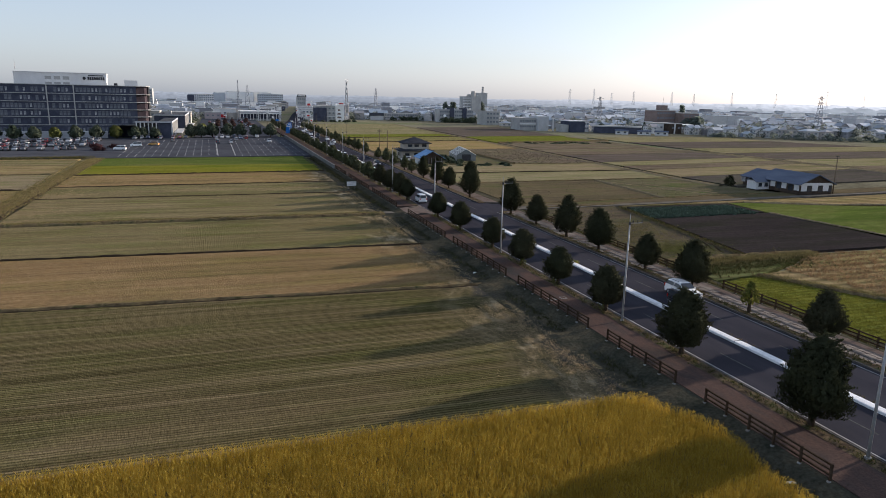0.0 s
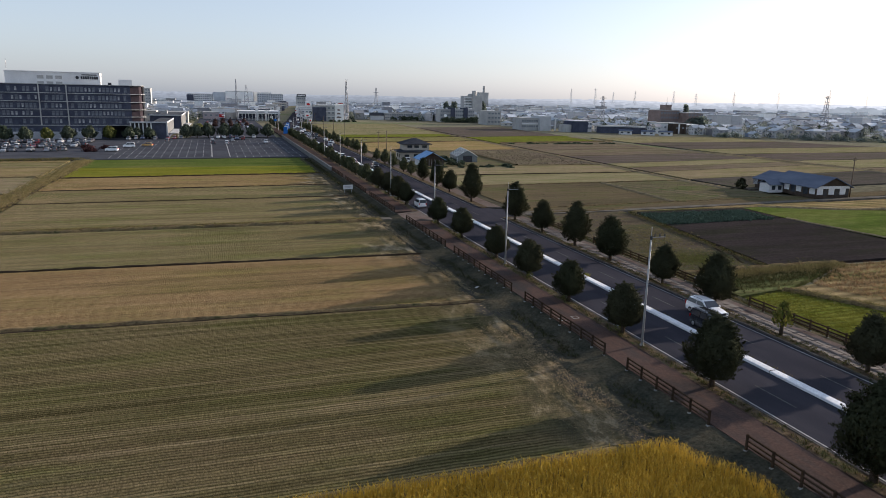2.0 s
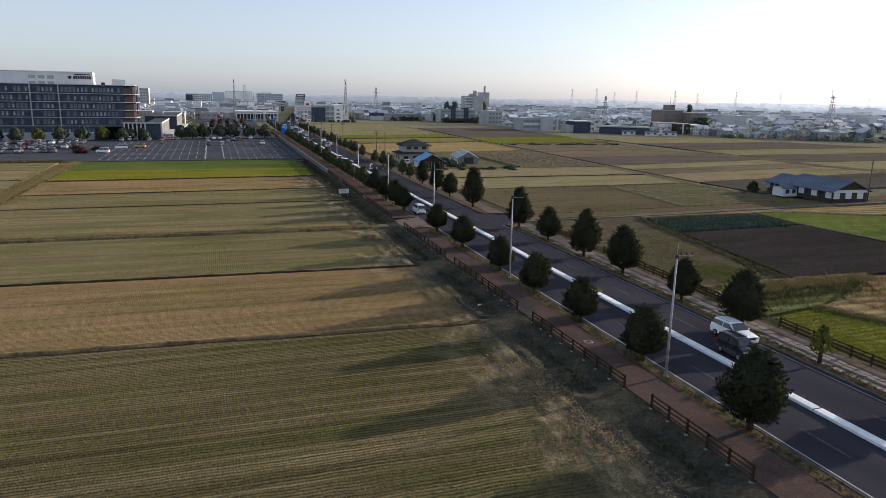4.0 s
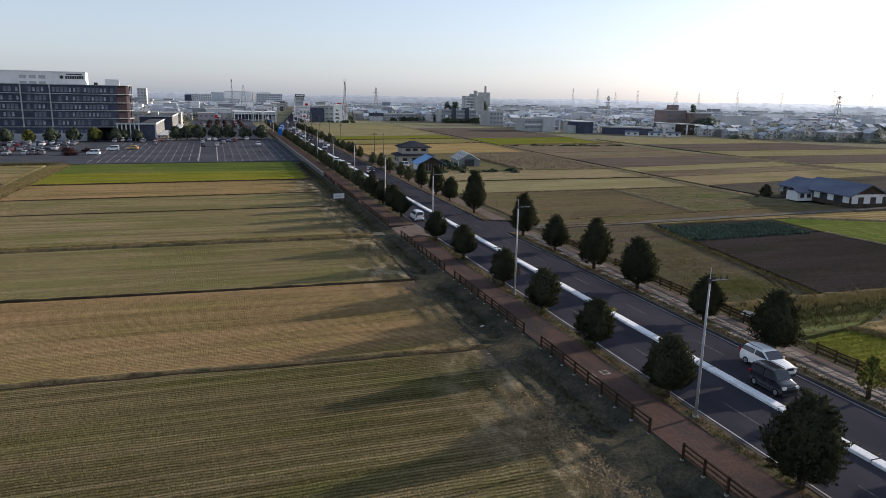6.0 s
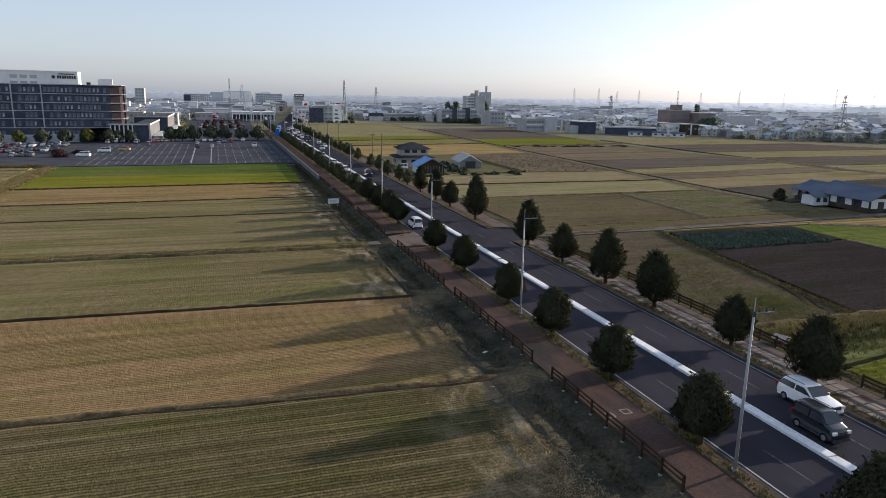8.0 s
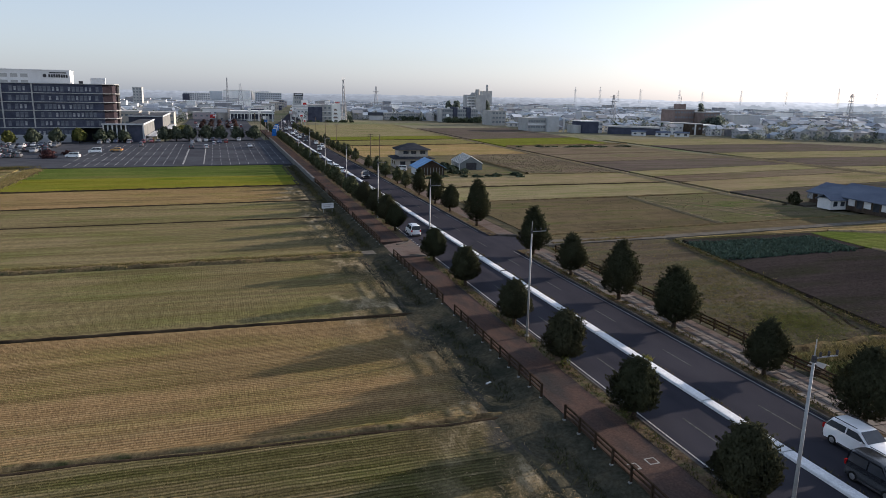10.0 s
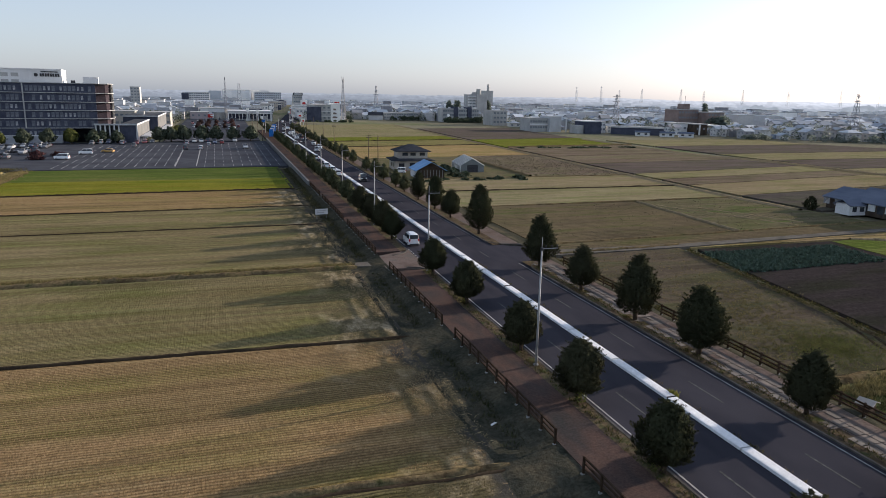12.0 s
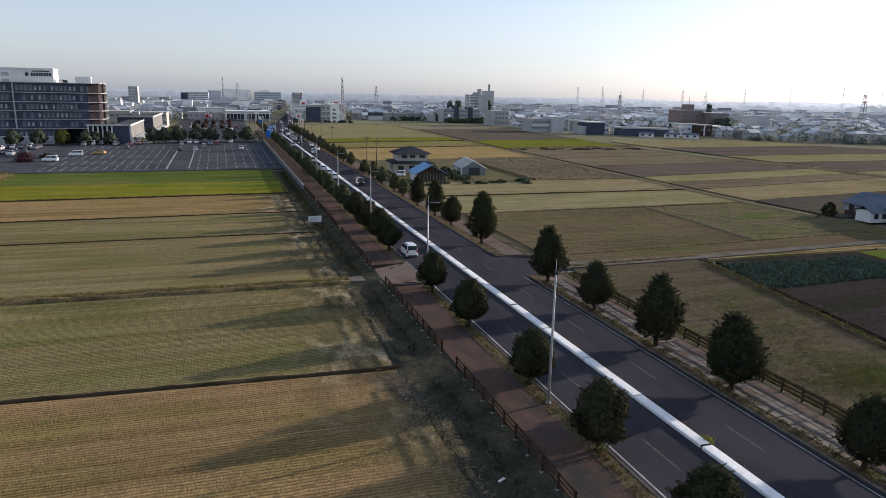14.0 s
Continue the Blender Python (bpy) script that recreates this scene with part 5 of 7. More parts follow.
            part("roof_rail", MB().tube((s_ * Wd * 0.36, rear_top[0] - L / 2 + 0.25, H + 0.05), (s_ * Wd * 0.36, front_top[0] - L / 2 - 0.2, H + 0.05), 0.025, 0.025, 6), M_IRON, c)
            part("sill_trim", MB().box(s_ * (Wd / 2) - 0.02, s_ * (Wd / 2) + 0.02, -L * 0.22, L * 0.22, 0.24, 0.36), M_IRON, c)
    for sx in (-1, 1):
        for y in (-L * 0.31, L * 0.31):
            w = part("wheel", MB().tube((sx * (Wd / 2 - 0.2), y, 0.31), (sx * (Wd / 2 + 0.015), y, 0.31), 0.31, 0.31, 14), M_TYRE, c)
            if rims:
                part("rim", MB().tube((sx * (Wd / 2 + 0.0), y, 0.31), (sx * (Wd / 2 + 0.03), y, 0.31), 0.2, 0.18, 10), M_RIM, w)
        part("headlight", MB().box(sx * Wd * 0.36 - 0.16, sx * Wd * 0.36 + 0.16, L / 2 - 0.16, L / 2 + 0.012, hood - 0.3, hood - 0.12), M_LAMP, c)
        part("tail_lamp", MB().box(sx * Wd * 0.42 - 0.1, sx * Wd * 0.42 + 0.1, ymin - 0.012, ymin + 0.1, hood - 0.25, hood + 0.05), M_TAIL, c)
    return c


KEI = [(0.05, 0.25), (0.0, 0.6), (0.05, 1.0), (0.15, 1.68), (0.5, 1.76), (2.2, 1.74), (2.75, 1.1), (3.2, 1.0), (3.38, 0.75), (3.38, 0.28)]
HATCH = [(0.08, 0.25), (0.0, 0.6), (0.08, 0.98), (0.5, 1.42), (1.2, 1.5), (2.3, 1.47), (3.05, 0.98), (3.8, 0.86), (4.05, 0.68), (4.08, 0.26)]
SUV = [(0.08, 0.3), (0.0, 0.7), (0.08, 1.1), (0.4, 1.6), (1.2, 1.7), (2.5, 1.67), (3.3, 1.1), (3.75, 1.06), (4.2, 0.98), (4.44, 0.88), (4.55, 0.72), (4.58, 0.48), (4.5, 0.28)]
kei = car_kind("small boxy car parked in the marked lot", 3.38, 1.48, 1.75, KEI, M_CARS, 1.0, rims=False)
hatch = car_kind("compact car parked in the marked lot", 4.08, 1.7, 1.5, HATCH, M_CARS, 0.92, rims=False)
suv = car_kind("larger car parked in the marked lot", 4.58, 1.8, 1.7, SUV, M_CARS, 1.05, rims=False)
LOT_Z = -0.3
rc = random.Random(3)
sp = {0: [], 1: [], 2: []}
for row, (x0, x1, y, p) in enumerate(((-175, -88, 334, 0.85), (-175, -88, 328.5, 0.8), (-172, -88, 312, 0.75), (-172, -90, 306, 0.8), (-170, -92, 290, 0.6), (-76, -58, 340, 0.4),
                                      (-76, -14, 345, 0.55), (-60, -30, 326, 0.12), (-60, -20, 312, 0.12), (-50, -16, 336, 0.1), (-48, -17, 432, 0.3), (-48, -17, 452, 0.4), (-48, -17, 474, 0.4), (-48, -17, 497, 0.45), (-48, -17, 522, 0.4), (-48, -17, 548, 0.3))):
    x = x0
    while x < x1:
        if rc.random() < p:
            sp[rc.randrange(3)].append(turned(x, y + rc.uniform(-0.3, 0.3), LOT_Z + 0.01, rc.choice((0, math.pi)) + rc.uniform(-0.04, 0.04)))
        x += 2.6
place(kei, sp[0])
place(hatch, sp[1])
place(suv, sp[2])
taxi = car_kind("orange taxi standing in the car park", 4.08, 1.7, 1.5, HATCH, M_YELLOW, 0.92, "")
taxi.matrix_basis = turned(-66, 305, LOT_Z + 0.01, 1.3)
lotvan = car_kind("white van parked at the lot entrance", 4.4, 1.75, 1.95, [(p[0] * 1.3, p[1] * 1.1) for p in KEI], M_WHITECAR, 1.1, "")
lotvan.matrix_basis = turned(-76, 284, LOT_Z + 0.01, 1.4)
copy_thing(lotvan, turned(-72, 300, LOT_Z + 0.01, 1.7)).matrix_basis = turned(-72, 300, LOT_Z + 0.01, 1.7)
# cars on the road
suv_w = car_kind("white estate car on the road", 4.58, 1.8, 1.7, SUV, M_WHITECAR, 1.05, "cars on the road")
place(suv_w, [turned(4.4, 70.5, 0.01, math.pi), turned(-2.2, 240.0, 0.01, 0), turned(-2.0, 222, 0.01, 0.0), turned(-2.1, 230, 0.01, 0)])
van_w = car_kind("white boxy minivan driving on the road", 3.5, 1.6, 1.8, [(p[0] * 1.03, p[1] * 1.02) for p in KEI], M_WHITECAR, 1.03, "cars on the road")
place(van_w, [turned(-4.7, 141.0, 0.01, 0), turned(-2.3, 178, 0.01, 0), turned(4.4, 300, 0.01, math.pi), turned(4.6, 318, 0.01, math.pi)])
dark_v = car_kind("dark boxy minivan driving on the road", 3.5, 1.6, 1.8, [(p[0] * 1.03, p[1] * 1.02) for p in KEI], M_DARKCAR, 1.03, "cars on the road")
place(dark_v, [turned(1.9, 67.2, 0.01, math.pi), turned(2.2, 210, 0.01, math.pi), turned(1.9, 330, 0.01, math.pi), turned(-4.5, 340, 0.01, 0), turned(4.4, 345, 0.01, math.pi)])
silver = car_kind("silver boxy minivan driving on the road", 3.5, 1.6, 1.8, [(p[0] * 1.03, p[1] * 1.02) for p in KEI], M_SILVER, 1.03, "cars on the road")
place(silver, [turned(-2.1, 262.0, 0.01, 0), turned(2.0, 290, 0.01, math.pi), turned(-2.0, 320, 0.01, 0), turned(2.2, 365, 0.01, math.pi)])
for k, y in enumerate((352, 361, 371, 380, 392, 401, 413, 424, 440, 455, 476, 498, 520, 548)):
    src = (van_w, dark_v, silver, suv_w)[k % 4]
    x = road_x(y) + (1.9, 4.5, -2.1)[k % 3]
    copy_thing(src, turned(x, y, 0.01, math.pi if k % 3 < 2 else 0)).matrix_basis = turned(x, y, 0.01, math.pi if k % 3 < 2 else 0)
yard_van = car_kind("white van parked beside the house", 3.4, 1.5, 1.8, KEI, M_WHITECAR, 1.0, "")
yard_van.matrix_basis = turned(15.6, 226, -0.43, 1.2)

# ---- car park ----
solid("car_park", MB().prism([(-200, 258), (-79, 255), (-11.6, 250.2), (-11.6, 348), (-200, 348)], -0.84, LOT_Z).box(-52, -13.5, 352, 578, -0.84, LOT_Z), M_LOT, "dark asphalt car park with white bay lines", "car park")
bays = thing("bay_markings", "white painted parking bay lines", "road marking", kind="structure")
tick = MB().box(-0.08, 0.08, -2.4, 2.4, LOT_Z + 0.004, LOT_Z + 0.014).mesh("bay_line", M_BAY)
for y in (260, 265.4, 275, 280.4, 292, 297.4, 309, 314.4, 326, 331.4):
    for k in range(13):
        part("bay_line", tick, M_LINE, bays).location = (-74 + 2.6 * k, y, 0)
for y in (256, 267, 278, 289, 300, 311, 322, 333):
    for k in range(9):
        part("bay_line", tick, M_LINE, bays).location = (-34.5 + 2.6 * k, y, 0)
for x in (-42.5, -36.8):
    part("lane_edge", MB().box(x - 0.15, x + 0.15, 256, 312, LOT_Z + 0.004, LOT_Z + 0.012), M_LINE, bays)
solid("retaining_wall", MB().box(-11.35, -11.0, 206, 348, -0.84, 0.95).box(-11.4, -10.95, 206, 348, 0.95, 1.05), M_CLAD, "pale low concrete wall beside the sidewalk", "wall")
for x, y in ((-83, 285), (-79, 296), (-86, 300)):
    tagged(new("hedge", crown_mesh("hedge", LOT_Z, 0.9, 2.6, 700, 0.2, leafy("purple_hedge_leaves", (0.03, 0.018, 0.02), (0.05, 0.026, 0.028), (0.07, 0.036, 0.036), 0.8, 0.05), int(-x), 0.1)),
           "low purplish hedge in the car park", "hedge", "car park hedges").location = (x, y, 0)


for xa, ya, xb, yb in ((28.5, 99.3, 24.6, 90.0), (28.5, 96.9, 25.1, 88.7)):
    ridge("tyre_rut", [(xa, ya), (xb, yb)], 0.45, 0.03, M_DITCH, "dark tyre rut across the fallow field", seed=int(xa), wob=0.3)
gp = np.c_[rng.normal(20.8, 2.6, 2600), rng.normal(92.0, 2.2, 2600), np.full(2600, FIELD_Z)]
tagged(new("fallow_weeds", blades("fallow_weeds", gp, L_GOLD, 4, 0.12, 0.03, 0.6, rng, 0.15)), "fresh green weeds on the fallow field", "weeds", "", "stuff")

# ---- buildings ----
def windows(parent, kind, spots, w, h, axis, frame_mat=None):
    """Panes with a thin frame; spots are centres on the face, axis the outward direction."""
    ax = {"-y": (1, 0), "+y": (1, 0), "-x": (0, 1), "+x": (0, 1)}[axis]
    s = -0.03 if axis[0] == "-" else 0.03
    if ax == (1, 0):
        me = MB().box(-w / 2, w / 2, min(0, s), max(0, s), -h / 2, h / 2).mesh("window", kind)
    else:
        me = MB().box(min(0, s), max(0, s), -w / 2, w / 2, -h / 2, h / 2).mesh("window", kind)
    for p in spots:
        part("window", me, kind, parent).location = p


# farmhouse with long blue-grey roof, east of the dark plot
farm = thing("farmhouse", "long low farmhouse with blue grey sheet roof", "farmhouse", at=pose(82.0, 132.2, -0.45, 0, 0, -4))
part("wall", MB().box(0, 9.4, 0, 14.3, 0, 2.9), M_TIMBER, farm)
part("gable_end", MB().prism([(0, 0), (9.4, 0), (4.7, 2.0)], 0, 0.12).mesh("gable_end", M_TIMBER), M_TIMBER, farm).matrix_basis = Matrix.Translation((0, 0.05, 2.9)) @ Matrix.Rotation(radians(90), 4, "X")
part("roof", MB().gable(0, 9.4, 0, 14.3, 2.95, 2.1, "y", 0.7, 0.2), M_BLUEROOF, farm, "blue grey sheet roof")
for x in (0.3, 3.5, 6.7):
    part("white_panel", MB().box(x, x + 1.6, -0.08, 0, 0.9, 2.8), M_WHITE, farm, "white plaster panel")
part("white_band", MB().box(0, 9.4, -0.07, 0, 2.3, 2.95), M_WHITE, farm, "white plaster band")
for y in (0.3, 4.6, 8.6, 12.3):
    part("white_panel", MB().box(-0.08, 0, y, y + 1.7, 1.0, 2.7), M_WHITE, farm, "white plaster panel")
windows(farm, M_GLASS, [(2.7, 0, 1.5), (5.9, 0, 1.5), (8.6, 0, 1.5)], 1.2, 1.6, "-y")
windows(farm, M_GLASS, [(0, 3.3, 1.5), (0, 7.4, 1.5), (0, 11.3, 1.5)], 1.5, 1.6, "-x")
farm2 = thing("farm_outbuilding", "lower farm outbuilding with blue grey roof", "farmhouse", at=pose(83.0, 147.0, -0.45, 0, 0, -4))
part("wall", MB().box(0, 9, 0, 5.0, 0, 2.6), M_TIMBER, farm2)
part("roof", MB().gable(0, 9, 0, 5.0, 2.65, 1.7, "y", 0.7, 0.2), M_BLUEROOF, farm2)
windows(farm2, M_BLIND, [(0, 2 + 3 * k, 1.5) for k in range(2)], 1.6, 1.4, "-x")
porch = thing("white_porch_shed", "small white shed with grey roof by farmhouse", "shed", at=pose(79.2, 142.6, -0.45, 0, 0, -4))
part("wall", MB().box(0, 4, 0, 3.6, 0, 2.2), M_WHITE, porch)
part("roof", MB().gable(0, 4, 0, 3.6, 2.2, 0.9, "x", 0.4, 0.15), M_BLUEROOF, porch)
windows(porch, M_GLASS, [(1.2, 0, 1.2), (3, 0, 1.2)], 1.0, 1.0, "-y")
tagged(new("shrub", crown_mesh("shrub", -0.5, 2.2, 1.5, 700, 0.2, L_TREE, 77, 0.2)), "dark rounded garden shrub beside the farmhouse", "shrub").location = (78.2, 150.5, 0)

# two-storey house, blue-roofed shed and greenhouse
house = thing("farm_house", "two storey house with dark tiled hip roofs", "house", at=pose(15.8, 232.5, -0.45, 0, 0, -3))
part("wall", MB().box(0, 11, 0, 9, 0, 3.0).box(1.2, 10, 1, 8.2, 3.0, 5.6), M_BEIGE, house)
part("lower_roof", MB().hip(0, 11, 0, 9, 3.0, 1.3, 0.9), M_TILE, house)
part("roof", MB().hip(1.2, 10, 1, 8.2, 5.6, 1.8, 0.9), M_TILE, house, "dark grey tiled hip roof")
windows(house, M_GLASS, [(3.2, 1, 4.7), (5.6, 1, 4.7), (8.4, 1, 4.7)], 1.6, 0.9, "-y")
windows(house, M_GLASS, [(2.0, 0, 1.4), (5.2, 0, 1.5), (8.6, 0, 1.5)], 1.6, 1.4, "-y")
windows(house, M_GLASS, [(0, 3, 1.5), (0, 6, 1.5)], 1.5, 1.2, "-x")
shed = thing("blue_roof_shed", "open timber shed with blue sheet roof", "shed", at=pose(17.0, 214.2, -0.45, 0, 0, -3))
part("wall", MB().box(0, 7.6, 0.4, 8, 0, 2.4), M_TIMBER, shed)
part("side_wall", MB().box(-0.1, 0, 0.4, 8, 0, 2.35), M_WHITE, shed, "pale sheet side wall")
gb = MB().prism([(0, 0), (7.6, 0), (3.8, 2.0)], 0, 0.1)
part("gable_end", gb, M_TIMBER, shed).matrix_basis = Matrix.Translation((0, 0.45, 2.4)) @ Matrix.Rotation(radians(90), 4, "X")
rf = MB().gable(0, 7.6, 0, 8, 2.45, 2.0, "y", 0.6, 0.14)
part("roof", rf, M_BLUE, shed, "blue sheet roof")
for k in range(9):
    part("slat", MB().box(0.2 + 0.85 * k, 0.32 + 0.85 * k, 0.25, 0.4, 0, 2.2), M_FOOT, shed)
ghouse = thing("greenhouse", "old film greenhouse with steel frame", "greenhouse", at=pose(32.2, 224.5, -0.45, 0, 0, -8))
part("wall", MB().box(0, 7, 0, 13, 0, 1.9), M_FILM, ghouse)
part("roof", MB().gable(0, 7, 0, 13, 1.95, 2.0, "y", 0.15, 0.08), M_FILM, ghouse, "cloudy film roof")
part("gable_end", MB().prism([(0, 0), (7, 0), (3.5, 1.95)], 0, 0.06), M_FILM, ghouse).matrix_basis = Matrix.Translation((0, 0.03, 1.9)) @ Matrix.Rotation(radians(90), 4, "X")
# Dark panel put in for the shade inside the open doorway.
part("door", MB().box(2.0, 5.2, -0.06, 0, 0, 2.2), M_IRON, ghouse, "dark panel standing for the doorway's inner shade")
for k in range(8):
    yk = 13 * k / 7
    part("rib", MB().tube((-0.1, yk, 1.95), (3.5, yk, 4.05), 0.09, 0.09, 5).tube((7.1, yk, 1.95), (3.5, yk, 4.05), 0.09, 0.09, 5).tube((-0.05, yk, 0), (-0.05, yk, 1.95), 0.08, 0.08, 5), M_BRIGHT, ghouse)
for xk, zk in ((-0.1, 1.95), (1.7, 3.05), (3.5, 4.1), (5.3, 3.05)):
    part("purlin", MB().tube((xk, 0, zk), (xk, 13, zk), 0.06, 0.06, 5), M_BRIGHT, ghouse)


# ---- the drawn plan bent to fit the camera's view ----
# Polynomial terms fitted so that places fall right in the camera's view.
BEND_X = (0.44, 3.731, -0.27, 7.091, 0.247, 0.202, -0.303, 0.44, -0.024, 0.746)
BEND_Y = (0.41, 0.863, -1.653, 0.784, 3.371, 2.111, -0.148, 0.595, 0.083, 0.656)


def bend_to_view(x, y):
    """Bends the plan drawn above to fit the camera's view; far places reach further."""
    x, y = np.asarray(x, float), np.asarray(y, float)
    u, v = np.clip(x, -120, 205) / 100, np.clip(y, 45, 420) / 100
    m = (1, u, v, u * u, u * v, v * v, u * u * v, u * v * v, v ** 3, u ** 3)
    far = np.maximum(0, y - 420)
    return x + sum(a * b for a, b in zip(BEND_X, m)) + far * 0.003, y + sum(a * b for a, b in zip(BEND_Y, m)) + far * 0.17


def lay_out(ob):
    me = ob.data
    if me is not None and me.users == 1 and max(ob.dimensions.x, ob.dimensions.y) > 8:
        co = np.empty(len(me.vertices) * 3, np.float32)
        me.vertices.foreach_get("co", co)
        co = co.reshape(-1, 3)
        px, py = bend_to_view(co[:, 0] + ob.location.x, co[:, 1] + ob.location.y)
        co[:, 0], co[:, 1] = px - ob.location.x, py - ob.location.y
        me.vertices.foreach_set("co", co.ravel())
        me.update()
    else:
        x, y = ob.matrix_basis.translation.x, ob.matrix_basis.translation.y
        px, py = bend_to_view(x, y)
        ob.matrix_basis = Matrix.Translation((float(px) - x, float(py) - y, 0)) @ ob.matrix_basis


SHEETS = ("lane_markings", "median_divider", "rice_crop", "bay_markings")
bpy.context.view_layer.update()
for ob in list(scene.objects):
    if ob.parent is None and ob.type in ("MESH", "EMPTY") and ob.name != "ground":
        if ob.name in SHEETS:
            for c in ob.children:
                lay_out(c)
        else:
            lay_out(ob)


# ---- buildings ----
def block(name, label, category, x0, x1, y0, y1, h, wall, floors=0, bays_n=0, roof=M_GREY, win=(1.6, 1.3), sidebays=0, z0=-0.84):
    """A flat-roofed block with a parapet, floor bands and rows of windows on the near face."""
    b = thing(name, label, category)
    part("wall", MB().box(x0, x1, y0, y1, z0, h), wall, b)
    part("parapet", MB().box(x0 - 0.2, x1 + 0.2, y0 - 0.2, y1 + 0.2, h, h + 0.5), roof, b)
    if floors:
        fh = h / floors
        spots_w = [(x0 + (x1 - x0) * (i + 0.5) / bays_n, y0, fh * (j + 0.55)) for i in range(bays_n) for j in range(floors)]
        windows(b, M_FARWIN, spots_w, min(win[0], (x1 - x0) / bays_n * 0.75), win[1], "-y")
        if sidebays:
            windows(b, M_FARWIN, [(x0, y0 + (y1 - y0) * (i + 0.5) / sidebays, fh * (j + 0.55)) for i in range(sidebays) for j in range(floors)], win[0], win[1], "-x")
    return b


def lattice(name, label, x, y, h, w, arms=0, mat_l=M_STEEL, thick=0.006):
    """A four-legged lattice tower with cross bracing and optional line arms."""
    t = thing(name, label, "tower", "lattice towers", at=pose(x, y, -0.85))
    n = max(5, int(h / 4))
    r = max(0.09, h * thick)
    legs = [(-1, -1), (1, -1), (1, 1), (-1, 1)]
    wid = lambda q: w * (1 - 0.8 * q) / 2  # noqa: E731
    for sx, sy in legs:
        part("leg", MB().tube((sx * wid(0), sy * wid(0), 0), (sx * wid(1), sy * wid(1), h), r, r * 0.7, 5), mat_l, t)
    br = MB()
    for k in range(n):
        a, b = k / n, (k + 1) / n
        for i in range(4):
            p, q = legs[i], legs[(i + 1) % 4]
            br.tube((p[0] * wid(a), p[1] * wid(a), a * h), (q[0] * wid(b), q[1] * wid(b), b * h), r * 0.55, r * 0.55, 4)
            br.tube((q[0] * wid(a), q[1] * wid(a), a * h), (p[0] * wid(b), p[1] * wid(b), b * h), r * 0.55, r * 0.55, 4)
    tagged(part("bracing", br, mat_l, t), kind="stuff")
    for k in range(arms):
        z = h * (0.68 + 0.13 * k)
        part("line_arm", MB().tube((-w * 0.65, 0, z), (w * 0.65, 0, z), r, r, 5), mat_l, t)
    return t


# large dark hospital block with pale floor bands and a white rooftop block
hosp = thing("hospital_building", "long dark multi storey hospital with pale floor bands", "hospital")
HY, HX0, HX1 = 364.0, -190.0, -78.8
part("wall", MB().box(HX0, -88.5, HY, 388, -0.84, 22.0).box(-88.5, HX1, HY, 388, 5.2, 22.0).box(-88.5, HX1, HY + 12, 388, -0.84, 5.2), M_HOSP, hosp)
part("end_wall", MB().prism([(HX1, HY + 0.6), (-75.2, HY + 1.6), (-74.0, HY + 4), (-74.0, 384), (HX1, 387)], 5.2, 22.0), M_HOSPB, hosp, "warm brown panelled end wall")
LEVELS = (1.3, 5.2, 8.7, 11.8, 15.0, 18.4, 22.0)
part("floor_band", MB().box(HX0, -88.5, HY - 0.4, HY, 1.2, 1.46), M_GREY, hosp, "pale floor band")
for z in LEVELS[1:]:
    part("floor_band", MB().prism([(HX0, HY - 0.4), (HX1, HY - 0.4), (-74.3, HY + 0.5), (-72.6, HY + 3), (-72.6, 385), (HX1, 389), (HX0, 389)], z - 0.1, z + 0.16), M_GREY, hosp, "pale floor band")
for x in (-104.5, -115.2, -150, -161):
    part("fin", MB().box(x - 0.25, x + 0.25, HY - 0.35, HY, 5.2, 22), M_GREY, hosp, "pale vertical fin")
rh = random.Random(8)
gl, bl = [], []
for z in (3.2, 6.9, 10.2, 13.3, 16.6, 20.0):
    x = HX0 + 2
    while x < (HX1 - 1.5 if z > 5 else -90):
        if all(abs(x - c) > 1.2 for c in (-104.5, -115.2, -150, -161)):
            if rh.random() < 0.86:
                (bl if rh.random() < 0.3 else gl).append((x, HY, z))
        x += 1.55 if rh.random() < 0.7 else 2.6
windows(hosp, M_HWIN, gl, 1.15, 1.9, "-y")
windows(hosp, M_BLIND, bl, 0.8, 1.5, "-y")
windows(hosp, M_GLASS, [(-74.0, HY + 6 + 3.4 * k, z) for k in range(4) for z in (6.9, 10.2, 13.3, 16.6, 20.0)], 1.9, 2.0, "+x")
for k in range(6):
    part("balcony_post", MB().box(-73.8, -73.5, HY + 4.2 + 3.2 * k, HY + 4.5 + 3.2 * k, 5, 22), M_HOSPB, hosp)
pent = part("rooftop_block", MB().box(-128.3, -91.0, 372, 392, 21.9, 28.3), M_WHITE, hosp, "white rooftop plant block")
part("coping", MB().box(-128.5, -90.8, 371.8, 392.2, 28.3, 28.6), M_WHITE, pent)
windows(pent, M_GREY, [(-114.8 + 3.6 * k, 372, z) for k in range(3) for z in (23.7, 26.2)], 2.6, 1.4, "-y")
for k in range(8):
    part("sign_bar", MB().box(-98.8 + 0.9 * k, -98.1 + 0.9 * k, 371.86, 371.98, 25.7, 26.9), M_IRON, pent)
part("sign_bar", MB().box(-98.4, -92.2, 371.86, 371.98, 27.3, 27.7), M_IRON, pent)
part("sign_mark", MB().tube((-100.2, 371.85, 26.3), (-100.2, 372, 26.3), 0.7, 0.7, 12), M_IRON, pent)
part("stair_head", MB().box(-83.5, -77.8, 374, 381, 22, 24.6), M_WHITE, hosp, "small white rooftop stair head")
part("roof_unit", MB().box(-88, -86.5, 374, 376, 22, 23.2), M_IRON, hosp)
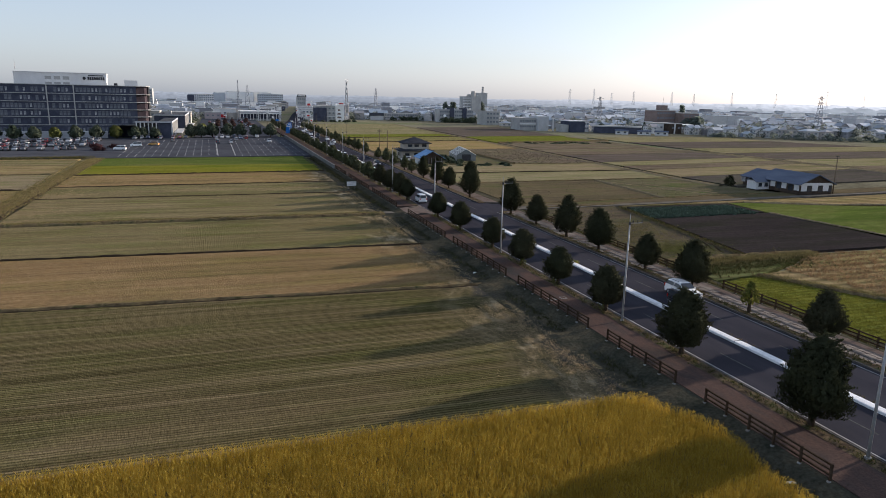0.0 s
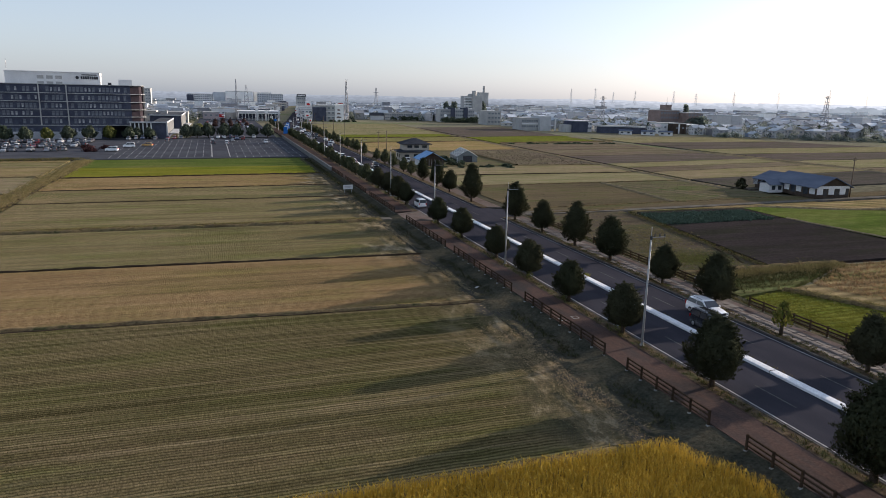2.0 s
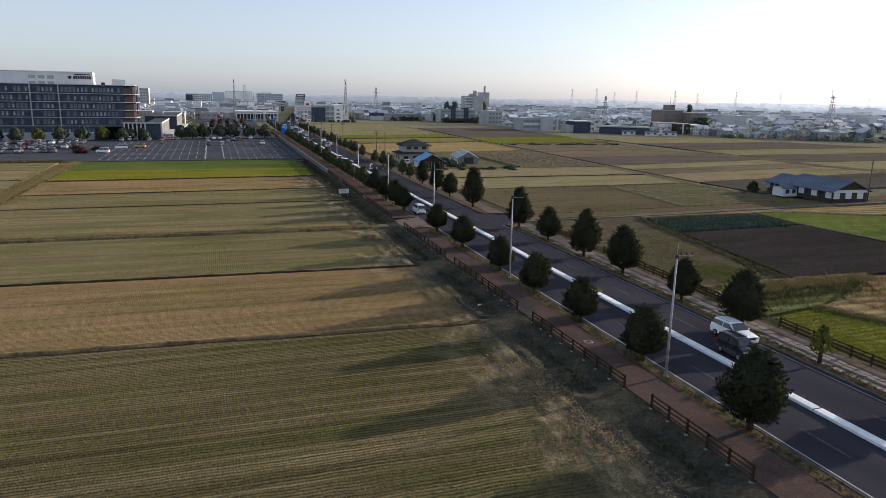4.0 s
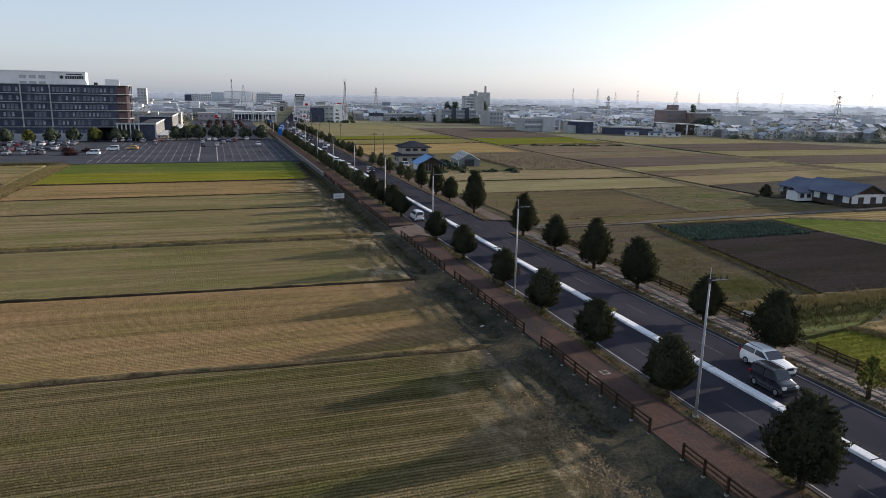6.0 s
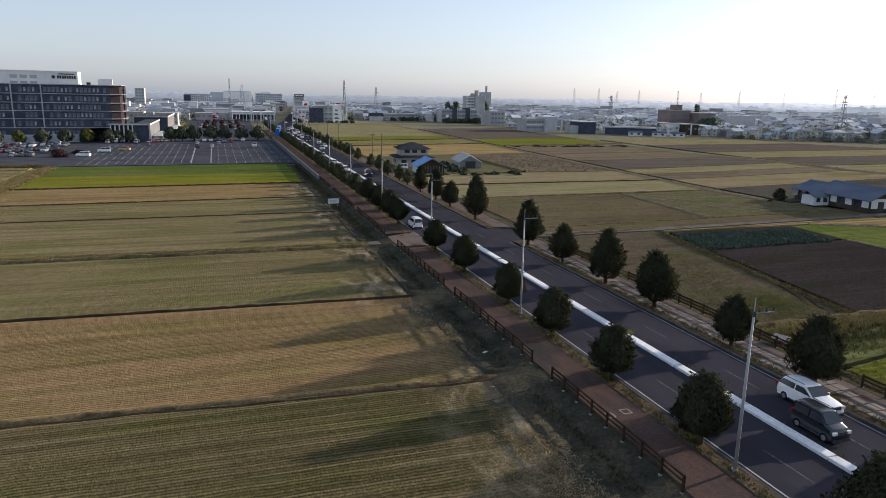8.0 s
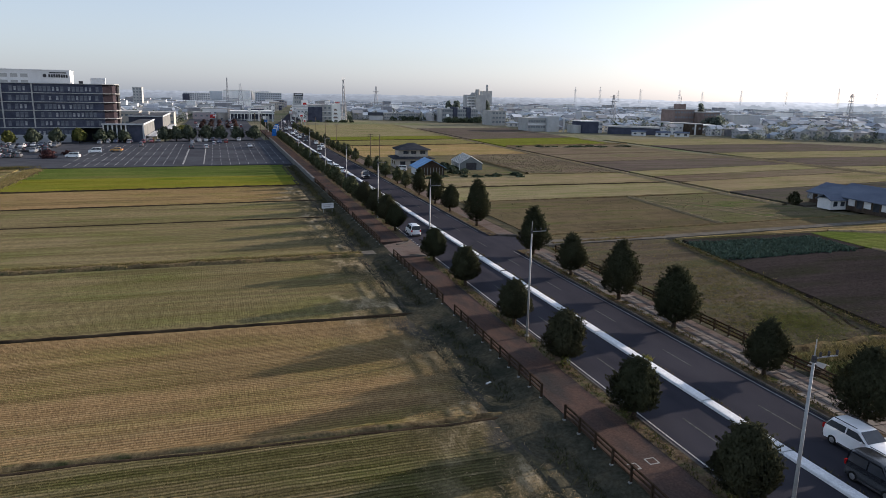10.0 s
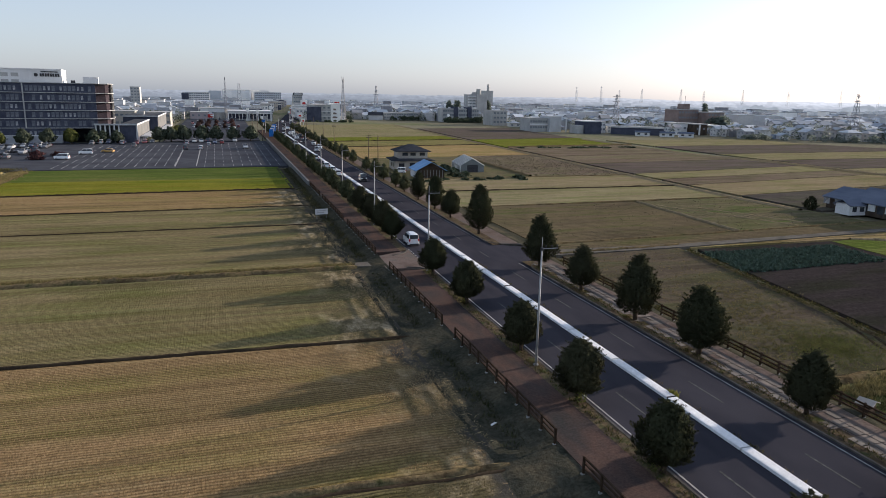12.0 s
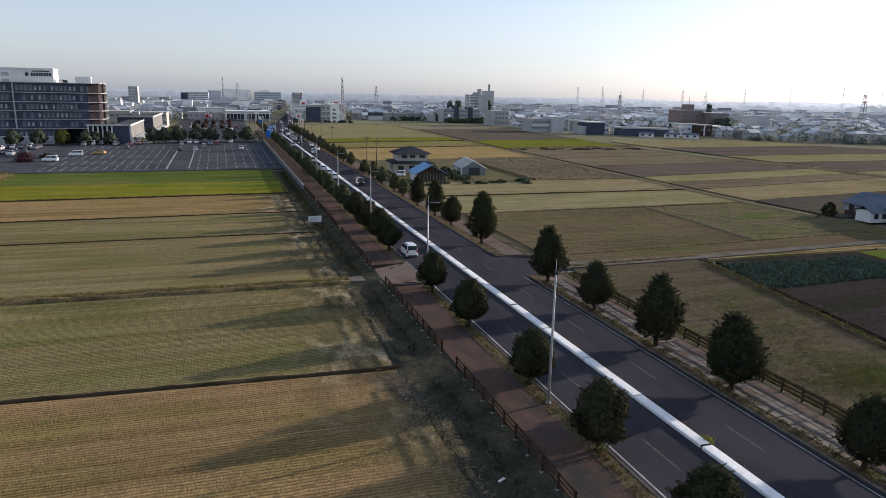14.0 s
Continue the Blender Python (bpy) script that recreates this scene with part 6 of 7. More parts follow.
part("antenna", MB().tube((-127.4, 372.5, 28), (-127.4, 372.5, 32), 0.12, 0.06, 6), M_STEEL, hosp)
part("entrance_wall", MB().box(-135, -92, HY - 3.5, HY - 0.8, -0.84, 2.6), M_WALLP, hosp, "pale ground floor entrance wall")

for x in (370.2, 373.4, 376.6, 379.8, 383.0):
    part("balcony_column", MB().box(-73.3, -72.8, x, x + 0.4, 5.3, 22.0), M_BEIGE, hosp, "pale balcony column")
pent.location.z = -1.3
hosp.matrix_basis = Matrix.Translation((-76, 364, 0)) @ Matrix.Rotation(radians(6), 4, "Z") @ Matrix.Diagonal((1, 1, 1.055, 1)) @ Matrix.Translation((76, -364, 0))

annex = thing("hospital_annex", "low dark annex with slim white columns", "annex")
part("body", MB().box(-70.3, -64.0, 361, 413, -0.84, 7.0), M_HOSP, annex)
part("roof_slab", MB().box(-70.3, -63.9, 360.4, 413.2, 7.0, 7.25).box(-79.8, -70.3, 360.4, 363.0, 7.0, 7.25), M_FELT, annex, "grey flat roof")
part("roof_edge", MB().box(-79.9, -63.9, 360.1, 360.4, 6.75, 7.4).box(-63.9, -63.6, 360.1, 413.2, 6.75, 7.4), M_WALLP, annex, "pale roof edge")
part("side_cladding", MB().box(-64.0, -63.8, 361.8, 412.4, 1.8, 6.7), M_CLAD, annex, "grey metal cladding")
part("corner_post", MB().box(-64.3, -63.7, 360.7, 361.2, -0.84, 6.75), M_WALLP, annex, "pale corner post")
part("canopy", MB().box(-63.8, -60.0, 371, 413, 1.3, 1.6), M_WALLP, annex, "pale canopy")
for k in range(4):
    part("canopy_post", MB().tube((-60.6, 373 + 12 * k, -0.84), (-60.6, 373 + 12 * k, 1.3), 0.16, 0.16, 8), M_GREY, annex)
for k in range(6):
    part("column", MB().box(-79.6 + 1.72 * k, -79.1 + 1.72 * k, 360.5, 361.1, -0.84, 6.75), M_WHITE, annex, "slim white column")
part("glazed_wall", MB().box(-79.4, -70.3, 362.6, 363.0, -0.84, 6.9), M_GLASS, annex, "dark glazed wall")
annex2 = thing("clinic_wing", "long low grey clinic wing behind the annex", "building")
part("body", MB().box(-76, -60.4, 418, 474, -0.84, 8.4), M_HOSP, annex2)
part("cladding", MB().box(-60.4, -60.2, 419, 473.4, 2.4, 8.1), M_CLAD, annex2, "grey metal cladding")
part("roof_slab", MB().box(-76.2, -60.2, 417.8, 474.2, 8.4, 8.65), M_FELT, annex2, "grey flat roof")
part("roof_edge", MB().box(-76.3, -60.2, 417.5, 417.8, 8.15, 8.8).box(-60.2, -59.9, 417.5, 474.2, 8.15, 8.8), M_WALLP, annex2, "pale roof edge")
part("canopy", MB().box(-60.2, -57.0, 424, 474, 1.6, 2.0), M_WALLP, annex2, "pale canopy")
part("roof_unit", MB().box(-72, -68.5, 440, 444, 8.65, 10.2), M_GREY, annex2, "pale rooftop unit")
block("clinic_block", "pale beige clinic block behind the wing", "building", -97, -78, 486, 502, 8.6, M_BEIGE, 2, 7)
block("clinic_block", "low cream clinic block beside the far lot", "building", -74, -60, 504, 522, 7.6, M_BEIGE, 2, 5)


lattice("radio_mast", "slender steel lattice radio mast", 64.3, 610, 33, 3.6)
part("antenna", MB().tube((-0.5, 0, 31), (-0.9, 0, 35.2), 0.16, 0.1, 6).tube((0.5, 0, 31), (0.9, 0, 35.2), 0.16, 0.1, 6).tube((-0.9, 0, 33.4), (0.9, 0, 33.4), 0.12, 0.12, 6), M_STEEL, bpy.data.objects["radio_mast"])
lattice("radio_mast", "slender steel lattice mast in the town", 143.3, 849, 31, 5.0, 2)
lattice("crane_mast", "thin red white construction mast", -26.6, 584.5, 32.2, 2.2)
lattice("crane_mast", "thin steel construction frame mast", -12.8, 744, 29.7, 6.5)
lattice("power_pylon", "grey steel power line pylon over the town", 235.8, 479, 24.8, 4.4, 3)
lattice("power_pylon", "grey steel power line pylon over the town", 388.3, 419, 28.5, 5.0, 3)
lattice("power_pylon", "grey steel power line pylon over the town", -190, 900, 31, 5.0, 3)
for x, y, h in ((1420, 1719, 52), (1508, 1639, 51), (1286, 1825, 51), (1193, 1890, 51), (1337, 1786, 46), (1599, 1547, 61), (1025, 1990, 54), (1137, 1925, 45), (1090, 1953, 56), (1660, 1480, 48)):
    lattice("power_pylon", "thin far power line pylon in haze-pale steel", x, y, h, 8.0, 3, M_FARSTEEL, 0.0034)

# large named blocks of the town
wb = block("shop_office_building", "white three storey building with a patterned end", "building", 35, 51.5, 592, 610, 11.7, M_GREY, 3, 5)
part("end_face", MB().box(51.5, 58.6, 591.6, 609, -0.84, 13.0), M_BRIGHT, wb, "cream end face")
part("glass_front", MB().box(33, 44, 590.5, 592, -0.8, 10.6), M_HOSP, wb, "dark glazed shop front")
for k in range(3):
    part("motif", MB().prism([(52.4 + 0.5 * k, 0), (56.9 - 0.5 * k, 0), (55.8 - 0.3 * k, 1.2), (53.6, 1.5)], 0, 0.12).mesh("motif", M_BROWNB), M_BROWNB, wb, "brown wall motif").matrix_basis = (
        Matrix.Translation((0, 591.5, 2.0 + 3.0 * k)) @ Matrix.Rotation(radians(90), 4, "X"))
part("roof_sign", MB().box(53.5, 58.8, 591.4, 592.2, 13.2, 15.0), M_BRIGHT, wb, "white rooftop sign board")
part("roof_sign_text", MB().box(54.3, 58.0, 591.3, 591.38, 13.7, 14.4), M_REDS, wb, "red bar of lettering")
for z in (3.2, 6.9):
    part("ledge", MB().box(44, 51.5, 591.2, 592, z, z + 0.5), M_WHITE, wb)

apt = block("school_building", "long grey three storey school building", "building", 146, 178, 600, 614, 9.9, M_GREY, 3, 16, win=(1.8, 1.5))
for x in (155.5, 167.5):
    part("stair_tower", MB().box(x, x + 3.6, 598.6, 613, -0.84, 11.6), M_HOSP, apt, "dark stair tower")
for k in range(8):
    part("roof_unit", MB().box(148 + 3.9 * k, 149.4 + 3.9 * k, 602, 604, 10.4, 11.6), M_WHITE, apt, "pale rooftop unit")
part("dish", MB().tube((150, 598, 4.5), (150.3, 597.2, 4.7), 1.5, 1.3, 12), M_BRIGHT, apt, "white dish")
apt2 = block("school_wing", "grey three storey wing with sunlit beige end", "building", 167.5, 178.6, 541, 562, 10.0, M_GREY, 3, 4, win=(1.8, 1.4))
part("end_face", MB().box(178.6, 179.1, 541, 562, -0.84, 10.6), M_BEIGE, apt2, "beige end wall")
part("stair_head", MB().box(176.5, 178.6, 545, 549, 10.5, 12.6), M_BEIGE, apt2, "small stair head")
windows(apt2, M_FARWIN, [(179.1, 544 + 4.6 * k, 2 + 3.3 * j) for k in range(4) for j in range(3)], 2.6, 1.7, "+x")
block("school_gym", "low pale annex beside the school wing", "building", 180, 188, 545, 560, 3.6, M_WHITE, 1, 3)
twr = block("apartment_tower", "grey apartment tower with rooftop drum", "building", 193.4, 200.2, 668, 682, 21.7, M_GREY, 7, 2)
part("tall_wall", MB().box(200.2, 210, 664, 682, -0.84, 22.4), M_GREY, twr, "plain grey side wall")
part("drum", MB().tube((203.2, 669, 22.3), (203.2, 669, 27.4), 2.3, 2.3, 14), M_GREY, twr, "round rooftop tank")
part("drum_ramp", MB().prism([(196.5, 668.5), (201.2, 668.5), (201.2, 670.5), (196.5, 670.5)], 22.2, 24.4, 0.3), M_GREY, twr)
for z in (6.5, 9.2, 11.9, 14.6, 17.3, 20.0):
    part("balcony", MB().box(192.4, 200.2, 666.6, 668, z, z + 1.1), M_WHITE, twr, "white balcony front")
brn = block("brown_apartment_building", "reddish brown apartment block with roof tower", "building", 275.6, 292, 462, 478, 14.2, M_BROWNB, 4, 7)
part("roof_tower", MB().box(281.4, 286, 464, 472, 14.2, 18.4), M_BROWNB, brn, "brown roof tower")
part("antenna", MB().tube((283, 466, 18), (283, 466, 24), 0.15, 0.08, 6), M_IRON, brn)
block("brown_apartment_building", "lower brown apartment wing", "building", 292.4, 306, 452, 468, 12.6, M_BROWNB, 4, 5)
block("white_low_shop", "low white shop building with pale roof edge", "building", 250, 258.2, 428, 446, 6.0, M_WHITE, 1, 2)
dshop = block("dark_low_shop", "low dark fronted shop building", "building", 258.5, 268, 421, 440, 5.9, M_TIMBER, 1, 2)
part("white_pier", MB().box(261.6, 262.6, 420.6, 421, -0.8, 5.9), M_WHITE, dshop, "white pier")
part("canopy", MB().box(268, 277, 420, 438, 5.2, 5.7), M_BRIGHT, dshop, "bright flat canopy")
for x in (268.4, 276.6):
    for y in (420.4, 437.6):
        part("canopy_post", MB().tube((x, y, -0.85), (x, y, 5.2), 0.15, 0.15, 8), M_STEEL, dshop)
offc = block("town_office", "grey two storey office building", "building", 160, 172.5, 458, 474, 7.4, M_GREY, 2, 7)
part("side_wing", MB().box(172.6, 181, 455, 470, -0.84, 9.2), M_WALLP, offc, "pale gabled wing")
part("white_band", MB().box(160, 172.5, 457.7, 458, 3.4, 4.4), M_WHITE, offc, "white floor band")
part("pylon_sign", MB().box(182.6, 183.6, 452, 452.5, -0.84, 7.6), M_WHITE, offc, "white pylon sign")
dkb = block("workshop", "dark walled workshop with pale flat roof", "building", 188, 199.5, 436, 450, 6.6, M_HOSP, 0, 0, roof=M_WHITE)
part("lower_wing", MB().box(183.5, 188, 438, 448, -0.84, 4.2), M_GREY, dkb, "grey lower wing")
block("white_low_shop", "small white two storey block", "building", 200, 206, 442, 452, 6.0, M_WHITE, 2, 3)
ware = thing("warehouse", "long low grey blue warehouse beside the fields", "building")
part("wall", MB().prism([(204.2, 432.4), (231.3, 415.3), (235.5, 422), (208.5, 439)], -0.84, 3.4), M_HOSP, ware)
part("roof", MB().prism([(203.6, 432.2), (231.6, 414.5), (236.2, 422.2), (208.2, 439.8)], 3.4, 4.3, 0.04), M_GREY, ware, "pale grey sheet roof")
for x, y in ((214, 412), (226, 404), (236, 399)):
    hb = thing("site_hut", "low white prefabricated hut beside the fields", "hut", "site huts", at=turned(x, y, -0.85, -0.55))
    part("wall", MB().box(-4.2, 4.2, 0, 4, 0, 2.4), M_WHITE, hb)
    part("roof", MB().gable(-4.2, 4.2, 0, 4, 2.45, 0.7, "x", 0.3), M_BLUEROOF, hb)
    windows(hb, M_GLASS, [(-2.2, 0, 1.3), (2.0, 0, 1.3)], 1.6, 1.0, "-y")
plant = block("chimney_plant", "far pale incinerator plant with tall chimney", "building", 347, 363, 1032, 1060, 28.0, M_GREY)
part("chimney", MB().tube((355.8, 1034, 28), (355.8, 1034, 38), 1.9, 1.7, 12), M_GREY, plant, "tall pale chimney")
block("far_office", "pale multi storey block far in town", "building", -84, -46, 1159, 1180, 17.6, M_WHITE, 6, 12, win=(2.4, 1.6))
part("stair_tower", MB().box(-85, -75, 1157.5, 1160, -0.8, 16.5), M_HOSP, bpy.data.objects["far_office"], "dark end bay")
block("far_apartment", "tall grey apartment block far in town", "building", -115.6, -107, 810, 825, 23.2, M_GREY, 8, 3)
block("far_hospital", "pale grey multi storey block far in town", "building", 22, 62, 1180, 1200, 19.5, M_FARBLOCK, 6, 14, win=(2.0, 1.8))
fct = block("far_factory", "long white factory hall far away", "building", -27, 15, 1204, 1230, 22.4, M_BRIGHT)
part("upper_hall", MB().box(18, 46, 1215, 1240, -0.8, 22.6), M_WHITE, fct, "pale upper hall")
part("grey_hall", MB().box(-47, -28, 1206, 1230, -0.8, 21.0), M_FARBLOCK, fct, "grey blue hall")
drm = thing("drum_building", "round beige drum building by the car park", "building")
part("round_drum", MB().tube((-31, 614, -0.8), (-31, 614, 4.8), 4.6, 4.6, 24), M_BEIGE, drm)
part("rim", MB().tube((-31, 614, 4.8), (-31, 614, 5.2), 4.75, 4.75, 24), M_GREY, drm)
pnk = block("low_shop", "low pinkish grey shop beside the drum", "building", -52.6, -40, 610, 624, 4.8, M_PINK, 1, 3)
part("red_front", MB().box(-40, -36.5, 609.4, 610, 1.0, 3.6), M_REDS, pnk, "red shop front")
part("white_fascia", MB().box(-38, -35.4, 608.9, 609.3, 2.2, 3.2), M_BRIGHT, pnk, "bright white fascia")
block("low_shop", "white curved roof hall behind the shops", "building", -46, -27, 640, 660, 7.2, M_WHITE, 1, 5)
hall = block("shop_hall", "wide low shop hall with open posts", "building", -25.6, 8, 604, 630, 6.2, M_GREY, 0, 0, roof=M_WHITE)
part("dark_front", MB().box(-25, 7.6, 603.6, 604, 0.6, 4.4), M_HOSP, hall, "dark glazed front")
for k in range(13):
    part("post", MB().tube((-25 + 2.6 * k, 600, -0.84), (-25 + 2.6 * k, 600, 4.6), 0.22, 0.22, 8), M_BRIGHT, hall, "white canopy post")
part("canopy", MB().box(-25.6, 8, 599.4, 604, 4.6, 5.1), M_WHITE, hall, "white canopy")
for x, y, h in ((-11, 596, 9.5), (-3.5, 598, 8.5), (6, 592, 11.5)):
    sg = thing("shop_sign", "tall white roadside sign tower", "sign", "shop signs", at=pose(x, y, -0.8))
    part("post", MB().box(-0.5, 0.5, -0.3, 0.3, 0, h), M_WHITE, sg)
    part("board", MB().box(-1.1, 1.1, -0.4, 0.4, h - 2.6, h), M_BRIGHT, sg)
tws = block("roadside_shop", "tall pale roadside shop with a dark roof sign", "building", 46, 55.5, 824, 840, 17.5, M_GREY, 4, 4)
part("roof_sign", MB().box(45.6, 55.9, 823.6, 825, 17.8, 20.6), M_IRON, tws, "dark roof sign frame")
part("roof_sign_text", MB().box(46.6, 54.9, 823.4, 823.58, 18.6, 19.8), M_WHITE, tws, "white bar of lettering")
for x, y, z0, z1, w, m in ((43.5, 704, 10.8, 15.2, 6.0, M_BRIGHT), (20, 520, 6.0, 8.4, 3.4, M_BRIGHT), (22.5, 524, 2.5, 4.6, 2.4, M_BRIGHT)):
    sg = thing("shop_sign", "roadside shop sign with a red mark", "sign", "shop signs", at=pose(x, y, -0.8))
    part("post", MB().tube((0, 0, 0), (0, 0, z1), 0.3, 0.25, 8), M_POLE, sg)
    part("board", MB().box(-w / 2, w / 2, -0.25, 0.25, z0, z1), m, sg)
    part("red_mark", MB().prism([(-w * 0.3, -0.3), (w * 0.3, -0.3), (w * 0.3, -0.26), (-w * 0.3, -0.26)], z0 + 0.3, z0 + 0.3 + (z1 - z0) * 0.45, 0.3), M_REDS, sg)
hut = thing("pump_house", "small pale building with dark gabled roof", "building", at=pose(90.4, 634, -0.85, 0, 0, -8))
part("wall", MB().box(0, 12, 0, 9, 0, 4.4), M_WALLP, hut)
part("roof", MB().gable(0, 12, 0, 9, 4.45, 2.2, "x", 0.5), M_TILE, hut)
part("gable_end", MB().prism([(0, 0), (9, 0), (4.5, 2.1)], 0, 0.12), M_BRIGHT, hut, "bright white gable end").matrix_basis = Matrix.Translation((11.95, 0, 4.4)) @ Matrix.Rotation(radians(90), 4, "Z") @ Matrix.Rotation(radians(90), 4, "X")
block("long_apartment", "long low pale two storey apartment row", "building", 105, 136, 640, 650, 4.9, M_GREY, 2, 14, win=(1.5, 1.2))
tent = thing("blue_banner_stand", "blue and white banners beside the road", "banner", at=pose(-8.4, 381, 0.1))
for k in range(5):
    part("banner", MB().prism([(-1 + 0.5 * k, 1.4 * k), (1.2 + 0.4 * k, 1.4 * k), (1.2 + 0.4 * k, 1.4 * k + 0.08), (-1 + 0.5 * k, 1.4 * k + 0.08)], 0.8 + 0.2 * k, 4.2 + 0.5 * k, 0.15), M_SIGNB if k % 2 == 0 else M_WHITE, tent)


def far_road_x(y):
    """Middle of the far road on the ground."""
    pts = [(0.9, 400), (2, 460), (7, 560), (22, 700), (60, 1000), (85, 1200)]
    for (xa, ya), (xb, yb) in zip(pts, pts[1:]):
        if ya <= y <= yb:
            return xa + (xb - xa) * (y - ya) / (yb - ya)
    return 0.9


rs = random.Random(21)
for k in range(15):
    y = 640 + k * 36 + rs.uniform(-5, 5)
    for side in (-1, 1):
        if side > 0 and 800 < y < 850:
            continue
        xc = far_road_x(y) + side * rs.uniform(16, 21)
        w, h = rs.uniform(9, 15), rs.uniform(5, 10)
        block("roadside_shop", rs.choice(("low pale roadside shop", "grey roadside shop with flat roof", "two storey roadside shop")), "building", xc - w / 2, xc + w / 2, y, y + rs.uniform(9, 14), h,
              rs.choice((M_WHITE, M_GREY, M_BEIGE, M_HOSP, M_PINK)), 2 if h > 5.5 else 1, 4)
for k in range(14):
    y = 430 + k * 28 + rs.uniform(-6, 6)
    x = far_road_x(y) + rs.choice((-9.5, 9.5))
    z = rs.uniform(5, 10)
    sg = thing("shop_sign", "roadside shop sign on a pole", "sign", "shop signs", at=pose(x, y, -0.5))
    part("post", MB().tube((0, 0, 0), (0, 0, z), 0.16, 0.13, 8), M_POLE, sg)
    part("board", MB().box(-0.9, 0.9, -0.15, 0.15, z - rs.uniform(1.2, 2.4), z), rs.choice((M_WHITE, M_BRIGHT, M_SIGNB, M_REDS, M_GREY)), sg)

# ---- town houses ----
def house_kind(k):
    r = random.Random(40 + k)
    w, d, floors = r.uniform(8, 11), r.uniform(7, 9.5), (2 if k % 4 else 1)
    h = 2.9 * floors
    t = thing("town_house", "pale town house with grey pitched roof", "house", "town houses")
    part("wall", MB().box(-w / 2, w / 2, -d / 2, d / 2, 0, h), M_WALL, t)
    sh = MB()
    if k % 3 == 0:
        sh.hip(-w / 2, w / 2, -d / 2, d / 2, h + 0.18, 1.7, 0.6)
    else:
        sh.gable(-w / 2, w / 2, -d / 2, d / 2, h + 0.1, 1.9, "x" if k % 2 else "y", 0.6)
        if k % 2:
            for x in (-w / 2, w / 2):
                sh.face((x, -d / 2, h), (x, d / 2, h), (x, 0, h + 1.85))
        else:
            for y in (-d / 2, d / 2):
                sh.face((-w / 2, y, h), (w / 2, y, h), (0, y, h + 1.85))
    part("roof", sh, M_ROOF, t)
    windows(t, M_FARWIN, [(x, -d / 2, 1.4 + 2.8 * f) for f in range(floors) for x in (-w * 0.27, w * 0.25)], 1.7, 1.2, "-y")
    windows(t, M_FARWIN, [(-w / 2, y, 1.4 + 2.8 * f) for f in range(floors) for y in (-d * 0.22, d * 0.24)], 1.5, 1.1, "-x")
    return t


def edge_y(x):
    """How far the fields reach before the town begins."""
    pts = [(-400, 470), (-66, 470), (-64, 612), (-14, 606), (14, 592), (60, 590), (62, 628), (120, 642), (140, 610), (178, 540), (183, 470), (240, 424), (252, 412), (256, 388), (312, 356), (420, 300), (640, 200), (1600, 120)]
    for (x0, y0), (x1, y1) in zip(pts, pts[1:]):
        if x0 <= x <= x1:
            return y0 + (y1 - y0) * (x - x0) / (x1 - x0)
    return 9999


KEEP = [(30, 62, 586, 614), (-56, 12, 600, 662), (-86, -44, 1150, 1184), (-118, -105, 806, 828), (20, 64, 1176, 1204), (-50, 50, 1198, 1245), (-200, -56, 355, 530), (144, 192, 538, 618), (190, 212, 660, 686), (272, 308, 448, 482), (246, 280, 412, 450), (156, 208, 434, 478), (200, 242, 396, 442), (345, 366, 1030, 1062), (88, 138, 630, 652), (43, 58, 820, 842), (61, 68, 606, 614)]
kinds = [house_kind(k) for k in range(7)]
used = [[] for _ in kinds]
cells = []
rr = random.Random(77)
gx = -420
while gx < 1500:
    gy = 100
    while gy < 1900:
        x, y = gx + rr.uniform(-4, 4), gy + rr.uniform(-4, 4)
        d = math.hypot(x + 35, y - 35)
        a = math.degrees(math.atan2(x + 35, y - 35))
        if y > edge_y(x) + 6 and abs(x - far_road_x(y)) > 24 and -24 < a < 58 and d < 1180 and not any(p <= x <= q and r0 <= y <= s0 for p, q, r0, s0 in KEEP) and rr.random() < 0.78:
            cells.append((d, x, y))
        gy += 12.5
    gx += 12.5
cells.sort()
for d, x, y in cells[:192]:
    k = rr.randrange(7)
    used[k].append(turned(x, y, -0.85, rr.choice((0, math.pi / 2, math.pi, -math.pi / 2)) * (0.0 if rr.random() < 0.6 else 1.0) + rr.uniform(-0.15, 0.15), rr.uniform(0.72, 0.95)))
for t, s in zip(kinds, used):
    place(t, s)
walls_b, roofs_b = MB(), MB()
for d, x, y in cells[192:]:
    w, dd, h = rr.uniform(6.5, 10.5), rr.uniform(6, 9), rr.choice((3, 5.2, 5.6, 5.8))
    if rr.random() < 0.1:
        w, dd, h = rr.uniform(8, 17), rr.uniform(8, 13), rr.uniform(5, 11.5)
        walls_b.box(x - w / 2, x + w / 2, y - dd / 2, y + dd / 2, -0.85, h)
        roofs_b.box(x - w / 2 - 0.3, x + w / 2 + 0.3, y - dd / 2 - 0.3, y + dd / 2 + 0.3, h, h + 0.4)
        continue
    walls_b.box(x - w / 2, x + w / 2, y - dd / 2, y + dd / 2, -0.85, h)
    along = "x" if rr.random() < 0.6 else "y"
    roofs_b.gable(x - w / 2, x + w / 2, y - dd / 2, y + dd / 2, h + 0.1, 2.0, along, 0.45)
    for q in (-0.5, 0.5):
        if along == "x":
            walls_b.face((x + q * w, y - dd / 2, h), (x + q * w, y + dd / 2, h), (x + q * w, y, h + 2.0))
        else:
            walls_b.face((x - w / 2, y + q * dd, h), (x + w / 2, y + q * dd, h), (x, y + q * dd, h + 2.0))
far_town = tagged(new("distant_town"), "spread of distant town houses in haze-pale colours", "town", "", "stuff")
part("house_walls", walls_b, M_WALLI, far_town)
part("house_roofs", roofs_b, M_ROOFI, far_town)
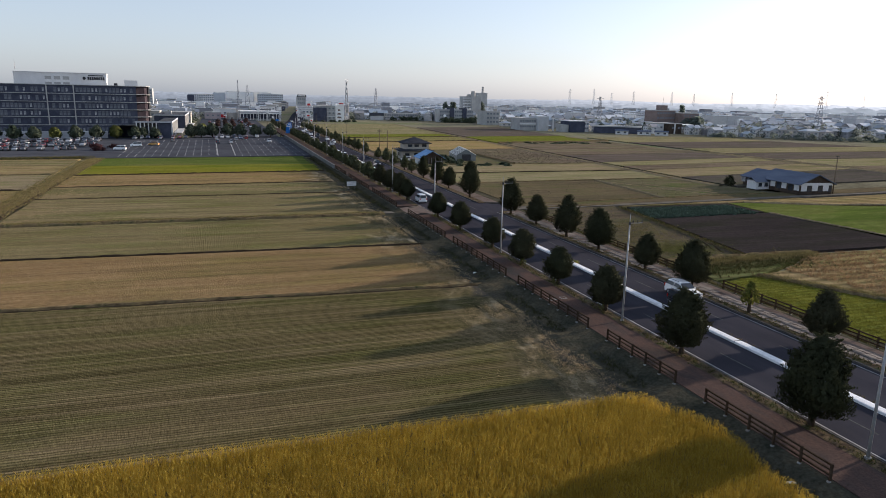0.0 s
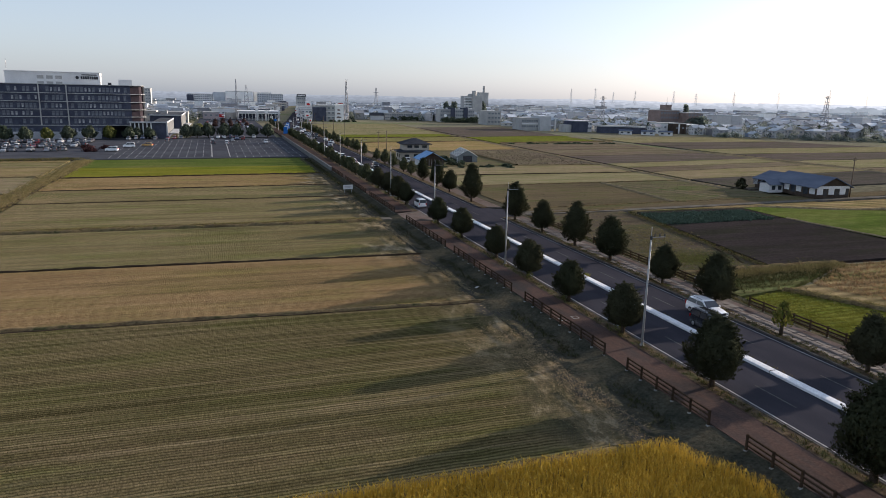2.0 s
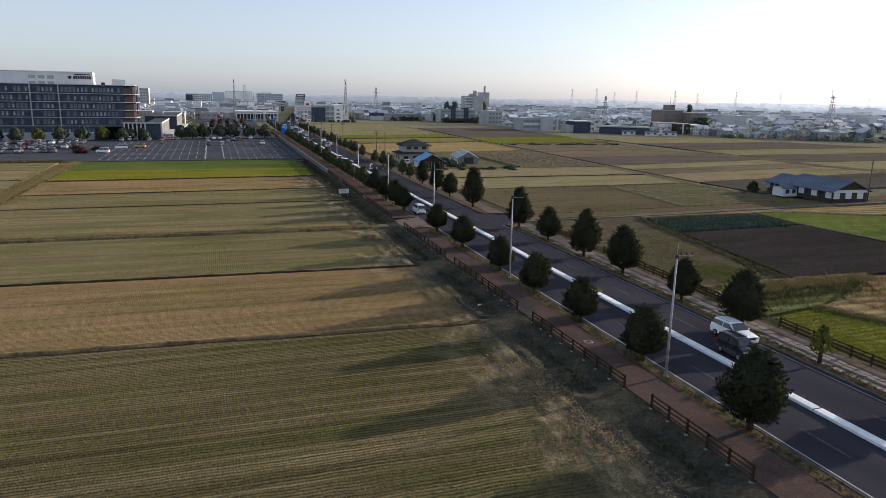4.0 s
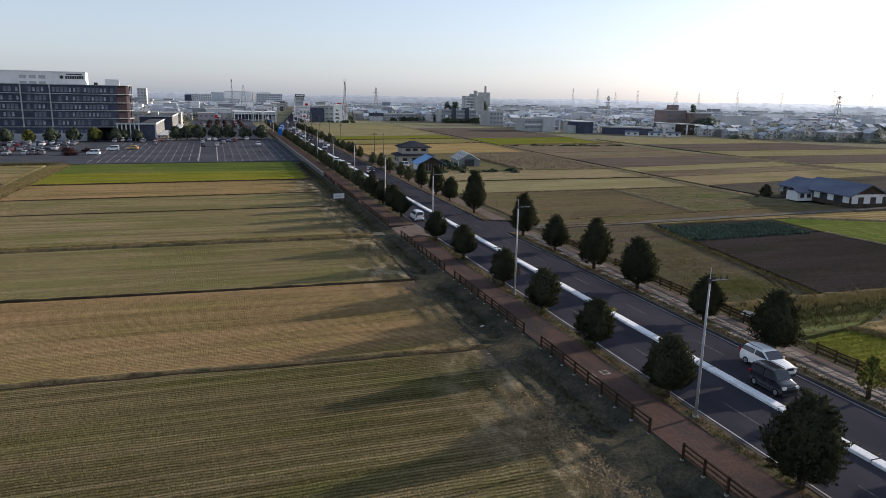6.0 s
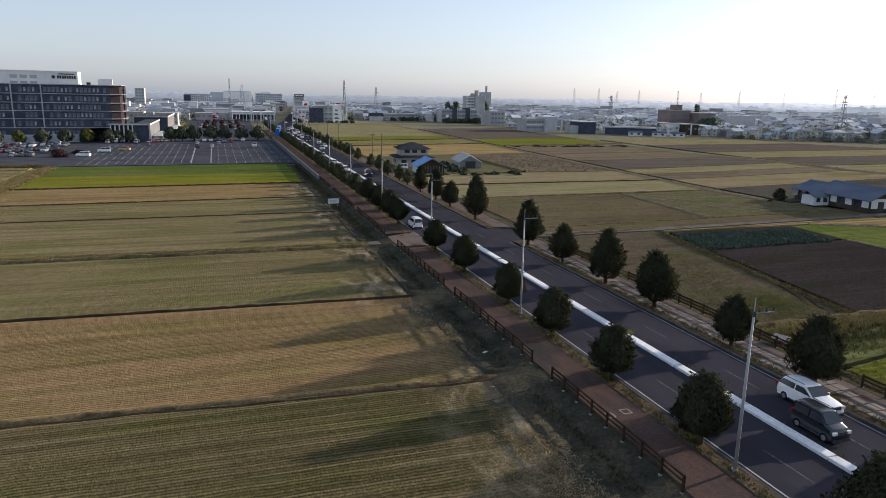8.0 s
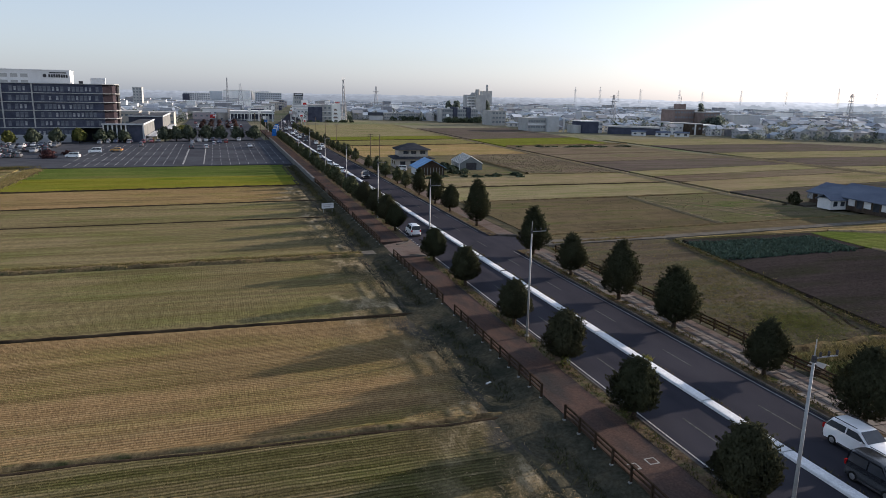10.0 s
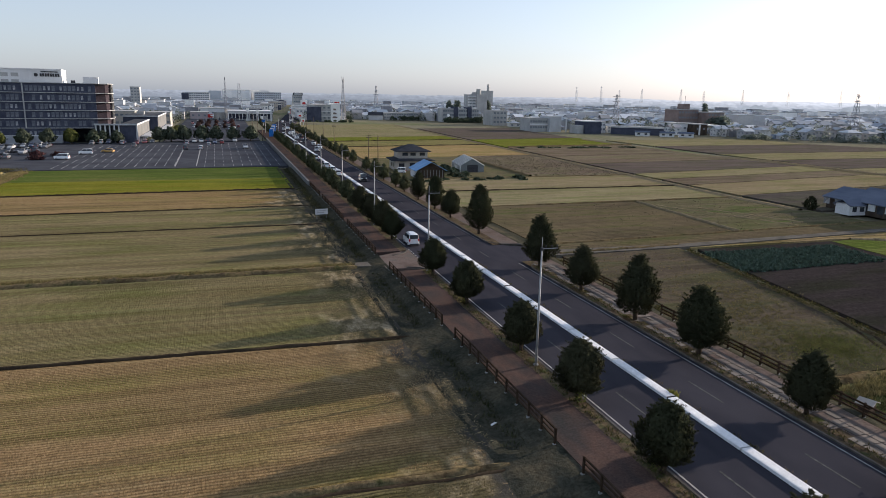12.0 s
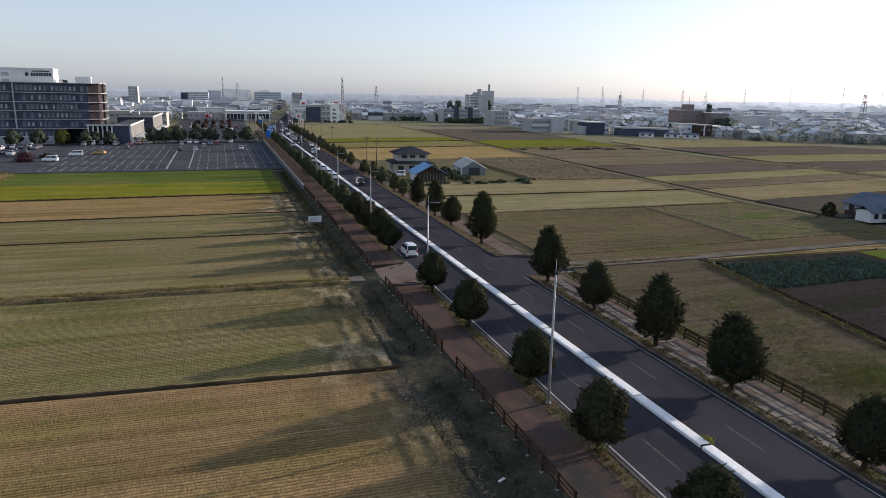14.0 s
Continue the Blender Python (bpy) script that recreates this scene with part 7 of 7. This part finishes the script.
bits, poles_b = MB(), MB()
for _ in range(1500):
    d, x, y = rr.choice(cells)
    x, y = x + rr.uniform(-7, 7), y + rr.uniform(-7, 7)
    if abs(x - far_road_x(y)) < 9:
        continue
    w, dd, h = rr.uniform(1.5, 4.5), rr.uniform(1.5, 4), rr.uniform(1.2, 3.4)
    bits.box(x - w / 2, x + w / 2, y - dd / 2, y + dd / 2, -0.85, h)
for _ in range(260):
    d, x, y = rr.choice(cells[:2200])
    poles_b.tube((x + 6.5, y - 6.5, -0.85), (x + 6.5, y - 6.5, rr.uniform(8, 11)), 0.16, 0.11, 5)
part("sheds_and_vans", bits, M_BITS, far_town, "small pale sheds, vans and tanks")
part("street_poles", poles_b, M_STEEL, far_town)

# trees between the houses and on the skyline
def grove(name, label, spots_g, leaf, material):
    r = np.random.default_rng(int(abs(spots_g[0][0])) + 3)
    vs = []
    for x, y, rad, h, n in spots_g:
        ang, t = r.uniform(0, 2 * math.pi, n), r.beta(1.6, 1.3, n)
        q = rad * np.sqrt(r.uniform(0.1, 1, n)) * np.sin(np.pi * np.clip(t * 0.9 + 0.1, 0, 1)) ** 0.6 * (1 + 0.25 * np.sin(3 * ang + x))
        c = np.c_[x + np.cos(ang) * q, y + np.sin(ang) * q, -0.8 + h * t]
        u, w = r.normal(0, 1, (n, 3)), r.normal(0, 1, (n, 3))
        u /= np.linalg.norm(u, axis=1)[:, None]
        w = np.cross(u, w)
        w /= np.linalg.norm(w, axis=1)[:, None] + 1e-9
        s = leaf * r.uniform(0.6, 1.4, n)[:, None] * max(1, h / 7)
        v = np.empty((n, 4, 3))
        v[:, 0], v[:, 1], v[:, 2], v[:, 3] = c - u * s, c - w * s, c + u * s, c + w * s
        vs.append(v.reshape(-1, 3))
    return tagged(new(name, tri_mesh(name, np.concatenate(vs), 4, material)), label, "woods", "", "stuff")


gs = []
for _ in range(5200):
    d, x, y = rr.choice(cells)
    gs.append((x + rr.uniform(-9, 9), y + rr.uniform(-9, 9), rr.uniform(1.6, 3.8), rr.uniform(3.5, 8.6), 70))
grove("garden_trees", "garden trees between town houses, haze-grey leaf colour", gs, 0.42, L_HAZE)
near_gs = []
for _ in range(3600):
    d, x, y = rr.choice(cells[:4000])
    near_gs.append((x + rr.uniform(-9, 9), y + rr.uniform(-9, 9), rr.uniform(1.4, 3.2), rr.uniform(3, 7.5), 70))
grove("garden_trees", "dark green garden trees between town houses", near_gs, 0.4, L_FAR)
hs = [(rr.uniform(146, 178), rr.uniform(588, 596), 3.0, rr.uniform(2.5, 5.0), 110) for _ in range(30)]
hs += [(rr.uniform(15, 50), rr.uniform(216, 221), 1.2, rr.uniform(0.5, 1.2), 70) for _ in range(16)]
hs += [(rr.uniform(30, 35), rr.uniform(223, 251), 1.4, rr.uniform(0.8, 2.2), 70) for _ in range(14)]
hs += [(rr.uniform(108, 140), 628 + rr.uniform(-2, 2), 2.6, rr.uniform(2, 4.5), 90) for _ in range(18)]
he = []
for _ in range(44):
    x = rr.uniform(256, 420)
    he.append((x, edge_y(x) - rr.uniform(2, 10), 3.0, rr.uniform(1.5, 4.5), 160))
hs += [(rr.uniform(90, 150), 322 + rr.uniform(-3, 3), 1.6, rr.uniform(0.4, 0.9), 60) for _ in range(24)]
hs += [(rr.uniform(22, 66), 582 + rr.uniform(-1, 1), 1.5, rr.uniform(1, 2), 60) for _ in range(24)]
grove("hedgerow", "dark shrubs along the town edge", hs, 0.4, L_FAR)
grove("hedgerow", "shrubs along the town edge, haze-grey leaf colour", he, 0.35, L_HAZE)
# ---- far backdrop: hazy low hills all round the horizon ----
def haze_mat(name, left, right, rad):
    """Distance haze put into a glowing colour, brighter towards the sun."""
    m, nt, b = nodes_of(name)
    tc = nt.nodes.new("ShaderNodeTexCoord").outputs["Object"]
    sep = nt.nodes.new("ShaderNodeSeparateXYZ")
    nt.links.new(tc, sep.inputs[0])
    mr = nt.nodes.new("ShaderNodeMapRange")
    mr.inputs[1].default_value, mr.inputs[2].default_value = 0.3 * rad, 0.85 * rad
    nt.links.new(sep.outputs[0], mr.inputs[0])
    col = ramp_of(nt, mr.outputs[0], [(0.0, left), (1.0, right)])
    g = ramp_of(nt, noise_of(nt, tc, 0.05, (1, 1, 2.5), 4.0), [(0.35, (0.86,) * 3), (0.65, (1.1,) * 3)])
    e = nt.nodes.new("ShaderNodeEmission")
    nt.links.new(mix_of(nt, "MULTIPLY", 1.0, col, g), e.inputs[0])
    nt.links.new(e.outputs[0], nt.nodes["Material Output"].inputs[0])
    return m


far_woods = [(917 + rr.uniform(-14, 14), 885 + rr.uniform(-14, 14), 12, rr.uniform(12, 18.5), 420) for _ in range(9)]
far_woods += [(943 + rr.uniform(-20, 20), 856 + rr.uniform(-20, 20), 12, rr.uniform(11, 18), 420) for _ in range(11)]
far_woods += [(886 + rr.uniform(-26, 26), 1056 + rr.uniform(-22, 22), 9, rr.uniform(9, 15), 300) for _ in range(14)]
# Leaves glow a flat haze colour in place of distance haze.
grove("backdrop_woods", "skyline woods in a flat glowing haze colour", far_woods, 0.8, haze_mat("wood_haze", (0.2, 0.22, 0.228), (0.235, 0.255, 0.262), 1300))
ws = [(168 + rr.uniform(-6, 6), 640 + rr.uniform(-4, 4), 2.2, rr.uniform(12, 19), 120) for _ in range(6)]
ws += [(214 + rr.uniform(-3, 6), 670 + rr.uniform(-4, 4), 4, rr.uniform(13, 18), 150) for _ in range(4)]
ws += [(300 + rr.uniform(-8, 10), 448 + rr.uniform(-3, 3), 5, rr.uniform(8, 12), 160) for _ in range(6)]
ws += [(311, 480, 1.8, 19, 130)]
grove("town_trees", "tall haze-grey trees between the larger buildings", ws, 0.6, L_HAZE)

rb = random.Random(9)
# Skyline layers glow paler with distance, haze put into their colour.
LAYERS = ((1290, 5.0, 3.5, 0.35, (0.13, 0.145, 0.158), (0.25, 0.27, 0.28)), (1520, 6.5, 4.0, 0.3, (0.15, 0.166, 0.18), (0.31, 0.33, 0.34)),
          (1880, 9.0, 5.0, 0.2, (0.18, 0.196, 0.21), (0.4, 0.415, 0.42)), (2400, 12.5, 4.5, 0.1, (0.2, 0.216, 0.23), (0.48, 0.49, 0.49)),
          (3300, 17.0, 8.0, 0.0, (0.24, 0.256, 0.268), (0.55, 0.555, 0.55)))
for i, (rad, base, hh, blocks, left, right) in enumerate(LAYERS):
    v, f = [], []
    a = -60.0
    while a < 120:
        w = rb.uniform(0.15, 0.9) if i < 4 else 0.5
        if rb.random() < blocks:
            z = base + rb.uniform(-2.5, 1.0) + (rb.uniform(2, 8) if rb.random() < 0.12 else 0)
            pts = [(a, z), (a + w, z)]
        else:
            n = 5
            top = base + hh * 0.6 * noise.noise((a * 0.12, i * 9.0, 0)) + rb.uniform(-0.5, 1) * hh * 0.3
            pts = [(a + w * k / n, top + hh * 0.35 * (math.sin(math.pi * k / n) if i < 4 else 0) + rb.uniform(-0.2, 0.2) * hh * (0.5 if i < 4 else 0.1)) for k in range(n + 1)]
        for (a0, z0), (a1, z1) in zip(pts, pts[1:]):
            n0 = len(v)
            for q, z in ((a0, -2), (a1, -2), (a1, z1), (a0, z0)):
                v.append((math.sin(radians(q)) * rad, math.cos(radians(q)) * rad, z))
            f.append((n0, n0 + 1, n0 + 2, n0 + 3))
        a += w
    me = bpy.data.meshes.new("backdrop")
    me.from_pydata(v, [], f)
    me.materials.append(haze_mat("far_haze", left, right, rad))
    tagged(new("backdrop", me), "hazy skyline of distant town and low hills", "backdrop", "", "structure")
